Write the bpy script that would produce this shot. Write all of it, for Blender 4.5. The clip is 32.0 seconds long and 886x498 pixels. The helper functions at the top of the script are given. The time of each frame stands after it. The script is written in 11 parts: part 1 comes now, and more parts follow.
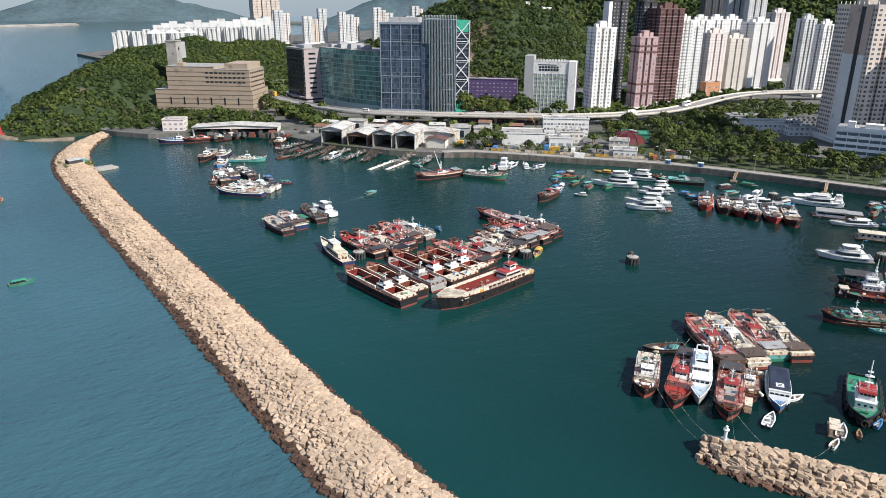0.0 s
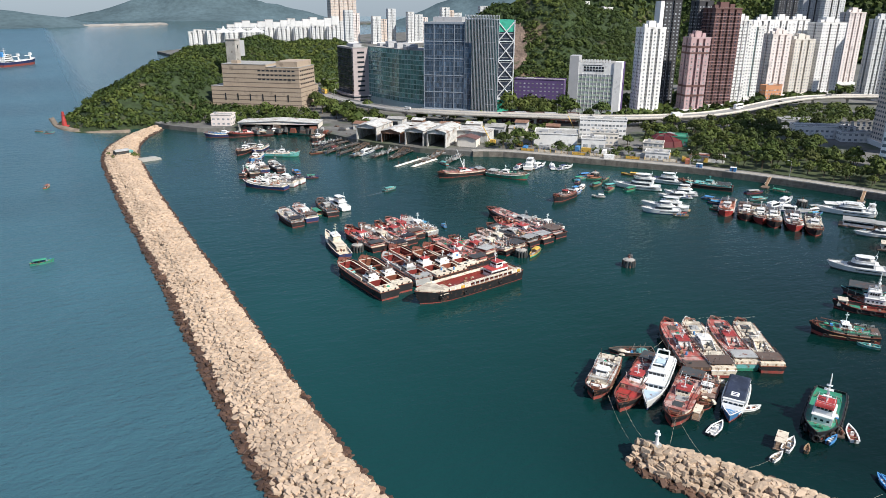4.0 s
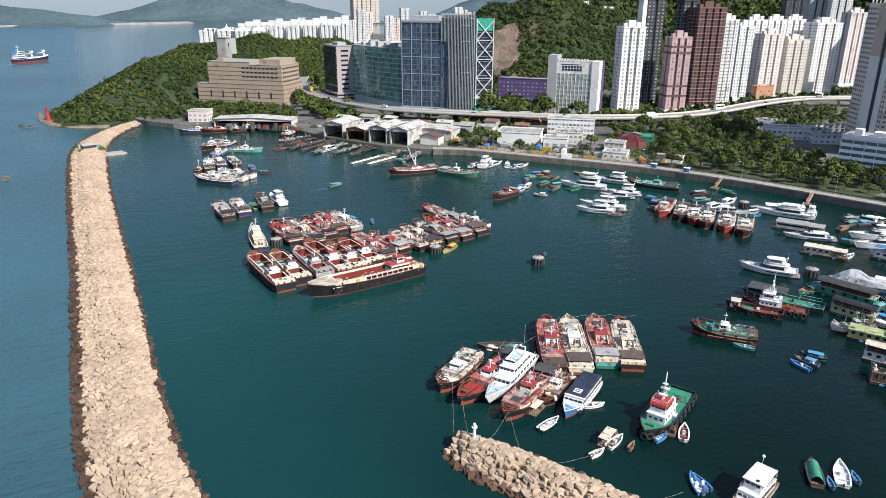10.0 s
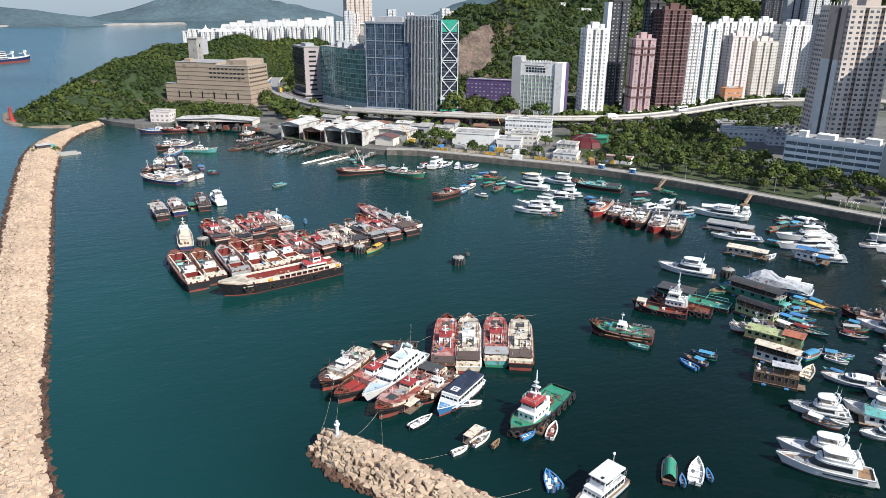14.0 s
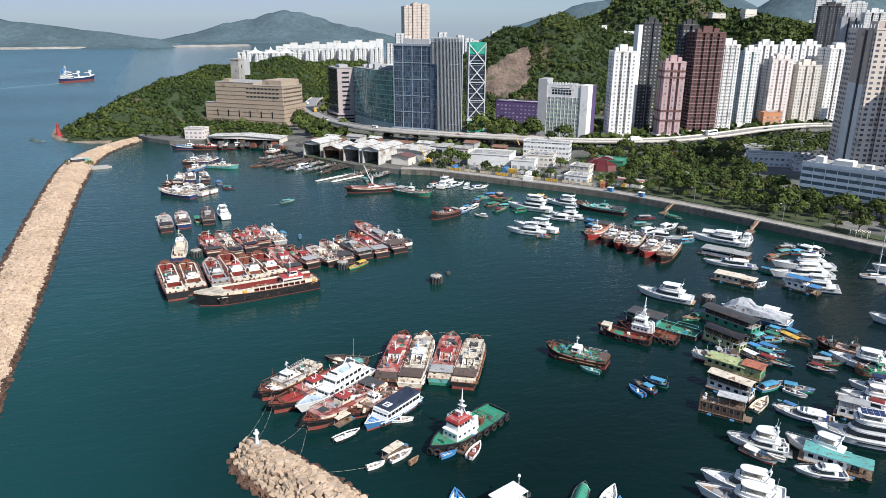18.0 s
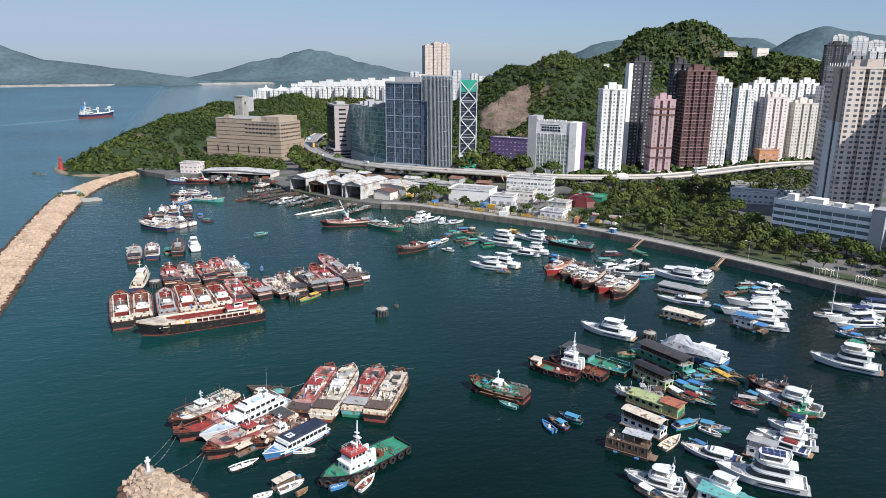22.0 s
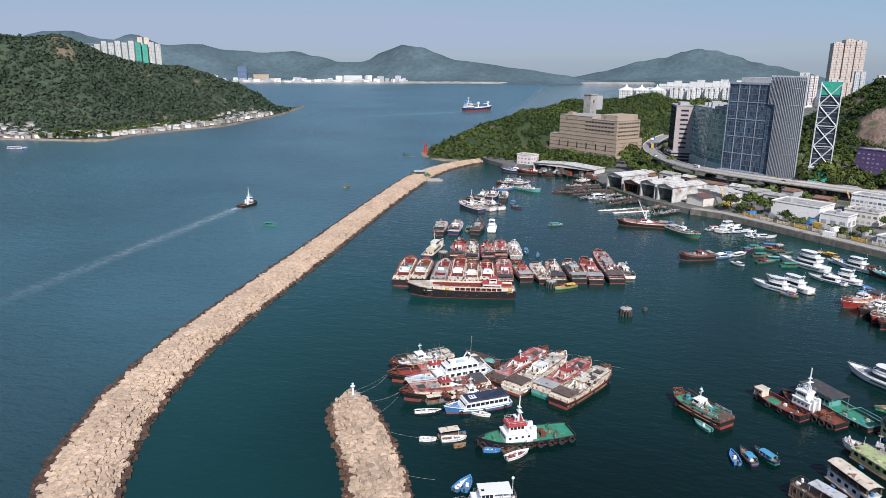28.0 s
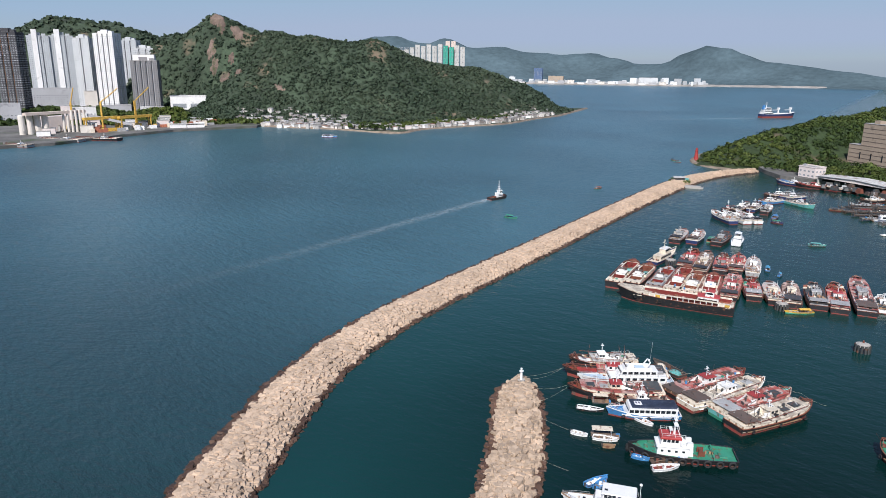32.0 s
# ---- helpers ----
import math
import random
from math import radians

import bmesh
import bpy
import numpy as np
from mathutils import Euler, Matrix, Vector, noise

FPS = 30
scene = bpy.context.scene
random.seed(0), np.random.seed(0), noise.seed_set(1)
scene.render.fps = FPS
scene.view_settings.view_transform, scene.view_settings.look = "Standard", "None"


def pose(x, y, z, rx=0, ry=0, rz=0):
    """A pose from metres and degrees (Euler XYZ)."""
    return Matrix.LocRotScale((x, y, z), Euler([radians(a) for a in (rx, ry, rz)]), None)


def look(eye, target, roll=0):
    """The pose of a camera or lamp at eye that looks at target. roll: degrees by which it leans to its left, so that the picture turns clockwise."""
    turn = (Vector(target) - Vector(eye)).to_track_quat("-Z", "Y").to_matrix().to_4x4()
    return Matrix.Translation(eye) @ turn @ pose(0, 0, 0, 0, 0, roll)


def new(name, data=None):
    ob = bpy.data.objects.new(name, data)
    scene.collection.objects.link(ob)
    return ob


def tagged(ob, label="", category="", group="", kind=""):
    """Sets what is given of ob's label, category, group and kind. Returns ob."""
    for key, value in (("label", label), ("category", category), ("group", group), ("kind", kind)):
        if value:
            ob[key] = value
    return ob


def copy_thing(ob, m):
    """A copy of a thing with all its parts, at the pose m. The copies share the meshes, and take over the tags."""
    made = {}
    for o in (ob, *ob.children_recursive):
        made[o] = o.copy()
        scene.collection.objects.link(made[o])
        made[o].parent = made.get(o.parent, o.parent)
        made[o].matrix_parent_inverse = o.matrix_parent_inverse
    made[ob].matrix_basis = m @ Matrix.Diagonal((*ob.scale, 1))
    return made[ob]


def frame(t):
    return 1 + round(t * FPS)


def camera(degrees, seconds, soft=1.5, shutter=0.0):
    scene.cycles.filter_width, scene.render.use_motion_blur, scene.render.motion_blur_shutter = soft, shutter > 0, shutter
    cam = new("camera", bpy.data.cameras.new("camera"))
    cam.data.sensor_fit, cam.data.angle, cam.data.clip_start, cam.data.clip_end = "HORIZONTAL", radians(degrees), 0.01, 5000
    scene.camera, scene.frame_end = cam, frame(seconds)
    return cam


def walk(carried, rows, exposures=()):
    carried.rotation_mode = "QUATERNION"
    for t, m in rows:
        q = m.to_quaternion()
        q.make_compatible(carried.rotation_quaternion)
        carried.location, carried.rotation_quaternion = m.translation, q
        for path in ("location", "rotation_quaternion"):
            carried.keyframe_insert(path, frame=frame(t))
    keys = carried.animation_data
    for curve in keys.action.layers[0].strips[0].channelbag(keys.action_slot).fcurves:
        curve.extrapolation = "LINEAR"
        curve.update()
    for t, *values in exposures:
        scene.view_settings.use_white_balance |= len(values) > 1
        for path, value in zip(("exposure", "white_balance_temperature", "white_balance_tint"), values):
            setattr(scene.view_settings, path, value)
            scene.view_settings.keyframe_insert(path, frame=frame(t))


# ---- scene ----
cam = camera(64.9, 32.0, soft=0.45)
METRES, EYE, TILT, LEAN, TURN = 233.16, 92.3, 0.0, 0.0, -35.6
ROWS = [
    (0.0, 0.0, 0.0, 0.0, 0.11, -19.49, -0.32),
    (0.5, 0.0157, -0.0022, 0.0002, 1.08, -19.49, -0.32),
    (1.0, 0.0314, -0.0041, 0.0002, 2.01, -19.49, -0.32),
    (1.5, 0.0471, -0.0056, 0.0002, 2.82, -19.49, -0.3),
    (2.0, 0.0629, -0.0069, 0.0002, 3.6, -19.5, -0.3),
    (2.5, 0.0787, -0.0078, -0.0, 4.34, -19.51, -0.29),
    (3.0, 0.0943, -0.0083, -0.0002, 5.08, -19.52, -0.3),
    (3.5, 0.1103, -0.0088, -0.0003, 5.75, -19.51, -0.28),
    (5.5, 0.1736, -0.0078, -0.0007, 8.36, -19.55, -0.24),
    (6.0, 0.1892, -0.0068, -0.0011, 8.95, -19.54, -0.26),
    (6.5, 0.2054, -0.0057, -0.0013, 9.13, -19.54, -0.25),
    (7.0, 0.2211, -0.0042, -0.0019, 9.1, -19.54, -0.27),
    (7.5, 0.2368, -0.003, -0.0021, 9.07, -19.54, -0.28),
    (8.0, 0.2524, -0.0013, -0.0025, 9.03, -19.54, -0.3),
    (8.5, 0.2681, 0.0004, -0.0027, 8.99, -19.54, -0.32),
    (9.0, 0.2837, 0.0021, -0.0029, 8.96, -19.53, -0.33),
    (9.5, 0.2995, 0.0039, -0.003, 8.93, -19.53, -0.33),
    (10.0, 0.3152, 0.0057, -0.0032, 8.91, -19.53, -0.35),
    (10.5, 0.3308, 0.0074, -0.0032, 8.89, -19.53, -0.37),
    (11.0, 0.3462, 0.0092, -0.0032, 8.87, -19.51, -0.43),
    (11.5, 0.362, 0.011, -0.0033, 8.84, -19.49, -0.42),
    (12.0, 0.3775, 0.0128, -0.0032, 8.82, -19.47, -0.45),
    (12.5, 0.3931, 0.0144, -0.0032, 8.79, -19.46, -0.46),
    (13.0, 0.4087, 0.0161, -0.003, 8.77, -19.44, -0.47),
    (13.5, 0.4244, 0.0178, -0.003, 8.76, -19.43, -0.47),
    (14.0, 0.4397, 0.0194, -0.0028, 8.89, -19.42, -0.49),
    (14.5, 0.4549, 0.021, -0.0028, 9.81, -19.41, -0.49),
    (16.5, 0.518, 0.0279, -0.0019, 13.39, -18.96, -0.52),
    (17.0, 0.5338, 0.0305, -0.0022, 13.51, -18.56, -0.51),
    (17.5, 0.5494, 0.0331, -0.0024, 13.65, -18.16, -0.49),
    (18.0, 0.5651, 0.0358, -0.0025, 13.84, -17.77, -0.49),
    (18.5, 0.5807, 0.0386, -0.0025, 14.04, -17.39, -0.48),
    (19.0, 0.5963, 0.0415, -0.0025, 14.23, -17.01, -0.49),
    (19.5, 0.612, 0.0443, -0.0026, 14.47, -16.62, -0.48),
    (20.0, 0.6275, 0.0472, -0.0024, 14.77, -16.23, -0.48),
    (20.5, 0.6431, 0.0503, -0.0022, 15.05, -15.85, -0.49),
    (21.0, 0.6586, 0.0533, -0.0021, 15.34, -15.47, -0.5),
    (21.5, 0.6742, 0.0565, -0.002, 15.65, -15.09, -0.5),
    (22.0, 0.6897, 0.0595, -0.0019, 15.95, -14.87, -0.51),
    (22.5, 0.7053, 0.0627, -0.0018, 16.25, -14.86, -0.52),
    (23.0, 0.7208, 0.066, -0.0016, 16.56, -14.87, -0.53),
    (23.5, 0.734, 0.0686, -0.0015, 17.84, -14.88, -0.57),
    (24.0, 0.7482, 0.0716, -0.0016, 21.43, -14.91, -0.62),
    (24.5, 0.7631, 0.0749, -0.0016, 26.33, -14.96, -0.63),
    (25.0, 0.7791, 0.0792, -0.0016, 29.84, -14.99, -0.63),
    (25.5, 0.7939, 0.0836, -0.002, 32.04, -15.01, -0.63),
    (27.5, 0.8511, 0.1071, -0.0035, 43.5, -15.12, -0.56),
    (28.0, 0.8644, 0.1143, -0.004, 46.44, -15.14, -0.55),
    (28.5, 0.8775, 0.1222, -0.0047, 49.35, -15.16, -0.53),
    (29.0, 0.89, 0.1305, -0.0055, 52.23, -15.17, -0.53),
    (29.5, 0.9021, 0.1393, -0.0056, 55.13, -15.18, -0.53),
    (30.0, 0.9138, 0.1489, -0.0061, 58.23, -15.19, -0.52),
    (30.5, 0.9248, 0.1587, -0.0063, 61.37, -15.19, -0.52),
    (31.0, 0.9355, 0.1695, -0.0064, 64.5, -15.2, -0.53),
    (31.5, 0.9454, 0.1806, -0.0065, 67.66, -15.21, -0.54),
    (32.0, 0.9551, 0.193, -0.0066, 70.1, -15.2, -0.52),
]
EXPOSURES = [(0.0, 0.28, 6520, 9), (8.0, 0.31, 6430, 9), (14.0, 0.34, 6350, 9), (17.0, 0.29, 6320, 9), (20.0, 0.22, 6270, 10), (24.0, 0.16, 6220, 11), (28.0, 0.06, 6180, 13), (32.0, 0.05, 6150, 13)]
walk(cam, [(t, pose(0, 0, EYE, TILT, LEAN, TURN) @ pose(METRES * x, METRES * y, METRES * z, 90 + pitch, roll, yaw)) for t, x, y, z, yaw, pitch, roll in ROWS], EXPOSURES)

# ---- world and sun: a clear morning, the sun in the east ----
world = bpy.data.worlds.new("sky")
scene.world = world
world.use_nodes = True
wn = world.node_tree.nodes
sky = wn.new("ShaderNodeTexSky")
sky.sky_type, sky.sun_disc = "NISHITA", False
SUN_AZ, SUN_EL = math.atan2(0.35, -0.94), radians(42)
sky.sun_elevation, sky.sun_rotation = SUN_EL, SUN_AZ
sky.altitude = 100
sky.air_density, sky.dust_density, sky.ozone_density = 1.0, 0.5, 3.0
wn["Background"].inputs[1].default_value = 0.062
# thin morning haze cools the whole sky a little
haze = wn.new("ShaderNodeMixRGB")
haze.blend_type = "MULTIPLY"
haze.inputs[0].default_value, haze.inputs[2].default_value = 1.0, (0.98, 1.17, 1.48, 1)
world.node_tree.links.new(sky.outputs[0], haze.inputs[1])
# haze caps the glow of the low sky
veil = wn.new("ShaderNodeMixRGB")
veil.blend_type = "DARKEN"
veil.inputs[0].default_value, veil.inputs[2].default_value = 1.0, (6.3, 7.7, 9.6, 1)
world.node_tree.links.new(haze.outputs[0], veil.inputs[1])
# pale blue haze thickens the whole sky evenly
mist = wn.new("ShaderNodeMixRGB")
mist.inputs[0].default_value, mist.inputs[2].default_value = 0.40, (5.9, 7.0, 9.2, 1)
world.node_tree.links.new(veil.outputs[0], mist.inputs[1])
world.node_tree.links.new(mist.outputs[0], wn["Background"].inputs[0])
sun = new("sun", bpy.data.lights.new("sun", "SUN"))
sun.data.energy, sun.data.angle, sun.data.color = 5.2, radians(0.53), (1.0, 0.95, 0.88)
sun.matrix_world = look((math.sin(SUN_AZ) * 500, math.cos(SUN_AZ) * 500, math.tan(SUN_EL) * 500), (0, 0, 0))

# ---- geometry helpers ----
class Geo:
    """Collects vertices and faces of one mesh."""

    def __init__(self):
        self.v, self.f = [], []

    def add(self, v, f):
        o = len(self.v)
        self.v += [tuple(p) for p in v]
        self.f += [tuple(i + o for i in q) for q in f]
        return self

    def box(self, x0, x1, y0, y1, z0, z1, tx0=0.0, tx1=0.0, ty=0.0):
        v = [(x0, y0, z0), (x1, y0, z0), (x1, y1, z0), (x0, y1, z0),
             (x0 + tx0, y0 + ty, z1), (x1 - tx1, y0 + ty, z1), (x1 - tx1, y1 - ty, z1), (x0 + tx0, y1 - ty, z1)]
        return self.add(v, [(3, 2, 1, 0), (4, 5, 6, 7), (0, 1, 5, 4), (1, 2, 6, 5), (2, 3, 7, 6), (3, 0, 4, 7)])

    def obox(self, p, u, v, n, lu, lv, ln):
        """A box from corner p along unit vectors u, v, n."""
        p, u, v, n = Vector(p), Vector(u) * lu, Vector(v) * lv, Vector(n) * ln
        q = [p, p + u, p + u + v, p + v]
        q += [a + n for a in q]
        return self.add(q, [(3, 2, 1, 0), (4, 5, 6, 7), (0, 1, 5, 4), (1, 2, 6, 5), (2, 3, 7, 6), (3, 0, 4, 7)])

    def prism(self, pts, z0, z1, top=True):
        n = len(pts)
        f = [(i, (i + 1) % n, (i + 1) % n + n, i + n) for i in range(n)]
        if top:
            f += [tuple(range(n, 2 * n)), tuple(range(n - 1, -1, -1))]
        return self.add([(*p[:2], z0) for p in pts] + [(*p[:2], z1) for p in pts], f)

    def tube(self, p, q, r, n=6, r2=None):
        p, q = Vector(p), Vector(q)
        d = (q - p).normalized()
        a = d.orthogonal().normalized()
        b = d.cross(a)
        r2 = r if r2 is None else r2
        ring = [(math.cos(2 * math.pi * i / n), math.sin(2 * math.pi * i / n)) for i in range(n)]
        v = [p + (a * c + b * s) * r for c, s in ring] + [q + (a * c + b * s) * r2 for c, s in ring]
        return self.add(v, [(i, (i + 1) % n, (i + 1) % n + n, i + n) for i in range(n)] + [tuple(range(n, 2 * n)), tuple(range(n - 1, -1, -1))])

    def path(self, pts, r, n=5):
        for p, q in zip(pts, pts[1:]):
            self.tube(p, q, r, n)
        return self

    def torus(self, c, big, small, axis="y", n=10, m=5):
        v = []
        for i in range(n):
            a = 2 * math.pi * i / n
            for j in range(m):
                b = 2 * math.pi * j / m
                k = big + small * math.cos(b)
                p = (k * math.cos(a), small * math.sin(b), k * math.sin(a))
                if axis == "x":
                    p = (p[1], p[0], p[2])
                if axis == "z":
                    p = (p[0], p[2], p[1])
                v.append((c[0] + p[0], c[1] + p[1], c[2] + p[2]))
        return self.add(v, [(i * m + j, ((i + 1) % n) * m + j, ((i + 1) % n) * m + (j + 1) % m, i * m + (j + 1) % m) for i in range(n) for j in range(m)])

    def loft(self, secs, closed=False, ends=True):
        m = len(secs[0])
        v = [p for s in secs for p in s]
        k = m if closed else m - 1
        f = [(i * m + j, (i + 1) * m + j, (i + 1) * m + (j + 1) % m, i * m + (j + 1) % m) for i in range(len(secs) - 1) for j in range(k)]
        if ends:
            f += [tuple(range(m - 1, -1, -1)), tuple(range((len(secs) - 1) * m, len(secs) * m))]
        return self.add(v, f)

    def dome(self, c, r, h, n=8, m=3):
        secs = []
        for j in range(m):
            a = math.pi / 2 * j / m
            secs.append([(c[0] + r * math.cos(a) * math.cos(2 * math.pi * i / n), c[1] + r * math.cos(a) * math.sin(2 * math.pi * i / n), c[2] + h * math.sin(a)) for i in range(n)])
        o = len(self.v)
        self.loft(secs, True, False)
        self.v.append((c[0], c[1], c[2] + h))
        k = o + (m - 1) * n
        self.f += [(k + i, k + (i + 1) % n, len(self.v) - 1) for i in range(n)]
        return self


def mesh_of(name, g, material):
    me = bpy.data.meshes.new(name)
    me.from_pydata(g.v, [], g.f)
    me.materials.append(material)
    return me


def part(name, g, material, parent, label=""):
    """Links g as one mesh object under a thing or a part."""
    ob = new(name, g if isinstance(g, bpy.types.Mesh) else mesh_of(name, g, material))
    ob.parent = parent
    return tagged(ob, label) if label else ob


def thing(name, label, category, m=None, group="", kind=""):
    ob = new(name)
    ob.empty_display_size = 0.5
    if m is not None:
        ob.matrix_basis = m
    return tagged(ob, label, category, group, kind)


def solid(name, g, material, label, category="", kind="structure", group=""):
    return tagged(new(name, mesh_of(name, g, material)), label, category, group, kind)


def fast_mesh(name, verts, faces, material):
    """A mesh from numpy arrays: verts (n, 3), faces (m, 3 or 4)."""
    me = bpy.data.meshes.new(name)
    k = faces.shape[1]
    me.vertices.add(len(verts))
    me.vertices.foreach_set("co", verts.astype(np.float32).ravel())
    me.loops.add(faces.size)
    me.loops.foreach_set("vertex_index", faces.astype(np.int32).ravel())
    me.polygons.add(len(faces))
    me.polygons.foreach_set("loop_start", np.arange(0, faces.size, k, dtype=np.int32))
    me.update(calc_edges=True)
    me.materials.append(material)
    return me


# ---- materials ----
def mat(name, col, rough=0.6, metal=0.0, var=0.18, scale=0.5, wear=0.0, wearcol=(0.16, 0.07, 0.04), wearscale=0.8, bump=0.15, bscale=6.0, rnd=0.0, island=0.0, stretch=(1, 1, 1), spec=0.5):
    m = bpy.data.materials.new(name)
    m.use_nodes = True
    t = m.node_tree
    nd, ln = t.nodes, t.links.new
    b = nd["Principled BSDF"]
    b.inputs["Roughness"].default_value, b.inputs["Metallic"].default_value = rough, metal
    b.inputs["Specular IOR Level"].default_value = spec
    geo = nd.new("ShaderNodeNewGeometry")
    mp = nd.new("ShaderNodeMapping")
    mp.inputs["Scale"].default_value = stretch
    ln(geo.outputs["Position"], mp.inputs["Vector"])

    def noise_node(s, detail=3.0):
        n = nd.new("ShaderNodeTexNoise")
        n.inputs["Scale"].default_value, n.inputs["Detail"].default_value = s, detail
        ln(mp.outputs[0], n.inputs["Vector"])
        return n.outputs["Fac"]

    def ramp(src, lo, hi, a, c):
        r = nd.new("ShaderNodeMapRange")
        for key, val in (("From Min", lo), ("From Max", hi), ("To Min", a), ("To Max", c)):
            r.inputs[key].default_value = val
        ln(src, r.inputs["Value"])
        return r.outputs[0]

    def times(a, c):
        k = nd.new("ShaderNodeMath")
        k.operation = "MULTIPLY"
        ln(a, k.inputs[0])
        ln(c, k.inputs[1])
        return k.outputs[0]

    val = times(ramp(noise_node(scale), 0.3, 0.7, 1 - var, 1 + var), ramp(noise_node(scale * 9), 0.3, 0.7, 1 - var * 0.6, 1 + var * 0.6))
    if rnd:
        oi = nd.new("ShaderNodeObjectInfo")
        val = times(val, ramp(oi.outputs["Random"], 0, 1, 1 - rnd, 1 + rnd))
    if island:
        val = times(val, ramp(geo.outputs["Random Per Island"], 0, 1, 1 - island, 1 + island))
    hsv = nd.new("ShaderNodeHueSaturation")
    hsv.inputs["Color"].default_value = (*col, 1)
    ln(val, hsv.inputs["Value"])
    out = hsv.outputs[0]
    if wear:
        mx = nd.new("ShaderNodeMixRGB")
        mx.inputs[2].default_value = (*wearcol, 1)
        ln(ramp(noise_node(wearscale, 6.0), 0.62 - wear * 0.35, 0.72 - wear * 0.2, 0, 0.9), mx.inputs[0])
        ln(out, mx.inputs[1])
        out = mx.outputs[0]
    ln(out, b.inputs["Base Color"])
    if bump:
        bp = nd.new("ShaderNodeBump")
        bp.inputs["Strength"].default_value, bp.inputs["Distance"].default_value = bump, 0.3 / bscale * 2
        ln(noise_node(bscale), bp.inputs["Height"])
        ln(bp.outputs[0], b.inputs["Normal"])
    return m


PAINT = {}
for key, col, wear in (
        ("black", (0.020, 0.020, 0.022), 0.08), ("maroon", (0.19, 0.028, 0.024), 0.16), ("rust", (0.19, 0.060, 0.036), 0.3),
        ("red", (0.36, 0.042, 0.038), 0.16), ("brown", (0.105, 0.075, 0.058), 0.15), ("cream", (0.66, 0.58, 0.46), 0.14),
        ("white", (0.78, 0.77, 0.74), 0.07), ("grey", (0.36, 0.36, 0.35), 0.1), ("dark", (0.05, 0.055, 0.055), 0.2),
        ("teal", (0.12, 0.36, 0.34), 0.2), ("green", (0.04, 0.24, 0.15), 0.2), ("navy", (0.02, 0.035, 0.11), 0.1),
        ("blue", (0.06, 0.22, 0.46), 0.15), ("orange", (0.36, 0.125, 0.07), 0.25), ("pink", (0.62, 0.40, 0.34), 0.14),
        ("yellow", (0.58, 0.36, 0.06), 0.2), ("wood", (0.30, 0.19, 0.11), 0.2), ("lime", (0.40, 0.46, 0.22), 0.2), ("silver", (0.5, 0.51, 0.52), 0.15)):
    PAINT[key] = mat(key + "_paint", col, 0.5, var=0.16, scale=0.35, wear=wear, wearscale=0.9, bump=0.08, rnd=0.14)
GEL = mat("white_gelcoat", (0.74, 0.74, 0.72), 0.25, var=0.05, scale=0.3, bump=0.02, rnd=0.05)
BOOT = mat("antifouling_red", (0.26, 0.05, 0.038), 0.7, wear=0.35, wearcol=(0.10, 0.08, 0.06))
GLASS = mat("dark_window_glass", (0.018, 0.024, 0.03), 0.08, var=0.2, scale=0.3, bump=0, rnd=0.3)
RUBBER = mat("tyre_rubber", (0.02, 0.02, 0.02), 0.85, bump=0.2)
STEEL = mat("galvanised_steel", (0.42, 0.42, 0.42), 0.45, 0.4, wear=0.15)
PALE_BLUE = mat("pale_blue_deck_paint", (0.46, 0.58, 0.68), 0.5, var=0.1, wear=0.1)
ROOF_NAVY = mat("dark_navy_roof", (0.022, 0.03, 0.055), 0.6, var=0.3, scale=0.4, wear=0.15, wearcol=(0.06, 0.07, 0.09))
JETTY = mat("grey_weathered_timber", (0.085, 0.078, 0.07), 0.9, var=0.35, scale=0.5, wear=0.2, wearcol=(0.16, 0.15, 0.13))
DOME_RED = mat("dark_red_dome_panel", (0.10, 0.013, 0.014), 0.45, var=0.2, scale=0.3)
ROPE = mat("pale_rope", (0.5, 0.46, 0.36), 0.9)
PLANK = mat("weathered_plank", (0.19, 0.13, 0.09), 0.85, var=0.3, stretch=(1, 1, 1), scale=1.2, rnd=0.2)
TARP_BLUE = mat("blue_tarpaulin", (0.07, 0.26, 0.42), 0.55, rnd=0.25)
ROCK = mat("pinkish_granite", (0.50, 0.375, 0.27), 0.9, var=0.14, scale=0.08, island=0.14, bump=0.4, bscale=2.5, rnd=0.16)
ROCK_PALE = mat("buff_granite", (0.46, 0.345, 0.245), 0.9, var=0.16, scale=0.1, island=0.22, bump=0.5, bscale=2.5, rnd=0.2)
ROCK_WET = mat("wet_tidal_granite", (0.085, 0.047, 0.030), 0.6, var=0.3, scale=0.3, island=0.4, bump=0.5, bscale=3, rnd=0.3)
RUBBLE = mat("rubble_bed", (0.20, 0.15, 0.105), 0.95, var=0.4, scale=0.6, bump=0.8, bscale=2)
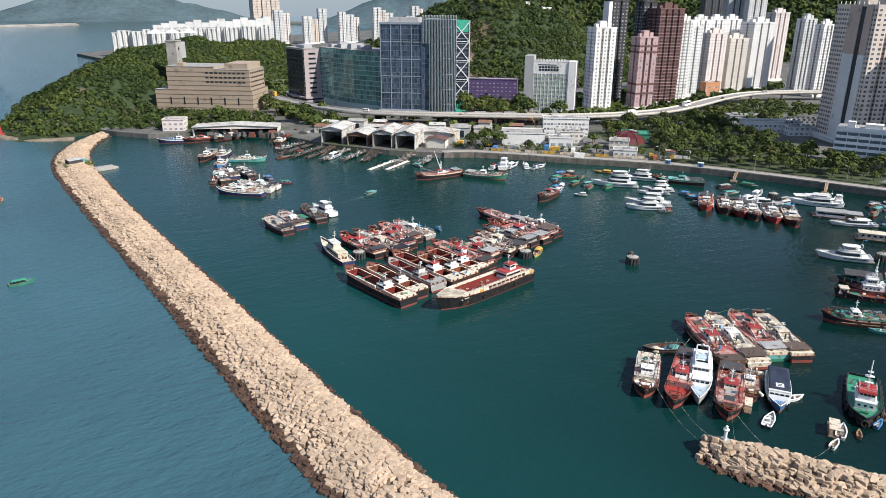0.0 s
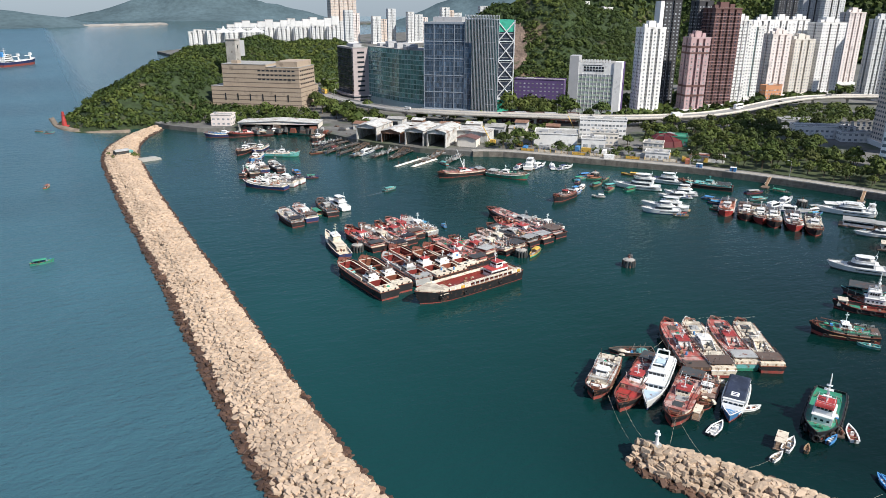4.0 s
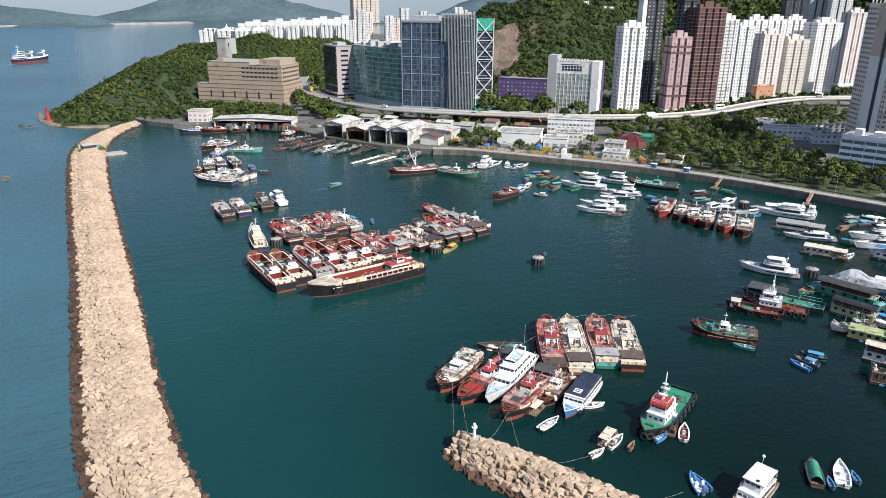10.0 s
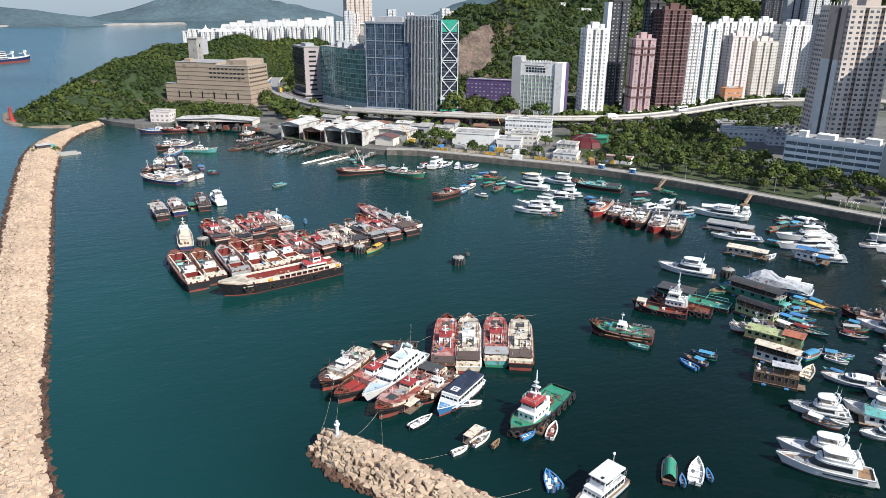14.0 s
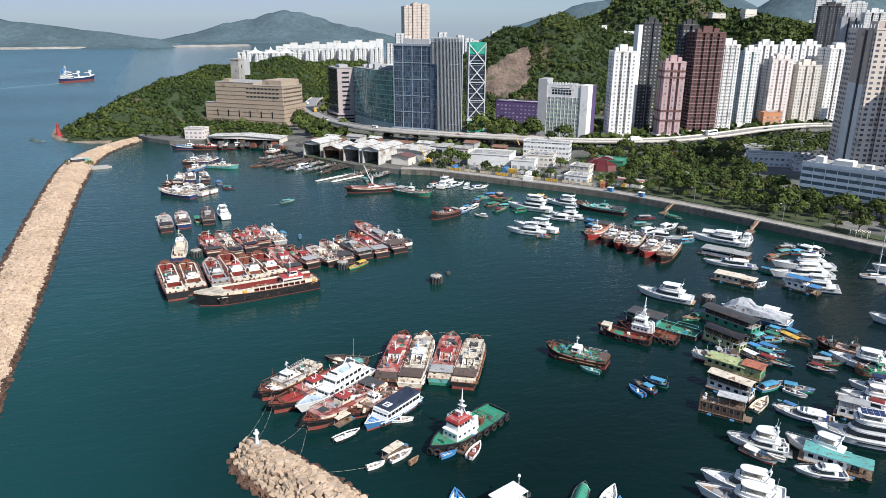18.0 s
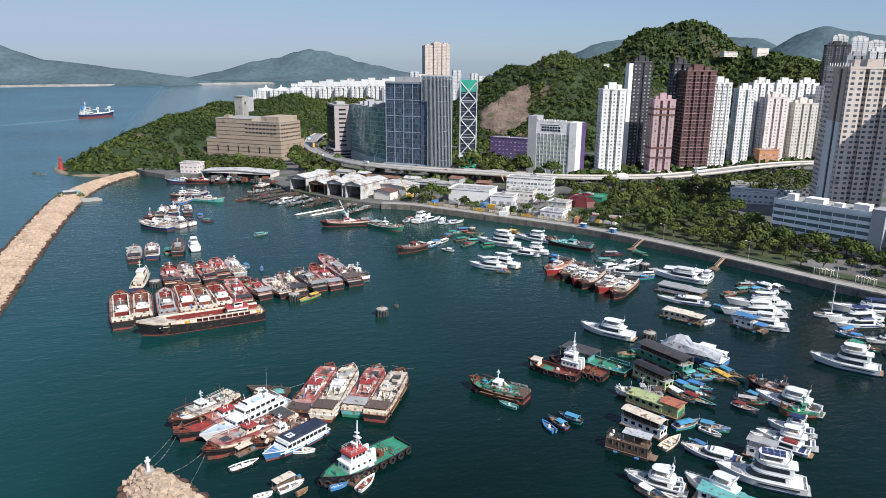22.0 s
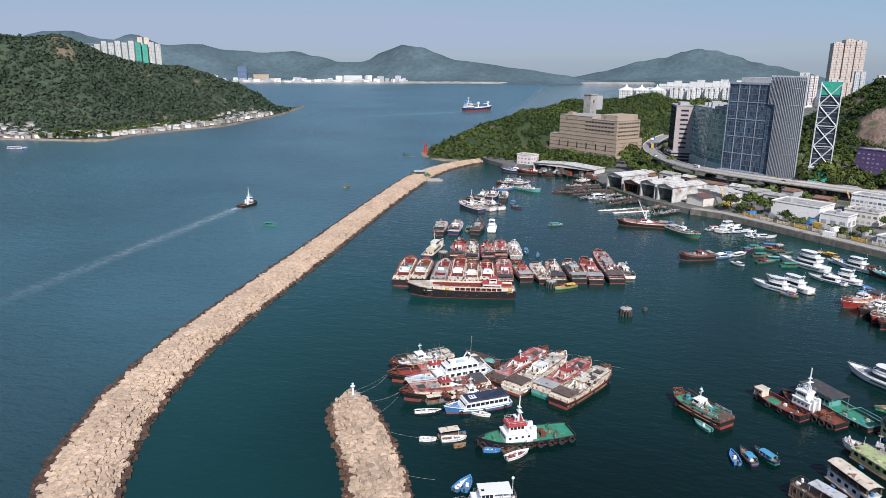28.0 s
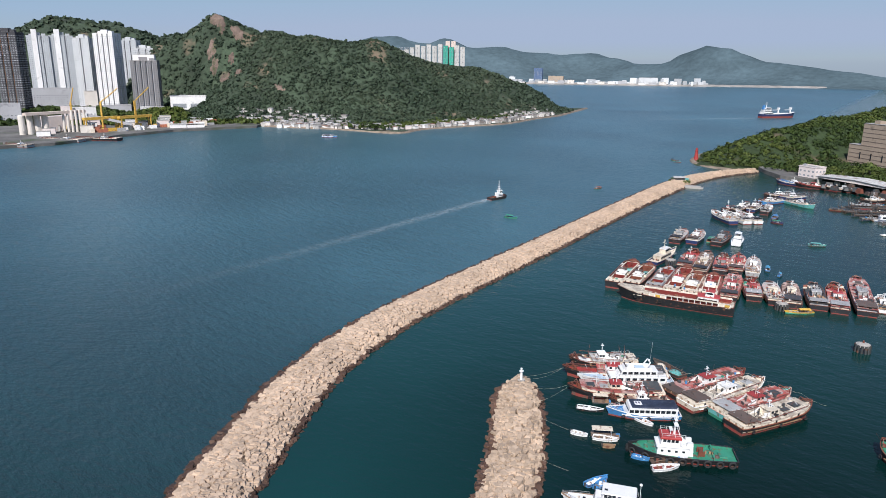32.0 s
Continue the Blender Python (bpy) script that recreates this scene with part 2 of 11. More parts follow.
def leaf_mat(name, dark, mid, pale, crown=0.13, stand=0.012, island=0.14, rnd=0.0):
    """Leaves whose green shifts from stand to stand and from crown to crown."""
    m = bpy.data.materials.new(name)
    m.use_nodes = True
    nd, ln = m.node_tree.nodes, m.node_tree.links.new
    b = nd["Principled BSDF"]
    b.inputs["Roughness"].default_value, b.inputs["Specular IOR Level"].default_value = 0.65, 0.2
    geo = nd.new("ShaderNodeNewGeometry")

    def mixed(scale, lo, hi, a, c, detail):
        n = nd.new("ShaderNodeTexNoise")
        n.inputs["Scale"].default_value, n.inputs["Detail"].default_value = scale, detail
        ln(geo.outputs["Position"], n.inputs["Vector"])
        r = nd.new("ShaderNodeMapRange")
        r.inputs["From Min"].default_value, r.inputs["From Max"].default_value = lo, hi
        ln(n.outputs["Fac"], r.inputs["Value"])
        x = nd.new("ShaderNodeMixRGB")
        ln(r.outputs[0], x.inputs[0])
        for k, v in ((1, a), (2, c)):
            if isinstance(v, tuple):
                x.inputs[k].default_value = (*v, 1)
            else:
                ln(v, x.inputs[k])
        return x.outputs[0]

    col = mixed(stand, 0.4, 0.62, mixed(crown, 0.36, 0.62, dark, mid, 2), mixed(crown * 1.1, 0.38, 0.66, mid, pale, 2), 3)
    hsv = nd.new("ShaderNodeHueSaturation")
    ln(col, hsv.inputs["Color"])
    src = geo.outputs["Random Per Island"]
    k = nd.new("ShaderNodeMapRange")
    k.inputs["To Min"].default_value, k.inputs["To Max"].default_value = 1 - island, 1 + island
    ln(src, k.inputs["Value"])
    val = k.outputs[0]
    if rnd:
        oi = nd.new("ShaderNodeObjectInfo")
        k2 = nd.new("ShaderNodeMapRange")
        k2.inputs["To Min"].default_value, k2.inputs["To Max"].default_value = 1 - rnd, 1 + rnd
        ln(oi.outputs["Random"], k2.inputs["Value"])
        x = nd.new("ShaderNodeMath")
        x.operation = "MULTIPLY"
        ln(val, x.inputs[0])
        ln(k2.outputs[0], x.inputs[1])
        val = x.outputs[0]
    ln(val, hsv.inputs["Value"])
    ln(hsv.outputs[0], b.inputs["Base Color"])
    return m


LEAF = leaf_mat("tree_leaves", (0.033, 0.054, 0.012), (0.060, 0.083, 0.018), (0.098, 0.114, 0.027), 0.10, 0.03, 0.2, 0.4)
LEAF_DARK = leaf_mat("forest_leaves", (0.020, 0.037, 0.010), (0.046, 0.071, 0.015), (0.100, 0.120, 0.026))
BARK = mat("tree_bark", (0.12, 0.09, 0.06), 0.9)
SOIL = mat("forest_floor", (0.028, 0.047, 0.014), 0.95, var=0.4, scale=0.03, wear=0.12, wearcol=(0.17, 0.12, 0.08), wearscale=0.02, bump=1.0, bscale=0.25)
CLIFF = mat("bare_rock_slope", (0.16, 0.115, 0.09), 0.95, var=0.4, scale=0.05, bump=1.0, bscale=0.3, wear=0.2, wearcol=(0.06, 0.07, 0.03), wearscale=0.08)
# the haze of distance is put into this blue-grey base colour
FAR_HILL = mat("haze_tinted_hillside", (0.084, 0.122, 0.138), 1.0, var=0.22, scale=0.005, bump=0.3, bscale=0.03, spec=0.0)
CONCRETE = mat("stained_concrete", (0.36, 0.34, 0.31), 0.85, var=0.2, scale=0.15, wear=0.15, wearcol=(0.16, 0.14, 0.12), wearscale=0.3)
SEAWALL = mat("granite_seawall", (0.17, 0.15, 0.125), 0.9, var=0.3, scale=0.4, bump=0.4, bscale=2)
ASPHALT = mat("asphalt_ground", (0.13, 0.125, 0.115), 0.9, var=0.35, scale=0.04, wear=0.3, wearcol=(0.05, 0.07, 0.03), wearscale=0.03)
PAVING = mat("promenade_paving", (0.33, 0.30, 0.26), 0.85, var=0.2, scale=0.3)
GRASS = mat("lawn_grass", (0.045, 0.06, 0.022), 0.9, var=0.35, scale=0.2, bump=0.5)


def sea_material():
    m = bpy.data.materials.new("harbour_water")
    m.use_nodes = True
    nd, ln = m.node_tree.nodes, m.node_tree.links.new
    b = nd["Principled BSDF"]
    b.inputs["Roughness"].default_value, b.inputs["IOR"].default_value = 0.07, 1.33
    geo = nd.new("ShaderNodeNewGeometry")
    big = nd.new("ShaderNodeTexNoise")
    big.inputs["Scale"].default_value, big.inputs["Detail"].default_value = 0.006, 4
    ln(geo.outputs["Position"], big.inputs["Vector"])
    # sheltered water is greener, the channel west of the breakwater bluer
    sep = nd.new("ShaderNodeSeparateXYZ")
    ln(geo.outputs["Position"], sep.inputs[0])
    ch = nd.new("ShaderNodeMapRange")
    for key, val in (("From Min", 46), ("From Max", 68), ("To Min", 1), ("To Max", 0)):
        ch.inputs[key].default_value = val
    low = nd.new("ShaderNodeMath")
    low.operation = "MINIMUM"
    low.inputs[1].default_value = 60
    ln(sep.outputs[1], low.inputs[0])
    bend = nd.new("ShaderNodeMath")
    bend.operation = "MULTIPLY_ADD"
    bend.inputs[1].default_value = 0.52
    ln(low.outputs[0], bend.inputs[0])
    ln(sep.outputs[0], bend.inputs[2])
    side = nd.new("ShaderNodeMath")
    side.operation = "SUBTRACT"
    side.inputs[1].default_value = 31.2
    ln(bend.outputs[0], side.inputs[0])
    ln(side.outputs[0], ch.inputs["Value"])
    # darker towards low y: the weak sky reflection of steep views put into colour
    inland = nd.new("ShaderNodeMath")
    inland.operation = "MULTIPLY_ADD"
    inland.inputs[1].default_value = -0.35
    ln(sep.outputs[0], inland.inputs[0])
    ln(sep.outputs[1], inland.inputs[2])
    deep = nd.new("ShaderNodeMapRange")
    for key, val in (("From Min", -20), ("From Max", 120), ("To Min", 1), ("To Max", 0)):
        deep.inputs[key].default_value = val
    ln(inland.outputs[0], deep.inputs["Value"])
    inner = nd.new("ShaderNodeMixRGB")
    inner.inputs[1].default_value, inner.inputs[2].default_value = (0.0034, 0.034, 0.030, 1), (0.0011, 0.0110, 0.0096, 1)
    ln(deep.outputs[0], inner.inputs[0])
    lee = nd.new("ShaderNodeMapRange")
    for key, val in (("From Min", 78), ("From Max", 160), ("To Min", 1), ("To Max", 0)):
        lee.inputs[key].default_value = val
    ln(side.outputs[0], lee.inputs["Value"])
    both = nd.new("ShaderNodeMath")
    both.operation = "MULTIPLY"
    ln(lee.outputs[0], both.inputs[0])
    both.inputs[1].default_value = 0.9
    basin = nd.new("ShaderNodeMixRGB")
    basin.inputs[2].default_value = (0.007, 0.047, 0.048, 1)
    ln(both.outputs[0], basin.inputs[0])
    ln(inner.outputs[0], basin.inputs[1])
    base = nd.new("ShaderNodeMixRGB")
    # the channel's darker south is likewise a view-angle reflection painted by position
    south = nd.new("ShaderNodeMapRange")
    for key, val in (("From Min", -60), ("From Max", 130), ("To Min", 1), ("To Max", 0)):
        south.inputs[key].default_value = val
    ln(sep.outputs[1], south.inputs["Value"])
    outer = nd.new("ShaderNodeMixRGB")
    outer.inputs[1].default_value, outer.inputs[2].default_value = (0.040, 0.104, 0.130, 1), (0.006, 0.025, 0.026, 1)
    ln(south.outputs[0], outer.inputs[0])
    ln(outer.outputs[0], base.inputs[2])
    ln(basin.outputs[0], base.inputs[1])
    ln(ch.outputs[0], base.inputs[0])
    hsv = nd.new("ShaderNodeHueSaturation")
    k = nd.new("ShaderNodeMapRange")
    for key, val in (("From Min", 0.3), ("From Max", 0.7), ("To Min", 0.75), ("To Max", 1.25)):
        k.inputs[key].default_value = val
    ln(big.outputs["Fac"], k.inputs["Value"])
    ln(k.outputs[0], hsv.inputs["Value"])
    ln(base.outputs[0], hsv.inputs["Color"])
    ln(hsv.outputs[0], b.inputs["Base Color"])
    calm = nd.new("ShaderNodeMapRange")
    for key, val in (("From Min", 0), ("From Max", 1), ("To Min", 0.27), ("To Max", 1.0)):
        calm.inputs[key].default_value = val
    ln(ch.outputs[0], calm.inputs["Value"])
    rg = nd.new("ShaderNodeMapRange")
    for key, val in (("From Min", 0), ("From Max", 1), ("To Min", 0.06), ("To Max", 0.28)):
        rg.inputs[key].default_value = val
    ln(ch.outputs[0], rg.inputs["Value"])
    ln(rg.outputs[0], b.inputs["Roughness"])
    # specular level is cut in the sheltered water to weaken its sky reflection
    dull = nd.new("ShaderNodeMapRange")
    for key, val in (("From Min", 0), ("From Max", 1), ("To Min", 0.25), ("To Max", 0.5)):
        dull.inputs[key].default_value = val
    ln(ch.outputs[0], dull.inputs["Value"])
    ln(dull.outputs[0], b.inputs["Specular IOR Level"])
    prev = None
    for scale, dist, strength, stretch in ((0.05, 2.4, 0.3, (1, 1.7, 1)), (0.14, 1.5, 0.5, (1, 2.2, 1)), (0.45, 0.7, 0.6, (1, 1.8, 1)), (1.6, 0.16, 0.75, (1, 1.5, 1))):
        mp = nd.new("ShaderNodeMapping")
        mp.inputs["Scale"].default_value, mp.inputs["Rotation"].default_value = stretch, (0, 0, 0.6)
        ln(geo.outputs["Position"], mp.inputs["Vector"])
        n = nd.new("ShaderNodeTexNoise")
        n.inputs["Scale"].default_value, n.inputs["Detail"].default_value = scale, 3
        ln(mp.outputs[0], n.inputs["Vector"])
        bp = nd.new("ShaderNodeBump")
        bp.inputs["Strength"].default_value, bp.inputs["Distance"].default_value = strength, dist
        amp = nd.new("ShaderNodeMath")
        amp.operation = "MULTIPLY"
        ln(n.outputs["Fac"], amp.inputs[0])
        ln(calm.outputs[0], amp.inputs[1])
        ln(amp.outputs[0], bp.inputs["Height"])
        if prev:
            ln(prev.outputs[0], bp.inputs["Normal"])
        prev = bp
    ln(prev.outputs[0], b.inputs["Normal"])
    return m


# greens are shifted pale and bluish: haze over the far ridges put into colour
SCRUB = leaf_mat("haze_tinted_scrub_leaves", (0.034, 0.053, 0.033), (0.044, 0.067, 0.039), (0.066, 0.084, 0.050), 0.16, 0.009)
SHORE_ROCK = mat("shore_rock", (0.22, 0.175, 0.13), 0.95, var=0.35, scale=0.15, bump=0.6, bscale=0.6)
FAR_SHORE = mat("distant_quarried_shore", (0.30, 0.28, 0.25), 0.95, var=0.35, scale=0.02, bump=0.3, bscale=0.1)
# slope colour carries the same painted haze as the scrub
SCRUB_SOIL = mat("haze_tinted_scrub_slope", (0.040, 0.060, 0.034), 0.95, var=0.4, scale=0.02, wear=0.1, wearcol=(0.20, 0.15, 0.10), wearscale=0.018, bump=1.0, bscale=0.25)
DECK = {}
for key, col in (("red", (0.36, 0.085, 0.07)), ("maroon", (0.24, 0.07, 0.06)), ("cream", (0.56, 0.50, 0.40)), ("grey", (0.33, 0.33, 0.32)), ("white", (0.62, 0.61, 0.58)), ("brown", (0.19, 0.13, 0.10)), ("orange", (0.48, 0.15, 0.07))):
    DECK[key] = mat(key + "_worn_deck", col, 0.75, var=0.3, scale=0.5, wear=0.5, wearcol=(0.46, 0.33, 0.29) if key not in ("cream", "white") else (0.30, 0.25, 0.2), wearscale=0.45, bump=0.15, rnd=0.18)
WATER = sea_material()

# ---- sea, land, breakwaters ----
disc = [(4900 * math.cos(2 * math.pi * i / 96), 4900 * math.sin(2 * math.pi * i / 96), 0) for i in range(96)]
solid("water", Geo().add(disc, [tuple(range(96))]), WATER, "dark teal harbour water with small ripples", "water")

SHORE = [(470, -160), (440, -20), (418, 50), (399, 105), (390, 129), (377.5, 166), (361.5, 209), (337.5, 256), (303.5, 300), (269, 342), (252, 352),
         (228, 378), (205, 418), (196, 452), (192, 482), (172, 504), (116, 522), (100, 545), (92, 562)]
LAND = SHORE + [(120, 660), (210, 900), (235, 1200), (215, 1420), (600, 1800), (2700, 2900), (2700, -300)]
solid("ground", Geo().prism(LAND, -4, 3.2), ASPHALT, "flat reclaimed waterfront land with asphalt and scrub", "ground")
LAND2 = [(-545, 283), (-566, 370), (-572, 443), (-535, 546), (-600, 640), (-900, 900), (-1700, 1100), (-1900, 500), (-1200, -200), (-600, 60)]
solid("ground_south", Geo().prism(LAND2, -4, 3.0), ASPHALT, "flat industrial shore across the channel", "ground")


def ridge_height(X, Y, ridge, seed, rough=0.12, size=60.0):
    z = np.full(X.shape, -6.0)
    for x, y, h, w in ridge:
        z = np.maximum(z, (h + 6) * np.exp(-((X - x) ** 2 + (Y - y) ** 2) / (w * w * 2.0)) - 6)
    for (x, y, h, w), (x2, y2, h2, w2) in zip(ridge, ridge[1:]):
        dx, dy = x2 - x, y2 - y
        s = np.clip(((X - x) * dx + (Y - y) * dy) / (dx * dx + dy * dy), 0, 1)
        d2 = (X - x - s * dx) ** 2 + (Y - y - s * dy) ** 2
        ww = w + s * (w2 - w)
        z = np.maximum(z, (h + s * (h2 - h) + 6) * np.exp(-d2 / (ww * ww * 2.0)) - 6)
    wob = np.zeros(X.shape)
    r = np.random.RandomState(seed)
    for o in range(4):
        k = 2 * math.pi / size * 2 ** o
        for _ in range(3):
            a, p = r.uniform(0, 2 * math.pi), r.uniform(0, 6.28)
            wob += np.sin(k * (X * math.cos(a) + Y * math.sin(a)) + p) / 2 ** o
    return z + np.clip(z, 0, None) * rough * wob * 0.35


def hill(name, ridge, step, seed, material, label, margin=2.4, rough=0.12, size=90.0):
    xs, ys, ws = [p[0] for p in ridge], [p[1] for p in ridge], max(p[3] for p in ridge) * margin
    gx = np.arange(min(xs) - ws, max(xs) + ws, step)
    gy = np.arange(min(ys) - ws, max(ys) + ws, step)
    X, Y = np.meshgrid(gx, gy)
    Z = ridge_height(X, Y, ridge, seed, rough, size)
    n, m = X.shape
    idx = np.arange(n * m).reshape(n, m)
    F = np.stack([idx[:-1, :-1], idx[:-1, 1:], idx[1:, 1:], idx[1:, :-1]], -1).reshape(-1, 4)
    F = F[Z.ravel()[F].max(1) > -5.0]
    me = fast_mesh(name, np.stack([X, Y, Z], -1).reshape(-1, 3), F, material)
    me.polygons.foreach_set("use_smooth", np.ones(len(F), bool))
    return tagged(new(name, me), label, "hill", kind="structure"), (X, Y, Z)

# ridges: x, y, crest height, half width
HEADLAND = [(56, 574, 8, 17), (76, 608, 20, 29), (104, 653, 29, 34), (126, 704, 35, 40), (154, 765, 39, 46), (198, 843, 41, 54), (241, 910, 42, 64), (310, 952, 42, 70), (374, 940, 39, 64)]
QUARRY = [(488, 801, 46, 46), (503, 741, 74, 54), (534, 726, 88, 64), (568, 710, 99, 70), (632, 730, 90, 76), (696, 749, 80, 78)]
PEAK = [(1058, 1349, 108, 110), (1137, 1296, 158, 105), (1218, 1234, 190, 95), (1266, 1193, 146, 100), (1290, 1080, 106, 110), (1270, 955, 96, 110), (1310, 850, 108, 110), (1365, 745, 118, 110), (1430, 640, 120, 110)]
BACK = [(1700, 2712, 129, 180), (1881, 2603, 189, 210), (2090, 2581, 223, 210), (2287, 2292, 200, 210), (2255, 2047, 156, 180), (2352, 1948, 227, 210), (2445, 1841, 213, 210)]
ISLE = [(310, 4111, 37, 105), (527, 4097, 88, 140), (764, 4069, 149, 170), (936, 4040, 135, 170), (1157, 3991, 75, 140), (1315, 3949, 44, 105)]
RANGE = [(-2210, 2848, 207, 210), (-2172, 2878, 209, 200), (-2078, 2950, 175, 190), (-1988, 3014, 172, 150), (-1938, 3050, 209, 90), (-1895, 3078, 185, 120), (-1830, 3119, 156, 170), (-1704, 3220, 158, 180), (-1606, 3326, 135, 190), (-1547, 3390, 136, 190),
         (-1497, 3417, 124, 180), (-1312, 3500, 128, 170), (-1179, 3471, 106, 150), (-1101, 3422, 84, 130), (-983, 3349, 80, 120), (-884, 3318, 80, 110), (-810, 3313, 97, 110), (-737, 3307, 140, 110), (-664, 3302, 167, 120), (-590, 3284, 156, 120), (-415, 3233, 92, 130), (-234, 3176, 78, 130), (-59, 3094, 59, 100), (100, 3103, 34, 70)]
SOUTH = [(-353, 1124, 4, 16), (-377, 1090, 15, 28), (-394, 1066, 38, 34), (-415, 1040, 55, 44), (-442, 1007, 68, 54), (-467, 973, 76, 64), (-501, 919, 82, 74), (-533, 872, 88, 80), (-555, 842, 103, 82), (-572, 819, 115, 86),
         (-603, 791, 121, 92), (-656, 751, 124, 88), (-684, 734, 129, 78), (-714, 718, 129, 62), (-736, 707, 140, 50), (-766, 692, 154, 42), (-783, 686, 157, 38), (-825, 670, 134, 36), (-857, 657, 122, 38), (-905, 655, 110, 40)]
SOUTH_BACK = [(-1561, 729, 142, 170), (-1525, 803, 168, 150), (-1460, 918, 163, 150), (-1357, 985, 140, 150), (-1160, 917, 108, 100)]
_, H_HEAD = hill("hill_headland", HEADLAND, 6, 1, SOIL, "wooded green headland sloping to the harbour mouth")
_, H_QUARRY = hill("hill_quarry", QUARRY, 8, 2, SOIL, "steep wooded hill behind the office towers")
_, H_PEAK = hill("hill_peak", PEAK, 16, 3, SOIL, "high wooded peak behind the housing towers", size=260)
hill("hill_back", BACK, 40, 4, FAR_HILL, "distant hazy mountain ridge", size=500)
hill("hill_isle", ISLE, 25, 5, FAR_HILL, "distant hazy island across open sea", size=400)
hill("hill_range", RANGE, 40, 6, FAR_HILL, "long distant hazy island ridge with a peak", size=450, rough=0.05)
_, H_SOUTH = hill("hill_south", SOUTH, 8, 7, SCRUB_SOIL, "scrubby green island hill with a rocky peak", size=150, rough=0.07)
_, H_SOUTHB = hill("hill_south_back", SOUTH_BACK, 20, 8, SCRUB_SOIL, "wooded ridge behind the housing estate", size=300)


def crown_template(k, size, seed):
    """k leafy clump quads over a lumpy dome of radius 1."""
    r = np.random.RandomState(seed)
    d = r.normal(size=(k, 3))
    d[:, 2] = np.abs(d[:, 2]) * 0.9 - 0.15
    d /= np.linalg.norm(d, axis=1)[:, None]
    lump = 0.72 + 0.28 * np.sin(d[:, 0] * 5 + seed) * np.cos(d[:, 1] * 4 + seed * 2) + r.uniform(-0.12, 0.12, k)
    c = d * lump[:, None] * np.array([1, 1, 0.85])
    nrm = d + r.normal(scale=0.22, size=(k, 3))
    nrm /= np.linalg.norm(nrm, axis=1)[:, None]
    a = np.cross(nrm, r.normal(size=(k, 3)))
    a /= np.linalg.norm(a, axis=1)[:, None]
    b = np.cross(nrm, a)
    s = size * r.uniform(0.7, 1.35, (k, 1))
    q = np.stack([c - a * s, c - b * s * 0.8 + nrm * s * 0.25, c + a * s, c + b * s * 0.8 + nrm * s * 0.1], 1)
    return q.reshape(-1, 3)


CROWNS = [crown_template(46, 0.225, i) for i in range(6)]
CROWNS_FAR = [crown_template(13, 0.56, 20 + i) for i in range(6)]


def forest(name, pts, sizes, label, templates, material=None, parent=None):
    """One mesh of many leafy crowns at pts (n, 3)."""
    r = np.random.RandomState(len(pts))
    vs = []
    for i, p in enumerate(pts):
        a, s = r.uniform(0, 6.28), sizes[i]
        t = templates[r.randint(len(templates))]
        ca, sa = math.cos(a) * s, math.sin(a) * s
        vs.append(np.stack([t[:, 0] * ca - t[:, 1] * sa + p[0], t[:, 0] * sa + t[:, 1] * ca + p[1], t[:, 2] * s * r.uniform(0.75, 1.15) + p[2]], -1))
    V = np.concatenate(vs)
    me = fast_mesh(name, V, np.arange(len(V)).reshape(-1, 4), material or LEAF_DARK)
    return tagged(new(name, me), label, "trees", kind="stuff")


def on_hill(H, n, seed, lo=2.0, keep=None):
    X, Y, Z = H
    r = np.random.RandomState(seed)
    ok = np.argwhere(Z[:-1, :-1] > lo)
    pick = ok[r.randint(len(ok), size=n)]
    fx, fy = r.uniform(0, 1, n), r.uniform(0, 1, n)
    i, j = pick[:, 0], pick[:, 1]
    x = X[i, j] + fx * (X[0, 1] - X[0, 0])
    y = Y[i, j] + fy * (Y[1, 0] - Y[0, 0])
    z = Z[i, j] * (1 - fx) * (1 - fy) + Z[i, j + 1] * fx * (1 - fy) + Z[i + 1, j] * (1 - fx) * fy + Z[i + 1, j + 1] * fx * fy
    P = np.stack([x, y, z], -1)
    if keep is not None:
        P = P[keep(x, y, z)]
    return P


def wood(name, H, n, seed, size, label, templates, keep=None, lo=2.0, material=None):
    P = on_hill(H, n, seed, lo, keep)
    r = np.random.RandomState(seed + 50)
    s = size * r.uniform(0.5, 1.5, len(P))
    P[:, 2] += s * 0.15
    return forest(name, P, s, label, templates, material)


def clear_head(x, y, z):
    """Keeps the trees off the depot and its yard."""
    u, v = x - 216, y - 582
    a, b = u * 0.67 + v * 0.74, -u * 0.74 + v * 0.67
    return ~((a > -12) & (a < 45) & (b > -15) & (b < 100))


def inside(x, y, poly):
    """Which of the points lie in a plan polygon."""
    c = np.zeros(np.shape(x), bool)
    for (x1, y1), (x2, y2) in zip(poly, poly[1:] + poly[:1]):
        if y1 != y2:
            c ^= ((y1 > y) != (y2 > y)) & (x < (x2 - x1) * (y - y1) / (y2 - y1) + x1)
    return c


# bare rock on the slopes: the quarried face, and outcrops (x, y, half lengths)
QUARRY_FACE = [(461, 687), (480, 681), (515, 694), (523, 684), (508, 652), (500, 640), (468, 630), (450, 662)]
OUTCROPS = [(-766, 678, 13, 9), (-735, 690, 12, 8), (-744, 648, 7, 6), (-713, 643, 11, 6), (-753, 676, 6, 6), (-598, 648, 10, 4), (-757, 655, 7, 7), (-722, 664, 6, 5), (-690, 650, 6, 5)]


def bare(x, y):
    c = np.zeros(np.shape(x), bool)
    for ox, oy, a, b in OUTCROPS:
        c |= ((x - ox) / a) ** 2 + ((y - oy) / b) ** 2 < 1
    return c


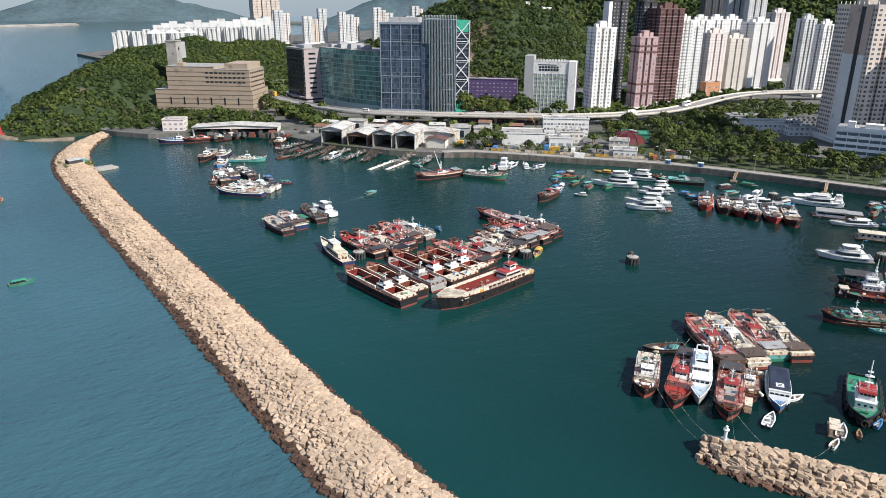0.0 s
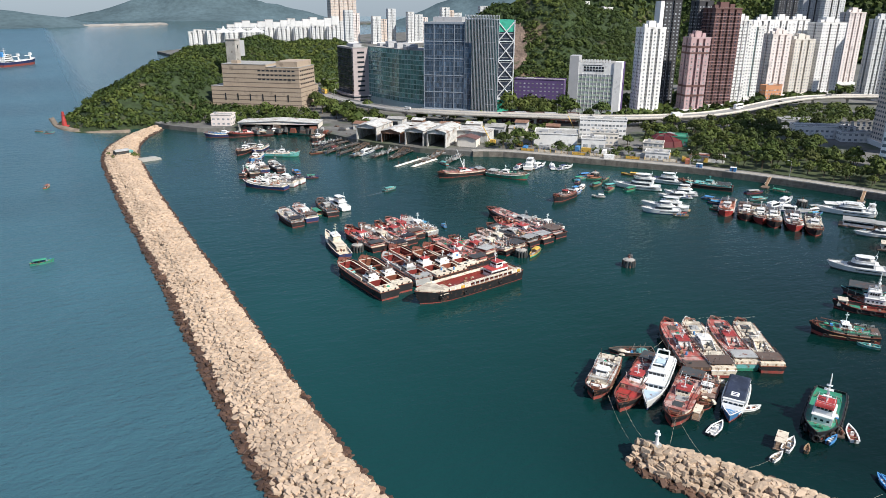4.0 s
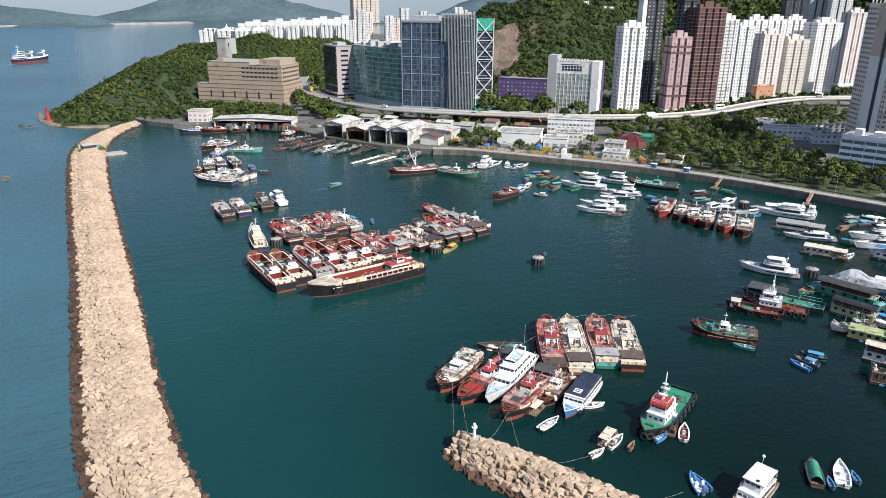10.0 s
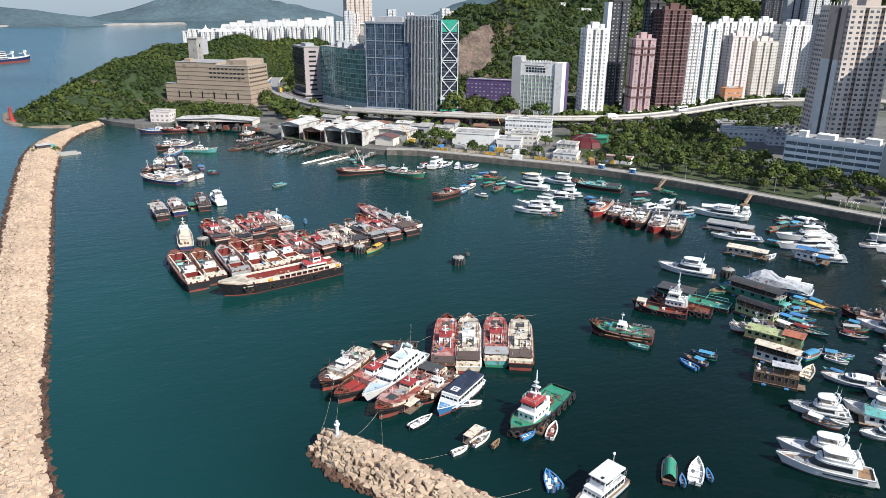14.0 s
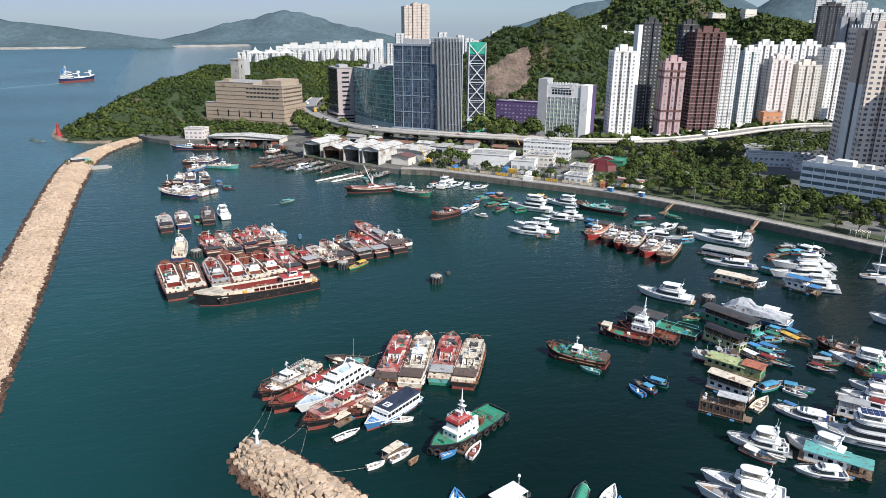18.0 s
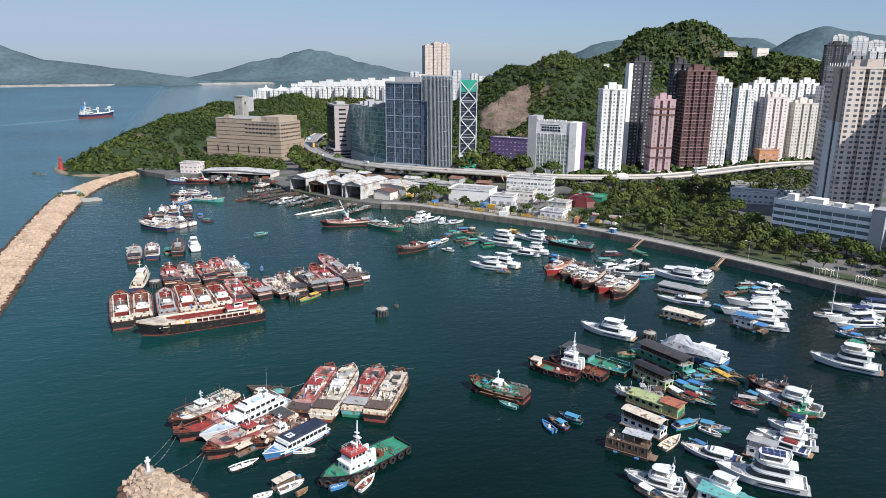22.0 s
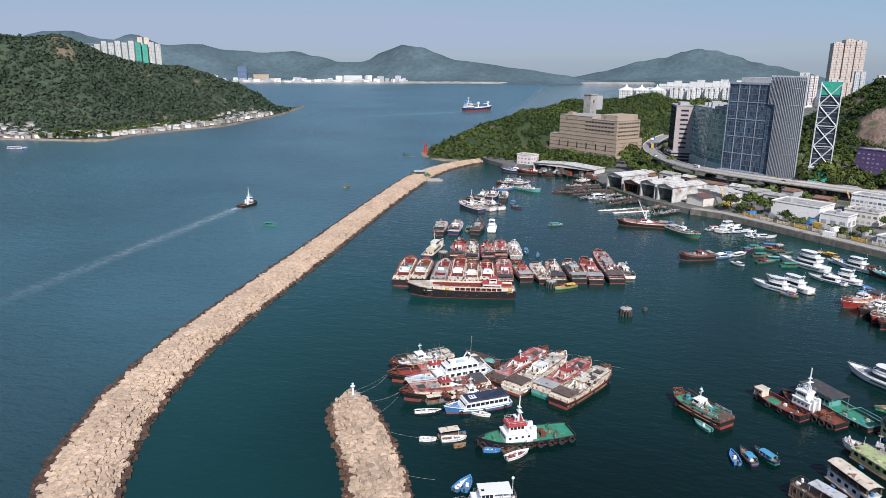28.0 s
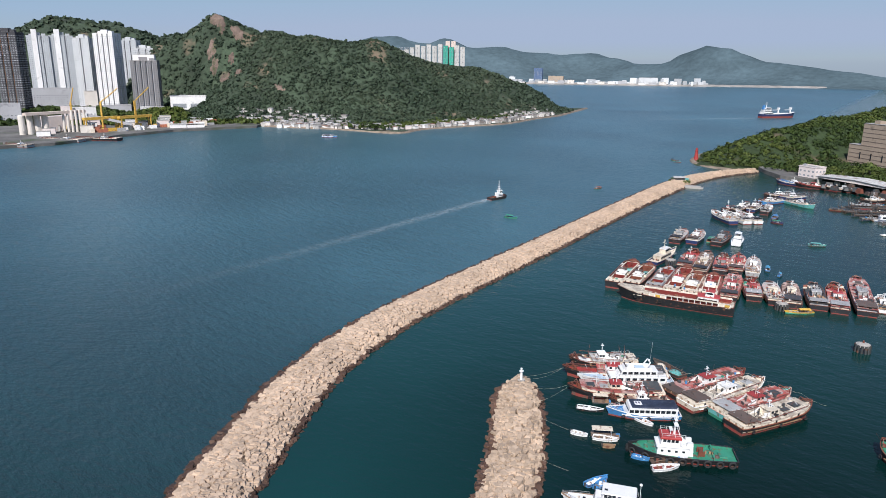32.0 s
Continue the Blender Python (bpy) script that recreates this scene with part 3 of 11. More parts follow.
def rock_patch(name, H, x0, x1, y0, y1, test, lift, label):
    """Craggy rock that follows the slope of a hill where test holds."""
    X, Y, Z = H
    hx, hy = X[0, 1] - X[0, 0], Y[1, 0] - Y[0, 0]
    x, y = np.meshgrid(np.arange(x0, x1, 2.5), np.arange(y0, y1, 2.5))
    u, v = (x - X[0, 0]) / hx, (y - Y[0, 0]) / hy
    i, j = v.astype(int), u.astype(int)
    fu, fv = u - j, v - i
    z = Z[i, j] * (1 - fu) * (1 - fv) + Z[i, j + 1] * fu * (1 - fv) + Z[i + 1, j] * (1 - fu) * fv + Z[i + 1, j + 1] * fu * fv
    r = np.random.RandomState(int(abs(x0)))
    crag = np.sin(x * 0.5 + np.sin(y * 0.23) * 2) * np.cos(y * 0.37) + r.uniform(-0.6, 0.6, x.shape)
    n, m = x.shape
    idx = np.arange(n * m).reshape(n, m)
    F = np.stack([idx[:-1, :-1], idx[:-1, 1:], idx[1:, 1:], idx[1:, :-1]], -1).reshape(-1, 4)
    ok = test(x + r.uniform(-2, 2, x.shape), y + r.uniform(-2, 2, x.shape)).ravel()
    F = F[ok[F].sum(1) > 1]
    zz = z + np.where(ok.reshape(n, m), lift + crag * 0.8, -1.5)
    me = fast_mesh(name, np.stack([x, y, zz], -1).reshape(-1, 3), F, CLIFF)
    return tagged(new(name, me), label, "rock", kind="structure")


rock_patch("rock_face", H_QUARRY, 446, 528, 626, 700, lambda x, y: inside(x, y, QUARRY_FACE), 1.8, "bare brown quarried rock face on the steep hill")
for ox, oy, a, b in OUTCROPS:
    rock_patch("rock_outcrop", H_SOUTH, ox - a - 6, ox + a + 6, oy - b - 6, oy + b + 6, lambda x, y: ((x - ox) / a) ** 2 + ((y - oy) / b) ** 2 < 1, 2.2, "bare brown rock outcrop on the island peak")
def hill_z(H, x, y):
    """Height of a hill's grid at a plan point."""
    X, Y, Z = H
    i, j = int((y - Y[0, 0]) / (Y[1, 0] - Y[0, 0])), int((x - X[0, 0]) / (X[0, 1] - X[0, 0]))
    return float(Z[min(max(i, 0), Z.shape[0] - 1), min(max(j, 0), Z.shape[1] - 1)])


wood("wood_headland", H_HEAD, 6400, 11, 3.5, "dense dark green subtropical trees covering the headland", CROWNS, clear_head, 0.3)
wood("wood_quarry", H_QUARRY, 6400, 12, 4.0, "dense dark green trees covering the steep hill", CROWNS, lambda x, y, z: ~inside(x, y, QUARRY_FACE))
wood("wood_peak", H_PEAK, 12500, 13, 5.6, "dense green woodland on the high peak", CROWNS_FAR)
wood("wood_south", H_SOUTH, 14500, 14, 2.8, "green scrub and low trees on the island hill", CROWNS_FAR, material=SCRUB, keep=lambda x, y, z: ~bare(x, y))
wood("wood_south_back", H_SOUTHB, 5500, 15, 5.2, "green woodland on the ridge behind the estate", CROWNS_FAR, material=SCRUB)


# ---- rock breakwaters ----
def boulder(seed, fine=True):
    """A blunt quarried block about 1 across; the fine ones have their corners worn off."""
    r = random.Random(seed)
    bm = bmesh.new()
    hx, hy, hz = r.uniform(0.44, 0.6), r.uniform(0.36, 0.48), r.uniform(0.28, 0.38)
    for i in range(8):
        sx, sy, sz = i % 2 * 2 - 1, i // 2 % 2 * 2 - 1, i // 4 * 2 - 1
        c = Vector((sx * hx * r.uniform(0.72, 1.05), sy * hy * r.uniform(0.72, 1.05), sz * hz * r.uniform(0.75, 1.05)))
        if not fine:
            bm.verts.new(c)
            continue
        for k in range(3):
            p = c.copy()
            p[k] *= r.uniform(0.5, 0.78)
            bm.verts.new(p)
    h = bmesh.ops.convex_hull(bm, input=bm.verts)
    loose = [e for e in h["geom_interior"] if isinstance(e, bmesh.types.BMVert)]
    bmesh.ops.delete(bm, geom=loose, context="VERTS")
    bmesh.ops.triangulate(bm, faces=bm.faces)
    bm.verts.index_update()
    v = np.array([p.co[:] for p in bm.verts])
    f = np.array([[q.index for q in t.verts] for t in bm.faces])
    bm.free()
    return v, f


BOULDERS = [boulder(i) for i in range(14)]
BLOCKS = [boulder(40 + i, False) for i in range(14)]


def smooth_line(pts, step):
    """A Catmull-Rom line through pts, resampled."""
    out = []
    P = [Vector(p) for p in pts]
    P = [P[0] * 2 - P[1]] + P + [P[-1] * 2 - P[-2]]
    for a, b, c, d in zip(P, P[1:], P[2:], P[3:]):
        n = max(2, int((c - b).length / step))
        for i in range(n):
            t = i / n
            out.append(0.5 * ((2 * b) + (c - a) * t + (2 * a - 5 * b + 4 * c - d) * t * t + (3 * b - a - 3 * c + d) * t ** 3))
    return out + [P[-2]]


def breakwater(name, line, widths, top, rock, label, size, near, ro=5.4, ri=5.4):
    pts = smooth_line([(x, y, w) for (x, y), w in zip(line, widths)], 2.0)
    root = thing(name, label, "breakwater", kind="structure")
    secs = []
    tan = []
    for i, p in enumerate(pts):
        d = (pts[min(i + 1, len(pts) - 1)] - pts[max(i - 1, 0)])
        d = Vector((d.x, d.y, 0)).normalized()
        tan.append(d)
        n = Vector((-d.y, d.x, 0))
        w = p.z / 2
        secs.append([(p.x + n.x * s, p.y + n.y * s, z) for s, z in ((w + 1, -3), (w - 1.2, -0.3), (w - ro * 0.55, top * 0.22), (w - ro, top - 0.5), (-w + ri, top - 0.5), (-w + 1.2, -0.3), (-w - 1, -3))])
    part("core", Geo().loft(secs), RUBBLE, root, "rubble core between boulders")
    r = np.random.RandomState(len(pts))
    dry, wet, kept = [], [], 0
    meshes = {}
    for i, (p, d) in enumerate(zip(pts, tan)):
        w = p.z / 2
        n = Vector((-d.y, d.x, 0))
        count = int(2.0 * p.z * 1.5 / (size * size * 0.62))
        for _ in range(count):
            s, a = r.uniform(-w, w), r.uniform(-1, 1)
            e = w - abs(s)
            z = max(-0.5, min(top - 0.25, (-0.25 + top * (max(0, e) / ro) ** 1.4) if s > 0 else (-0.5 + e * top / ri))) + r.uniform(-0.3, 0.3)
            x, y = p.x + n.x * s + d.x * a, p.y + n.y * s + d.y * a
            k = size * r.uniform(0.7, 1.5) * (1.25 if e < 5 else 1.0)
            rec = (x, y, z, k, r.randint(len(BOULDERS)), r.uniform(0, 6.28), r.uniform(-0.3, 0.3), r.uniform(-0.3, 0.3))
            if z < 0.5:
                wet.append(rec)
            elif near(x, y) and kept < 125:
                kept += 1
                bi = rec[4]
                if bi not in meshes:
                    v, f = BOULDERS[bi]
                    meshes[bi] = fast_mesh("boulder", v, f, rock)
                    meshes[bi].shade_flat()
                ob = part("boulder", meshes[bi], rock, root)
                ob.location, ob.rotation_euler, ob.scale = (x, y, z), (rec[6], rec[7], rec[5]), (k, k, k)
            else:
                dry.append(rec)
    for nm, recs, m, lb in (("boulders", dry, rock, "sunlit pale boulders"), ("tidal_boulders", wet, ROCK_WET, "dark wet boulders along the waterline")):
        V, F, o = [], [], 0
        for x, y, z, k, bi, az, ax, ay in recs:
            v, f = (BOULDERS if y < 190 else BLOCKS)[bi]
            R = np.array(Euler((ax, ay, az)).to_matrix())
            V.append(v @ R.T * k + np.array((x, y, z)))
            F.append(f + o)
            o += len(v)
        me = fast_mesh(nm, np.concatenate(V), np.concatenate(F), m)
        me.shade_flat()
        ob = part(nm, me, m, root, lb)
        tagged(ob, kind="stuff")
    return root


breakwater("breakwater_long", [(131, -72), (113, -47), (94, -15), (83.2, 7), (70, 36), (63.8, 58), (60.6, 75), (57.6, 100), (56.7, 150), (56.5, 205), (55.9, 255), (55.0, 310), (54.8, 360), (55.2, 400), (56.3, 445), (61, 483), (71, 514), (80, 533), (90, 549)],
           [20, 20, 20, 19.6, 19.4, 19.6, 19.8, 20, 20, 20, 19.8, 20, 20.6, 21.4, 22, 21, 18.5, 16.5, 14], 3.3, ROCK, "long curved breakwater of pinkish granite boulders", 1.08, lambda x, y: -6 < y < 9, 8.2, 5.4)
breakwater("breakwater_short", [(172, -45), (158, -10), (148, 15), (139, 38), (130, 56), (125, 65), (122.6, 71)],
           [14, 14, 14, 14, 14, 13.5, 10], 3.6, ROCK_PALE, "short breakwater of buff granite boulders with a beacon", 1.12, lambda x, y: y > 40)


def beacon(x, y, z):
    t = thing("beacon", "small white navigation beacon on the breakwater tip", "beacon", pose(x, y, z))
    part("base", Geo().tube((0, 0, -1.6), (0, 0, 0.3), 1.1, 12), CONCRETE, t, "concrete plinth")
    part("column", Geo().tube((0, 0, 0.2), (0, 0, 2.7), 0.40, 12, 0.32), GEL, t)
    part("gallery", Geo().tube((0, 0, 2.7), (0, 0, 2.9), 0.65, 12), GEL, t)
    part("lantern", Geo().tube((0, 0, 2.9), (0, 0, 3.5), 0.28, 8).dome((0, 0, 3.5), 0.36, 0.3), GEL, t)


beacon(124, 68.5, 3.6)


def lighthouse(x, y):
    t = thing("lighthouse", "small red lighthouse on a rock at the harbour mouth", "lighthouse", pose(x, y, 0))
    part("base", Geo().tube((0, 0, -1), (0, 0, 1.8), 4.2, 14, 3.4), PAINT["red"], t)
    part("tower", Geo().tube((0, 0, 1.8), (0, 0, 9.5), 2.0, 12, 1.1), PAINT["red"], t)
    part("gallery", Geo().tube((0, 0, 9.5), (0, 0, 9.9), 1.7, 12), PAINT["red"], t)
    part("lantern", Geo().tube((0, 0, 9.9), (0, 0, 11.6), 0.9, 8).dome((0, 0, 11.6), 1.1, 0.8), PAINT["red"], t)


lighthouse(31, 590)


def dolphin(x, y, r=2.25):
    t = thing("mooring_dolphin", "round timber-piled mooring dolphin with a pale cap", "mooring", pose(x, y, 0), "mooring dolphins")
    for i in range(12):
        a = 2 * math.pi * i / 12
        part("pile", Geo().tube((r * math.cos(a), r * math.sin(a), -2), (r * 0.92 * math.cos(a), r * 0.92 * math.sin(a), 2.6), 0.42, 7), PAINT["dark"], t)
    part("cap", Geo().tube((0, 0, 2.0), (0, 0, 2.7), r * 0.95, 16).dome((0, 0, 2.7), r * 0.8, 0.5, 10), CONCRETE, t, "pale concrete cap")
    part("bollard", Geo().tube((0, 0, 3.0), (0, 0, 3.9), 0.3, 8), PAINT["rust"], t)


for bx, by in ((201.3, 158.5), (172.5, 186.5), (284, 273), (283, 106), (333.5, 180), (119.5, 222)):
    dolphin(bx, by)


def buoy(x, y, r=0.6, m=None, label="small dark conical mooring buoy"):
    t = thing("buoy", label, "buoy", pose(x, y, 0), "buoys")
    part("float", Geo().tube((0, 0, -0.6), (0, 0, 0.7), r * 1.2, 10, r).dome((0, 0, 0.7), r, r * 0.5), m or PAINT["dark"], t)
    part("post", Geo().tube((0, 0, 0.9), (0, 0, 2.6), 0.2, 6, 0.1), m or PAINT["dark"], t)


buoy(208.9, 165.6, 1.0)

# ---- boats: local x runs to the bow, z 0 is the waterline ----
rng = random.Random(7)
PANES = {}


def pane_mesh(w, h, material):
    key = (round(w, 1), round(h, 1), material.name)
    if key not in PANES:
        PANES[key] = mesh_of("window", Geo().box(-key[0] / 2, key[0] / 2, -0.04, 0.04, 0, key[1]), material)
    return PANES[key]


def windows(parent, p, q, n, w, h, z, material=None):
    """n panes in a row on the wall from p to q (plan points), outside to the right of p->q."""
    p, q = Vector((*p, 0)), Vector((*q, 0))
    d = q - p
    for i in range(n):
        c = p + d * ((i + 0.5) / n)
        ob = part("window", pane_mesh(min(w, d.length / n * 0.8), h, material or GLASS), None, parent)
        ob.location, ob.rotation_euler = (c.x, c.y, z), (0, 0, math.atan2(d.y, d.x))


def beam(s, W, stern=0.86, full=0.55, fine=1.7):
    """Half beam at station s from stern 0 to bow 1."""
    if s < 0.25:
        return W / 2 * (stern + (1 - stern) * math.sin(s / 0.25 * math.pi / 2))
    if s < full:
        return W / 2
    k = (s - full) / (1 - full)
    return W / 2 * max(0.03, (1 - k ** fine))


def hull(t, L, W, fb, bow, stern, paint, deck, boot=None, bulwark=0.7, rail=None, st=0.86, full=0.55, fine=1.8, rake=0.08, N=12, hb=0.36):
    """Hull, boot top, deck and cap rail; returns the deck height at a station."""
    S = [i / N for i in range(N)] + [0.97, 1.0]

    def sheer(s):
        return fb + bow * max(0.0, (s - 0.4) / 0.6) ** 2 + stern * max(0.0, (0.35 - s) / 0.35) ** 2

    low, top, inn, dk, capr = [], [], [], [], []
    for s in S:
        x, w, z = L * (s - 0.5), beam(s, W, st, full, fine), sheer(s)
        xl = x - rake * L * max(0, s - 0.5) ** 2 * 4 * 0.5
        wl = w * (0.9 - 0.25 * max(0, s - 0.6))
        zb = min(hb * (1 + 0.5 * max(0, s - 0.6)), z * 0.5)
        low.append([(xl, wl, zb), (xl, wl * 0.95, -0.2), (xl, wl * 0.5, -0.9), (xl, -wl * 0.5, -0.9), (xl, -wl * 0.95, -0.2), (xl, -wl, zb)])
        i = max(0.02, w - 0.16)
        top.append(((xl, wl, zb), (x, w, z), (xl, -wl, zb), (x, -w, z)))
        dk.append([(x, i, z - bulwark), (x, -i, z - bulwark)])
        inn.append(((x, w, z), (x, i, z), (x, i, z - bulwark)))
        capr.append(((x, w + 0.07), (x, max(0.0, w - 0.22)), z))
    part("boot_top", Geo().loft(low), boot or BOOT, t)
    g = Geo()
    g.loft([[a, b] for a, b, c, d in top], False, False)
    g.loft([[d, c] for a, b, c, d in top], False, False)
    for sgn in (1, -1):
        g.loft([[(p[0], p[1] * sgn, p[2]) for p in (row if sgn > 0 else row)] for row in inn], False, False)
    a, b, c, d = top[0]
    g.add([a, b, d, c], [(0, 1, 2, 3)])
    part("hull", g, paint, t)
    if deck:
        part("deck", Geo().loft(dk, False, False), deck, t)
    if W < 4 and t.matrix_basis.translation.y > 150:
        return lambda x: sheer(x / L + 0.5) - bulwark
    g = Geo()
    for sgn in (1, -1):
        g.loft([[(o[0], o[1] * sgn, z), (n[0], n[1] * sgn, z), (n[0], n[1] * sgn, z + 0.12), (o[0], o[1] * sgn, z + 0.12)] for o, n, z in capr], True)
    o, n, z = capr[0]
    g.box(o[0] - 0.05, o[0] + 0.2, -o[1], o[1], z, z + 0.12)
    part("cap_rail", g, rail or paint, t)
    return lambda x: sheer(x / L + 0.5) - bulwark


def house(t, x0, x1, w, z, h, wall, roof, nside=3, nfront=3, over=0.3, slope=0.25, wh=0.65, name="deckhouse", roofname="roof", aft=0.0, ww=1.0):
    hs = part(name, Geo().box(x0, x1, -w / 2, w / 2, z, z + h, aft, slope, 0.06), wall, t)
    part(roofname, Geo().box(x0 - over + aft, x1 + over - slope, -w / 2 - over * 0.6, w / 2 + over * 0.6, z + h, z + h + 0.16, 0.08, 0.08, 0.08), roof, t)
    zw = z + h * 0.45
    if t.matrix_basis.translation.y > 140 and nside:
        part("window_strip", Geo().box(x0 + 0.3 + aft, x1 - 0.2 - slope * 0.5, -w / 2 - 0.02, w / 2 + 0.02, zw, zw + wh, 0, slope * wh / h, 0.04), GLASS, hs)
        part("front_window", Geo().box(x1 - slope * 0.62 - 0.04, x1 - slope * 0.62 + 0.05, -w / 2 + 0.25, w / 2 - 0.25, zw, zw + wh), GLASS, hs)
        return z + h + 0.16
    if nside:
        windows(hs, (x0 + 0.3, -w / 2 + 0.02), (x1 - 0.3 - slope * 0.5, -w / 2 + 0.02), nside, ww, wh, zw)
        windows(hs, (x1 - 0.3 - slope * 0.5, w / 2 - 0.02), (x0 + 0.3, w / 2 - 0.02), nside, ww, wh, zw)
    if nfront:
        windows(hs, (x1 - slope * 0.62, -w / 2 + 0.2), (x1 - slope * 0.62, w / 2 - 0.2), nfront, ww, wh, zw)
    return z + h + 0.16


def railing(t, pts, h=0.95, m=None, step=2.0, name="railing"):
    g = Geo()
    for p, q in zip(pts, pts[1:]):
        p, q = Vector(p), Vector(q)
        n = max(1, int((q - p).length / step))
        for i in range(n + 1):
            a = p.lerp(q, i / n)
            g.tube(a, a + Vector((0, 0, h)), 0.035, 4)
        for k in (0.5, 1.0):
            g.tube(p + Vector((0, 0, h * k)), q + Vector((0, 0, h * k)), 0.03, 4)
    part(name, g, m or GEL, t)


def mast(t, x, z, h, m, arms=2, y=0.0):
    g = Geo().tube((x, y, z), (x, y, z + h), 0.14, 6, 0.06)
    for i in range(arms):
        k = z + h * (0.55 + 0.3 * i)
        g.box(x - 0.06, x + 0.06, y - 0.9 + 0.3 * i, y + 0.9 - 0.3 * i, k, k + 0.1)
    g.box(x - 0.5, x + 0.5, y - 0.18, y + 0.18, z + h * 0.72, z + h * 0.72 + 0.22)
    part("mast", g, m, t)


TYRE = None


def tyres(t, places, R=0.55):
    global TYRE
    if TYRE is None:
        TYRE = mesh_of("tyre", Geo().torus((0, 0, 0), 0.55, 0.2, "y"), RUBBER)
    for x, y, z, a in places:
        ob = part("tyre", TYRE, None, t)
        ob.location, ob.rotation_euler, ob.scale = (x, y, z), (0, 0, a), (R / 0.55,) * 3


def side_tyres(t, L, W, z, n, r=0.5, st=0.86, full=0.55, fine=1.8):
    pl = []
    for i in range(n):
        s = 0.12 + 0.66 * i / max(1, n - 1)
        w = beam(s, W, st, full, fine) + 0.12
        pl += [(L * (s - 0.5), w, z, 0), (L * (s - 0.5), -w, z, 0)]
    tyres(t, pl, r)


def clutter(t, x0, x1, w, z, n, seed):
    """Crates, drums, net heaps and rope coils lying on a deck or roof."""
    r = random.Random(seed)
    for _ in range(n):
        x, y = r.uniform(x0, x1), r.uniform(-w / 2, w / 2)
        k = r.random()
        if k < 0.4:
            a, b, c = r.uniform(0.4, 1.1), r.uniform(0.4, 0.9), r.uniform(0.3, 0.8)
            part("crate", Geo().box(x - a / 2, x + a / 2, y - b / 2, y + b / 2, z, z + c, 0.04, 0.04, 0.04), PAINT[r.choice(("blue", "white", "grey", "wood", "wood", "brown"))], t)
        elif k < 0.6:
            part("drum", Geo().tube((x, y, z), (x, y, z + 0.9), 0.3, 8), PAINT[r.choice(("blue", "dark", "rust", "white"))], t)
        elif k < 0.85:
            part("net_heap", Geo().dome((x, y, z), r.uniform(0.4, 0.8), r.uniform(0.3, 0.5), 7), PAINT[r.choice(("dark", "brown", "grey", "green"))], t)
        else:
            part("rope_coil", Geo().torus((x, y, z + 0.1), 0.4, 0.12, "z", 8, 4), ROPE, t)


COLOUR = {"black": "black", "maroon": "dark red", "rust": "rusty", "red": "red", "brown": "brown", "cream": "cream", "white": "white", "grey": "grey", "dark": "dark", "teal": "teal", "green": "green",
          "navy": "navy blue", "blue": "blue", "orange": "orange-red", "pink": "pink", "yellow": "yellow", "wood": "varnished wooden", "lime": "pale green", "silver": "silver"}


def plan_loft(L, W, s0, s1, k, z0, z1, shape, n=9):
    """A closed body that follows the hull's plan from station s0 to s1; z0 and z1 are heights or functions of x."""
    f0 = z0 if callable(z0) else (lambda x: z0)
    f1 = z1 if callable(z1) else (lambda x: z1)
    secs = []
    for i in range(n):
        s = s0 + (s1 - s0) * i / (n - 1)
        x, w = L * (s - 0.5), beam(s, W, *shape) * k
        secs.append([(x, w, f0(x)), (x, w, f1(x)), (x, -w, f1(x)), (x, -w, f0(x))])
    return Geo().loft(secs, True)


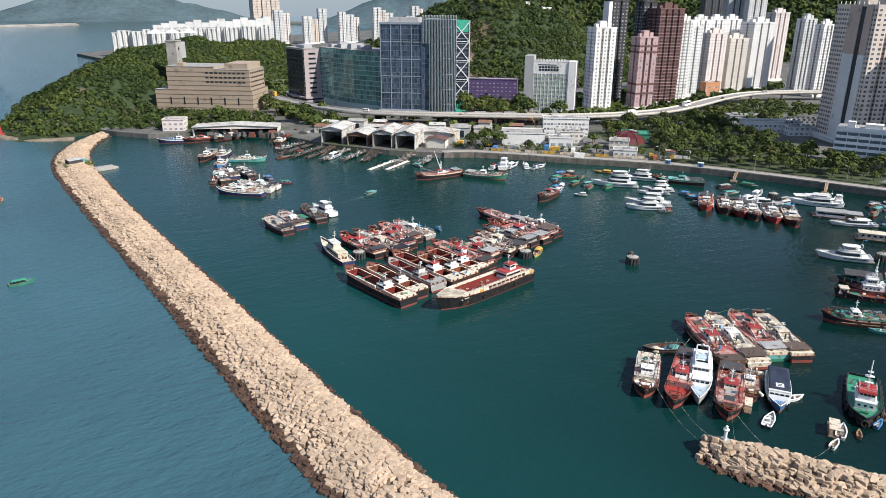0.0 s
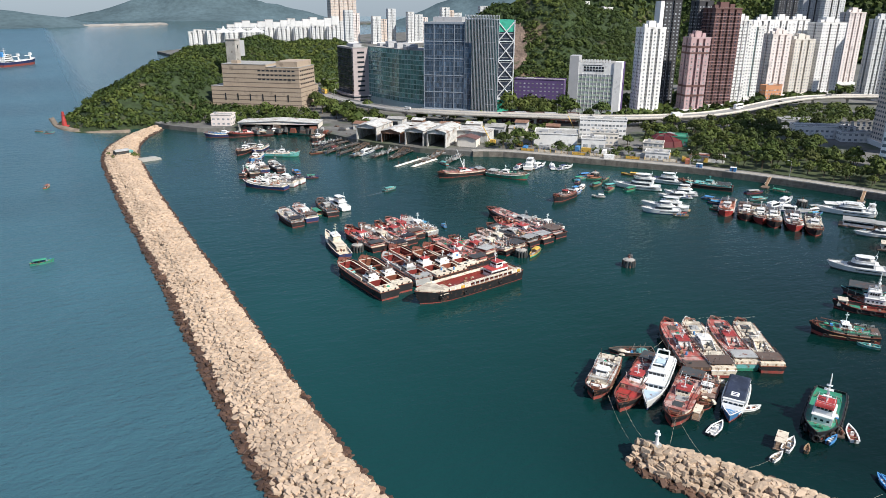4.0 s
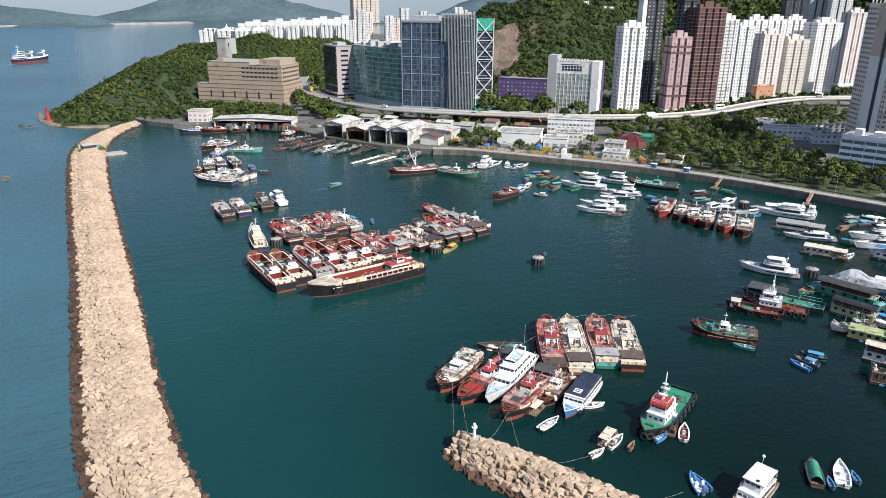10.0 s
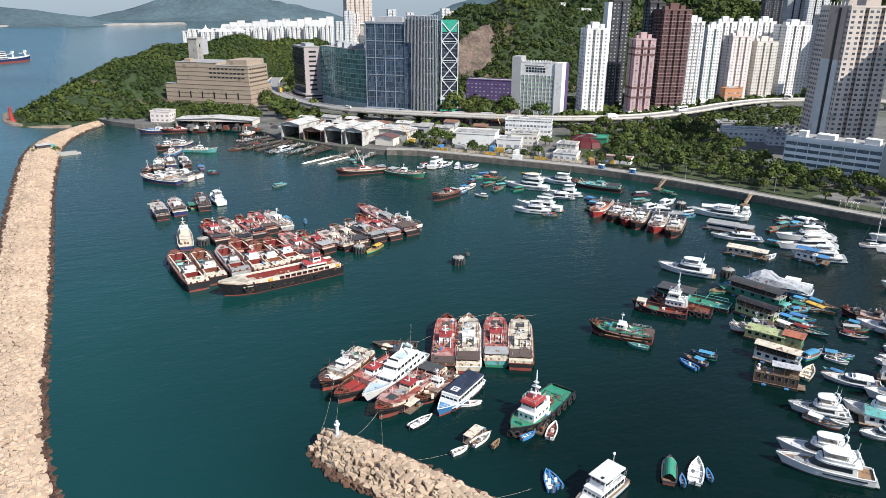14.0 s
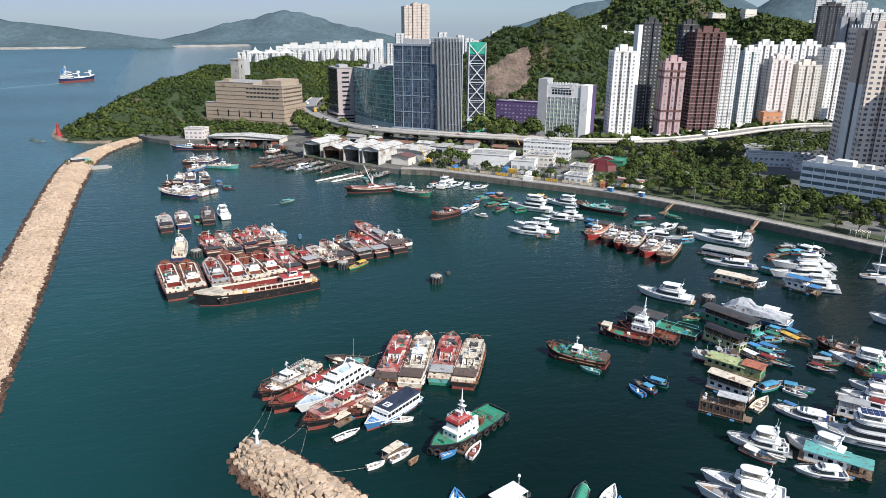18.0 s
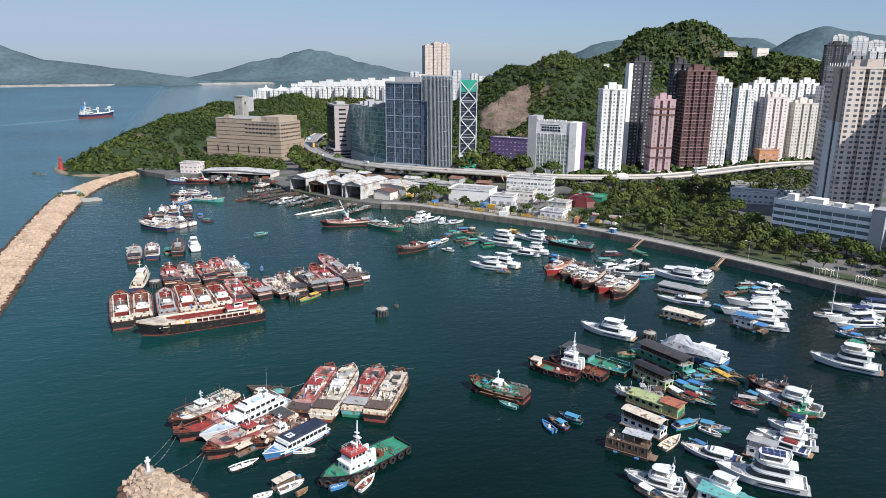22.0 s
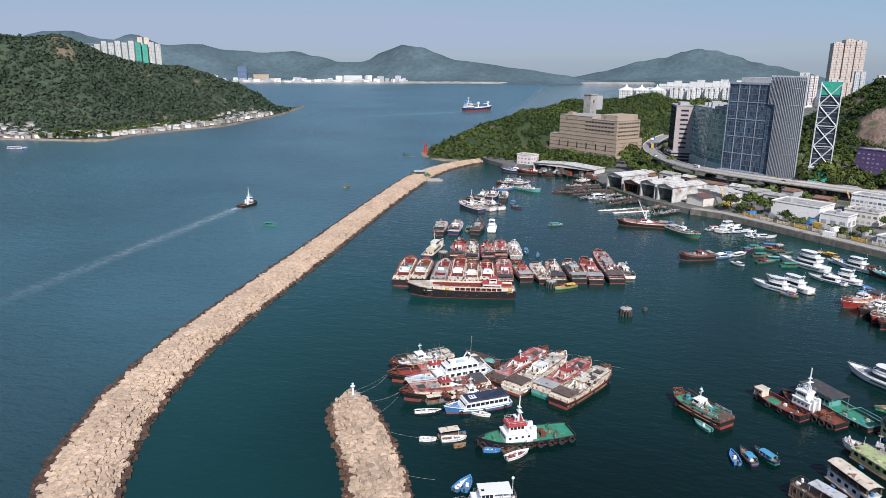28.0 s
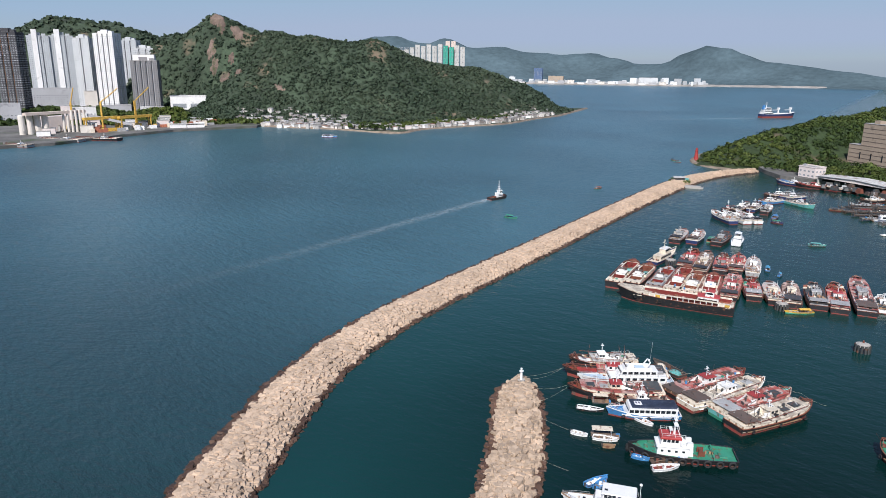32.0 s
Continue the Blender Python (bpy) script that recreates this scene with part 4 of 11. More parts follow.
def trawler(x, y, h, L, W, hp, wall, deck):
    """A wooden fishing trawler whose flat-roofed deckhouse runs nearly from stern to bow."""
    big, near = L > 17, y < 130
    r = random.Random(int(x * 13 + y * 7))
    t = thing("fishing_trawler", f"{COLOUR[hp]}-hulled wooden fishing trawler, {COLOUR[deck]} deck, {COLOUR[wall]} wheelhouse, moored", "fishing boat", pose(x, y, 0, 0, 0, h), "moored fishing boats")
    fb = 1.7 if big else 1.15
    shape = (0.9, 0.68, 2.4)
    side = PAINT["black"] if hp in ("maroon", "rust", "black", "orange") else PAINT[hp]
    dz = hull(t, L, W, fb, 1.7 if big else 1.1, 0.3, side, PAINT[deck], BOOT if hp != "teal" else PAINT["green"], 0.7, PAINT["rust" if hp in ("maroon", "black", "rust") else wall], 0.9, 0.68, 2.4, 0.1, 12, 0.8 if big and near else 0.35)
    long_house = big and r.random() < (1.0 if h % 360 < 120 and near else 0.75)
    s0, s1 = 0.05, (0.86 if long_house else 0.66)
    hh = 1.45 if big else 1.0
    top = lambda u: dz(u) + hh
    hs = part("deckhouse", plan_loft(L, W, s0, s1, 0.88, dz, top, shape), PAINT["cream" if wall in ("white", "cream", "red", "pink") else wall], t)
    for i in range(3 if near else 0):
        s = s0 + 0.08 + (s1 - s0 - 0.25) * i / 2
        u, w = L * (s - 0.5), beam(s, W, *shape) * 0.88
        for sg in (-1, 1):
            part("doorway" if i % 2 else "port", Geo().box(u - 0.3, u + 0.3, sg * w - 0.05, sg * w + 0.05, dz(u) + (0.1 if i % 2 else 0.5), dz(u) + hh - 0.2), GLASS, hs)
    zt0 = lambda u: dz(u) + hh
    part("roof_deck", plan_loft(L, W, s0 - 0.02, s1 + 0.01, 0.94, zt0, lambda u: dz(u) + hh + 0.13, shape), DECK.get(deck, PAINT[deck]), t, "flat worn painted roof deck")
    zr = dz(0) + hh + 0.14
    for k, c in ((0.62, r.choice(("grey", "dark"))), (0.76, r.choice(("grey", "brown", "dark")))):
        if k < s1 - 0.06:
            u = L * (k - 0.5)
            z = dz(u) + hh + 0.12
            part("hatch", Geo().box(u - 0.045 * L, u + 0.045 * L, -W * 0.17, W * 0.17, z, z + 0.22, 0.08, 0.08, 0.08), PAINT[c], t)
    wx, wl, ww = (-0.1 + r.uniform(-0.05, 0.08)) * L, 0.13 * L, W * 0.44
    # stern shelter of boards on posts
    a0, a1 = -0.46 * L, wx - 0.1 * L
    if r.random() < 0.8:
        al = 0.16 * L if near else r.choice((0.12, 0.16, 0.22)) * L
        part("stern_awning", Geo().box(a0, a0 + al, -W * 0.42, W * 0.42, zr + 0.75, zr + 0.86, 0, 0, 0.05), PAINT[r.choice(("brown", "grey", "dark", "dark", "black"))], t, "weathered plank awning")
        g = Geo()
        for px in (a0 + 0.15, a0 + al - 0.15):
            for sg in (-1, 1):
                g.tube((px, sg * W * 0.38, zr - 0.1), (px, sg * W * 0.38, zr + 0.8), 0.06, 5)
        part("awning_frame", g, PAINT["rust"], t)
    zt = house(t, wx, wx + wl, ww, zr, 1.55, PAINT[wall], PAINT["red" if deck == "red" and wall != "red" else wall], 2, 3, 0.35, 0.7, 0.55, "wheelhouse", "wheelhouse_roof", 0.0, 0.8)
    for sg in (-1, 1):
        y0, y1 = sg * ww / 2, sg * (ww / 2 - 0.12)
        g = Geo().add([(wx - 0.13 * L, y0, zr), (wx, y0, zr), (wx, y0, zr + 1.5), (wx - 0.04 * L, y0, zr + 0.9), (wx - 0.13 * L, y1, zr), (wx, y1, zr), (wx, y1, zr + 1.5), (wx - 0.04 * L, y1, zr + 0.9)], [(0, 1, 2, 3), (7, 6, 5, 4), (0, 3, 7, 4), (3, 2, 6, 7)])
        part("wheelhouse_wing", g, PAINT["white" if wall != "grey" else "grey"], t, "sloping white wing panel")
    if y < 260:
      part("funnel", Geo().tube((wx - 0.06 * L, 0.4, zr), (wx - 0.06 * L, 0.4, zr + 1.7), 0.2, 7), PAINT["dark"], t)
    mast(t, wx + wl * 0.35, zt, 2.2 + r.uniform(0, 1.4), GEL if wall in ("white", "cream") else PAINT[wall], 2)
    if y < 210:
      part("radar", Geo().box(wx + wl * 0.6 - 0.1, wx + wl * 0.6 + 0.1, -0.7, 0.7, zt + 0.35, zt + 0.5).tube((wx + wl * 0.6, 0, zt), (wx + wl * 0.6, 0, zt + 0.4), 0.12, 6), GEL, t)
    if r.random() < 0.5:
        part("satellite_dome", Geo().tube((wx - 0.02 * L, -0.8, zr), (wx - 0.02 * L, -0.8, zr + 0.4), 0.3, 8).dome((wx - 0.02 * L, -0.8, zr + 0.4), 0.4, 0.4), GEL, t)
    # lattice gallows over the bow
    bx = 0.40 * L
    bz = dz(bx) + 0.6
    bw = beam(0.9, W, *shape) * 0.85
    g = Geo()
    for sg in (-1, 1):
        g.tube((bx - 0.8, sg * bw, bz - 0.6), (bx, sg * bw * 0.8, bz + 1.3), 0.11, 5)
        g.tube((bx + 0.07 * L, sg * bw * 0.35, bz - 0.3), (bx, sg * bw * 0.8, bz + 1.3), 0.09, 5)
        g.tube((bx - 0.06 * L, sg * bw * 0.9, bz - 0.3), (bx + 0.06 * L, sg * bw * 0.4, bz + 0.9), 0.09, 5)
    g.tube((bx, -bw * 0.8, bz + 1.3), (bx, bw * 0.8, bz + 1.3), 0.13, 5)
    g.tube((bx + 0.06 * L, -bw * 0.4, bz + 0.9), (bx + 0.06 * L, bw * 0.4, bz + 0.9), 0.1, 5)
    part("gallows", g, PAINT["rust" if hp != "white" else "white"], t, "rusty bow gallows")
    if y < 260:
      part("winch", Geo().tube((bx - 0.02 * L, -0.8, bz - 0.2), (bx - 0.02 * L, 0.8, bz - 0.2), 0.38, 8).box(bx - 0.04 * L, bx, -1.0, -0.8, bz - 0.6, bz + 0.2).box(bx - 0.04 * L, bx, 0.8, 1.0, bz - 0.6, bz + 0.2), PAINT["rust"], t)
    g = Geo()
    for sg in (-1, 1):
        pts = [(u * L, sg * beam(u + 0.5, W, *shape) * 0.92, dz(u * L) + hh + 0.13) for u in (-0.44, -0.3, -0.16)]
        for p, q in zip(pts, pts[1:]):
            g.tube((p[0], p[1], p[2] + 0.75), (q[0], q[1], q[2] + 0.75), 0.035, 4).tube((p[0], p[1], p[2] + 0.4), (q[0], q[1], q[2] + 0.4), 0.03, 4)
        for p in pts:
            g.tube(p, (p[0], p[1], p[2] + 0.78), 0.04, 4)
    part("railing", g, PAINT["rust" if hp == "maroon" else "white"], t)
    if y < 210:
        part("rubbing_strake", plan_loft(L, W, 0.06, 0.72, 1.02, 0.95, 1.12, shape), PAINT["wood" if hp in ("maroon", "black") else wall], t)
    heaps = [(r.choice(("wood", "brown", "dark")), -0.46, -0.1), (r.choice(("cream", "grey", "brown")), -0.44, 0.34), (r.choice(("dark", "black", "rust")), -0.46, 0.38)]
    if big and not near:
        heaps.append((r.choice(("white", "green", "white", "orange", "grey")), -0.45, 0.3))
    for c, u0, u1 in heaps:
        gear = Geo()
        for _ in range(7 if near else 15 if y < 300 else 10):
            u, v = r.uniform(u0, u1) * L, r.uniform(-0.4, 0.4) * W
            zz, a, k = dz(u) + hh + 0.08, r.uniform(0, 3.14), r.random()
            if k < 0.5:
                gear.obox((u, v, zz), (math.cos(a), math.sin(a), 0), (-math.sin(a), math.cos(a), 0), (0, 0, 1), r.uniform(0.3, 1.6), r.uniform(0.2, 0.8), r.uniform(0.15, 0.8))
            elif k < 0.8:
                gear.tube((u, v, zz + 0.1), (u + r.uniform(-2.2, 2.2), v + r.uniform(-0.5, 0.5), zz + r.uniform(0.1, 1.5)), 0.07, 4)
            else:
                gear.dome((u, v, zz), r.uniform(0.3, 0.8), r.uniform(0.3, 0.6), 6, 2)
        tagged(part("deck_gear", gear, PAINT[c], t, "jumbled crates, poles and gear"), kind="stuff")
    if y < 260:
        g = Geo()
        for _ in range(7):
            u, v = r.uniform(-0.42, 0.3) * L, r.uniform(-0.38, 0.38) * W
            g.tube((u, v, dz(u) + hh), (u + r.uniform(-0.8, 0.8), v + r.uniform(-0.4, 0.4), dz(u) + hh + r.uniform(1.2, 3.6)), 0.05, 4)
        tagged(part("rigging", g, PAINT[r.choice(("dark", "white", "rust"))], t, "upright poles and rigging"), kind="stuff")
    if near and big:
        side_tyres(t, L, W, 0.9, 3, 0.4, *shape)
        part("outrigger", Geo().tube((-0.3 * L, W * 0.42, zr + 0.2), (0.33 * L, W * 0.38, zr + 1.2), 0.09, 5).tube((-0.3 * L, -W * 0.42, zr + 0.2), (0.33 * L, -W * 0.38, zr + 1.2), 0.09, 5), PAINT["rust"], t)
        clutter(t, wx + wl + 0.6, 0.3 * L, W * 0.55, dz(0.2 * L) + hh + 0.05, 2, int(x * 3 + y))
        # boarded house that closes the stern, and plank seams on the roof deck
        c = r.choice(("cream", "brown", "cream"))
        sh = part("stern_house", Geo().box(-0.495 * L, -0.37 * L, -W * 0.43, W * 0.43, fb - 0.6, zr + 0.25, 0.1, 0, 0.05), PAINT[c], t, "boarded stern house")
        for i in range(9):
            v = (-0.4 + 0.1 * i) * W
            part("board", Geo().box(-0.495 * L - 0.05, -0.495 * L + 0.06, v - 0.03 * W, v + 0.03 * W, fb - 0.4, zr + 0.1, 0.1, 0, 0), PAINT["wood" if i % 3 == 0 else c], sh)
        for i in range(7):
            s = s0 + 0.05 + (s1 - s0 - 0.1) * i / 6
            u, w = L * (s - 0.5), beam(s, W, *shape) * 0.9
            part("batten", Geo().box(u - 0.06, u + 0.06, -w, w, dz(u) + hh + 0.1, dz(u) + hh + 0.17), PAINT["brown"], t)
    clutter(t, a0 + 0.6, wx - 0.6, W * 0.6, zr - 0.02, 3 if near else 1 if y < 200 else 0, int(x + y * 3))
    return t


def lighter(x, y, h, L, W, hp, wall, hold):
    """A cargo lighter with deep open holds between pale coamings and a small house."""
    t = thing("cargo_lighter", f"{COLOUR[hp]} cargo lighter with open {COLOUR[hold]} holds and {COLOUR[wall]} house", "cargo boat", pose(x, y, 0, 0, 0, h), "rafted cargo lighters")
    shape = (0.93, 0.76, 2.3)
    rim = PAINT["cream" if wall != "grey" else "grey"]
    dz = hull(t, L, W, 2.7, 1.3, 0.2, PAINT["black" if hp != "grey" else "grey"], None, BOOT, 0.45, PAINT["rust"], 0.93, 0.76, 2.3, 0.08, 12, 0.6)
    z = dz(0)
    w = W * 0.60
    spans = ((0.42, 0.89), (0.15, 0.28))

    dg = Geo()

    def deck_span(s0, s1, y0f, g):
        secs = []
        for i in range(6):
            s = s0 + (s1 - s0) * i / 5
            secs.append((L * (s - 0.5), max(0.02, beam(s, W, *shape) - 0.16)))
        if y0f is None:
            g.loft([[(u, b, dz(u)), (u, -b, dz(u))] for u, b in secs], False, False)
        else:
            for sg in (1, -1):
                g.loft([[(u, sg * b, dz(u)), (u, sg * min(b, w / 2), dz(u))] for u, b in secs], False, False)
    edges = [0.0, 0.15, 0.28, 0.42, 0.89, 1.0]
    for i, (p, q) in enumerate(zip(edges, edges[1:])):
        deck_span(p, q, w if i in (1, 3) else None, dg)
    part("deck", dg, DECK["maroon" if hp == "maroon" else "brown" if hp != "grey" else "grey"], t)
    for p, q in spans:
        a, b = L * (p - 0.5), L * (q - 0.5)
        zc = z + 0.95
        part("hold_floor", Geo().box(a, b, -w / 2, w / 2, 0.5, 0.62), PAINT[hold], t, "dirty hold floor")
        part("hold_lining", Geo().add([(a, -w / 2, 0.6), (b, -w / 2, 0.6), (b, w / 2, 0.6), (a, w / 2, 0.6), (a, -w / 2, zc), (b, -w / 2, zc), (b, w / 2, zc), (a, w / 2, zc)], [(0, 4, 5, 1), (1, 5, 6, 2), (2, 6, 7, 3), (3, 7, 4, 0)]), PAINT["maroon" if hold != "orange" else "rust"], t)
        part("coaming", Geo().box(a - 0.4, b + 0.4, -w / 2 - 0.45, -w / 2 - 0.01, z, zc).box(a - 0.4, b + 0.4, w / 2 + 0.01, w / 2 + 0.45, z, zc).box(a - 0.4, a - 0.01, -w / 2, w / 2, z, zc).box(b + 0.01, b + 0.4, -w / 2, w / 2, z, zc), rim, t, "pale painted hatch coaming")
        if q - p > 0.2:
            part("hold_beam", Geo().box((a + b) / 2 - 0.25, (a + b) / 2 + 0.25, -w / 2, w / 2, zc - 0.4, zc - 0.05), PAINT["rust"], t)
            r = random.Random(int(x + y))
            part("cargo", Geo().box(b - 5.5, b - 1.5, -w * 0.3, w * 0.3, 0.62, 1.4, 0.4, 0.4, 0.3), PAINT[r.choice(("orange", "brown", "teal", "grey"))], t)
    hw = W * 0.5
    zt = house(t, -0.2 * L, -0.085 * L, hw, z, 1.7, PAINT["white" if wall != "grey" else "grey"], PAINT["white" if wall != "grey" else "grey"], 2, 3, 0.25, 0.1)
    zt2 = house(t, -0.175 * L, -0.105 * L, hw * 0.7, zt, 1.3, PAINT["white"], PAINT["brown" if hp != "maroon" else "red"], 1, 3, 0.25, 0.25, name="wheelhouse", roofname="wheelhouse_roof")
    mast(t, -0.15 * L, zt2, 2.4, PAINT["white"])
    sh = part("stern_house", Geo().box(-0.485 * L, -0.38 * L, -W * 0.44, W * 0.44, z, z + 1.3, 0, 0, 0.06), rim, t)
    for k in (-0.28, 0.05, 0.3):
        part("doorway", Geo().box(-0.485 * L - 0.05, -0.485 * L + 0.05, k * W - 0.3, k * W + 0.3, z + 0.1, z + 1.1), GLASS, sh)
    part("bow_derrick", Geo().tube((0.37 * L, 0, z), (0.37 * L, 0, z + 3.4), 0.16, 6, 0.08).tube((0.37 * L, 0, z + 0.8), (0.1 * L, 0.4, z + 2.0), 0.09, 5), PAINT["rust"], t, "rusty derrick")
    part("windlass", Geo().tube((0.42 * L, -0.7, dz(0.42 * L) + 0.4), (0.42 * L, 0.7, dz(0.42 * L) + 0.4), 0.35, 8), PAINT["rust"], t)
    part("forecastle", plan_loft(L, W, 0.93, 0.985, 0.8, dz, lambda u: dz(u) + 0.5, shape, 4), PAINT["rust" if hp != "grey" else "grey"], t)
    for sg in (-1, 1):
        railing(t, [(-0.36 * L, sg * W * 0.45, z), (-0.05 * L, sg * W * 0.46, z)], 0.8, PAINT["rust"])
    side_tyres(t, L, W, 1.6, 3, 0.5, *shape)
    clutter(t, -0.2 * L, -0.1 * L, hw * 0.9, zt, 2, int(x * y))
    clutter(t, -0.46 * L, -0.38 * L, hw * 0.9, z + 1.3, 2, int(x + y))
    return t


def longship(x, y, h, L, W):
    t = thing("coaster_barge", "long black-hulled cargo barge with panelled cream bulwarks and rusty deck", "cargo boat", pose(x, y, 0, 0, 0, h))
    dz = hull(t, L, W, 3.1, 1.9, 0.4, PAINT["black"], DECK["cream"], bulwark=0.25, rail=PAINT["rust"], st=0.92, full=0.7, fine=2.2, rake=0.1, hb=0.3)
    z = dz(0) + 0.1
    # bulwark of framed panels along both sides
    n, x0, x1 = 15, -0.47 * L, 0.24 * L
    for sg in (-1, 1):
        yy = sg * (W / 2 - 0.35)
        part("bulwark_rail", Geo().box(x0, x1 + 4, yy - 0.12, yy + 0.12, z + 1.45, z + 1.65), PAINT["cream"], t)
        part("bulwark_plinth", Geo().box(x0, x1 + 4, yy - 0.1, yy + 0.1, z, z + 0.22), PAINT["cream"], t)
        for i in range(n + 1):
            u = x0 + (x1 - x0) * i / n
            part("bulwark_post", Geo().box(u - 0.14, u + 0.14, yy - 0.12, yy + 0.12, z + 0.2, z + 1.46), PAINT["white"], t)
            if i < n and (i in (0, 1, 11, 12, 13, 14)):
                part("bulwark_panel", Geo().box(u + 0.14, u + (x1 - x0) / n - 0.14, yy - 0.06, yy + 0.06, z + 0.2, z + 1.46), PAINT["yellow" if i in (0, 12) else "cream"], t, "weathered panel")
    part("side_deck", Geo().box(x0, x1 + 3, -W / 2 + 0.5, -W / 2 + 1.7, z + 1.4, z + 1.52).box(x0, x1 + 3, W / 2 - 1.7, W / 2 - 0.5, z + 1.4, z + 1.52), PAINT["cream"], t, "raised side walkway")
    part("side_lining", Geo().box(x0, x1 + 3, -W / 2 + 1.6, -W / 2 + 1.7, z, z + 1.4).box(x0, x1 + 3, W / 2 - 1.7, W / 2 - 1.6, z, z + 1.4), PAINT["maroon"], t)
    part("hold_floor", Geo().box(-0.18 * L, 0.2 * L, -W / 2 + 1.7, W / 2 - 1.7, z, z + 0.3), PAINT["maroon"], t)
    part("aft_hold_floor", Geo().box(-0.46 * L, -0.38 * L, -W / 2 + 1.7, W / 2 - 1.7, z, z + 0.25), PAINT["orange"], t)
    zt = house(t, -0.37 * L, -0.2 * L, W * 0.5, z, 2.6, PAINT["white"], PAINT["red"], 4, 3, 0.4, 0.2)
    house(t, -0.33 * L, -0.26 * L, W * 0.34, zt, 1.9, PAINT["white"], PAINT["red"], 2, 2, 0.3, 0.3, name="wheelhouse", roofname="wheelhouse_roof")
    mast(t, -0.28 * L, zt + 2, 3.5, PAINT["white"])
    part("forepeak", Geo().box(0.27 * L, 0.36 * L, -1.6, 1.6, z, z + 1.5, 0, 0.6, 0.2), PAINT["cream"], t)
    part("bow_bulwark", plan_loft(L, W, 0.76, 0.985, 1.0, lambda u: dz(u) + 0.2, lambda u: dz(u) + 0.85, (0.92, 0.7, 2.2), 7), PAINT["cream"], t, "cream bow bulwark")
    part("bow_deck", plan_loft(L, W, 0.765, 0.975, 0.93, lambda u: dz(u) + 0.8, lambda u: dz(u) + 0.9, (0.92, 0.7, 2.2), 7), DECK["cream"], t)
    railing(t, [(x0, -W / 2 + 0.6, z + 1.55), (x1, -W / 2 + 0.6, z + 1.55)], 1.0, PAINT["rust"], 1.5)
    railing(t, [(x0, W / 2 - 0.6, z + 1.55), (x1, W / 2 - 0.6, z + 1.55)], 1.0, PAINT["rust"], 1.5)
    tyres(t, [(0.31 * L, s * (W / 2 * 0.93), 2.6, 0) for s in (-1, 1)] + [(0.1 * L, s * (W / 2 + 0.1), 2.0, 0) for s in (-1, 1)] + [(-0.25 * L, s * (W / 2 + 0.1), 2.0, 0) for s in (-1, 1)], 0.55)
    clutter(t, -0.15 * L, 0.2 * L, W * 0.5, z + 0.3, 8, 5)
    return t


def band(t, x0, x1, w, z, h, tx0, tx1, nm="window_band"):
    """A dark wrap-round window band."""
    part(nm, Geo().box(x0, x1, -w / 2, w / 2, z, z + h, tx0, tx1, 0.05), GLASS, t, "dark tinted glazing")


def outline(x0, x1, w, front=0.45, n=6, grow=0.0, aft=0.12):
    """A deck plan with a rounded front and softly rounded aft corners, counter-clockwise from the aft right corner."""
    k, hw = x1 - (x1 - x0) * front, w / 2 + grow
    arc = [(k + (x1 + grow - k) * math.sin(math.pi / 2 * i / n), hw * math.cos(math.pi / 2 * i / n) ** 0.75) for i in range(n + 1)]
    c = aft * w
    right = [(x0 - grow, -hw + c), (x0 - grow + c * 0.6, -hw)] + [(px, -py) for px, py in arc]
    return right + [(px, py) for px, py in reversed(arc[:-1])] + [(x0 - grow + c * 0.6, hw), (x0 - grow, hw - c)]


def tier(t, x0, x1, w, z, h, front, m, name):
    """A yacht deck tier with a raked rounded front, window band and overhanging top."""
    def ring(k, grow=0.0, cut=0.0):
        return [(px, py * (1 - 0.06 * k), z + h * k) for px, py in outline(x0 + 0.3 * k + cut, x1 - front * k, w, 0.5, 6, grow)]
    part(name, Geo().loft([ring(0), ring(0.5), ring(1)], True), m, t)
    part("window_band", Geo().loft([ring(0.34, 0.03, 0.8), ring(0.88, 0.03, 0.8)], True), GLASS, t, "dark tinted wrap-round windows")
    top = [(px, py, z + h) for px, py in outline(x0 - 0.5, x1 - front + 0.15, w * 0.98, 0.5)]
    part(name + "_top", Geo().loft([top, [(a, b * 1.01, c + 0.1) for a, b, c in top], [(a, b * 0.97, c + 0.17) for a, b, c in top]], True), m, t)


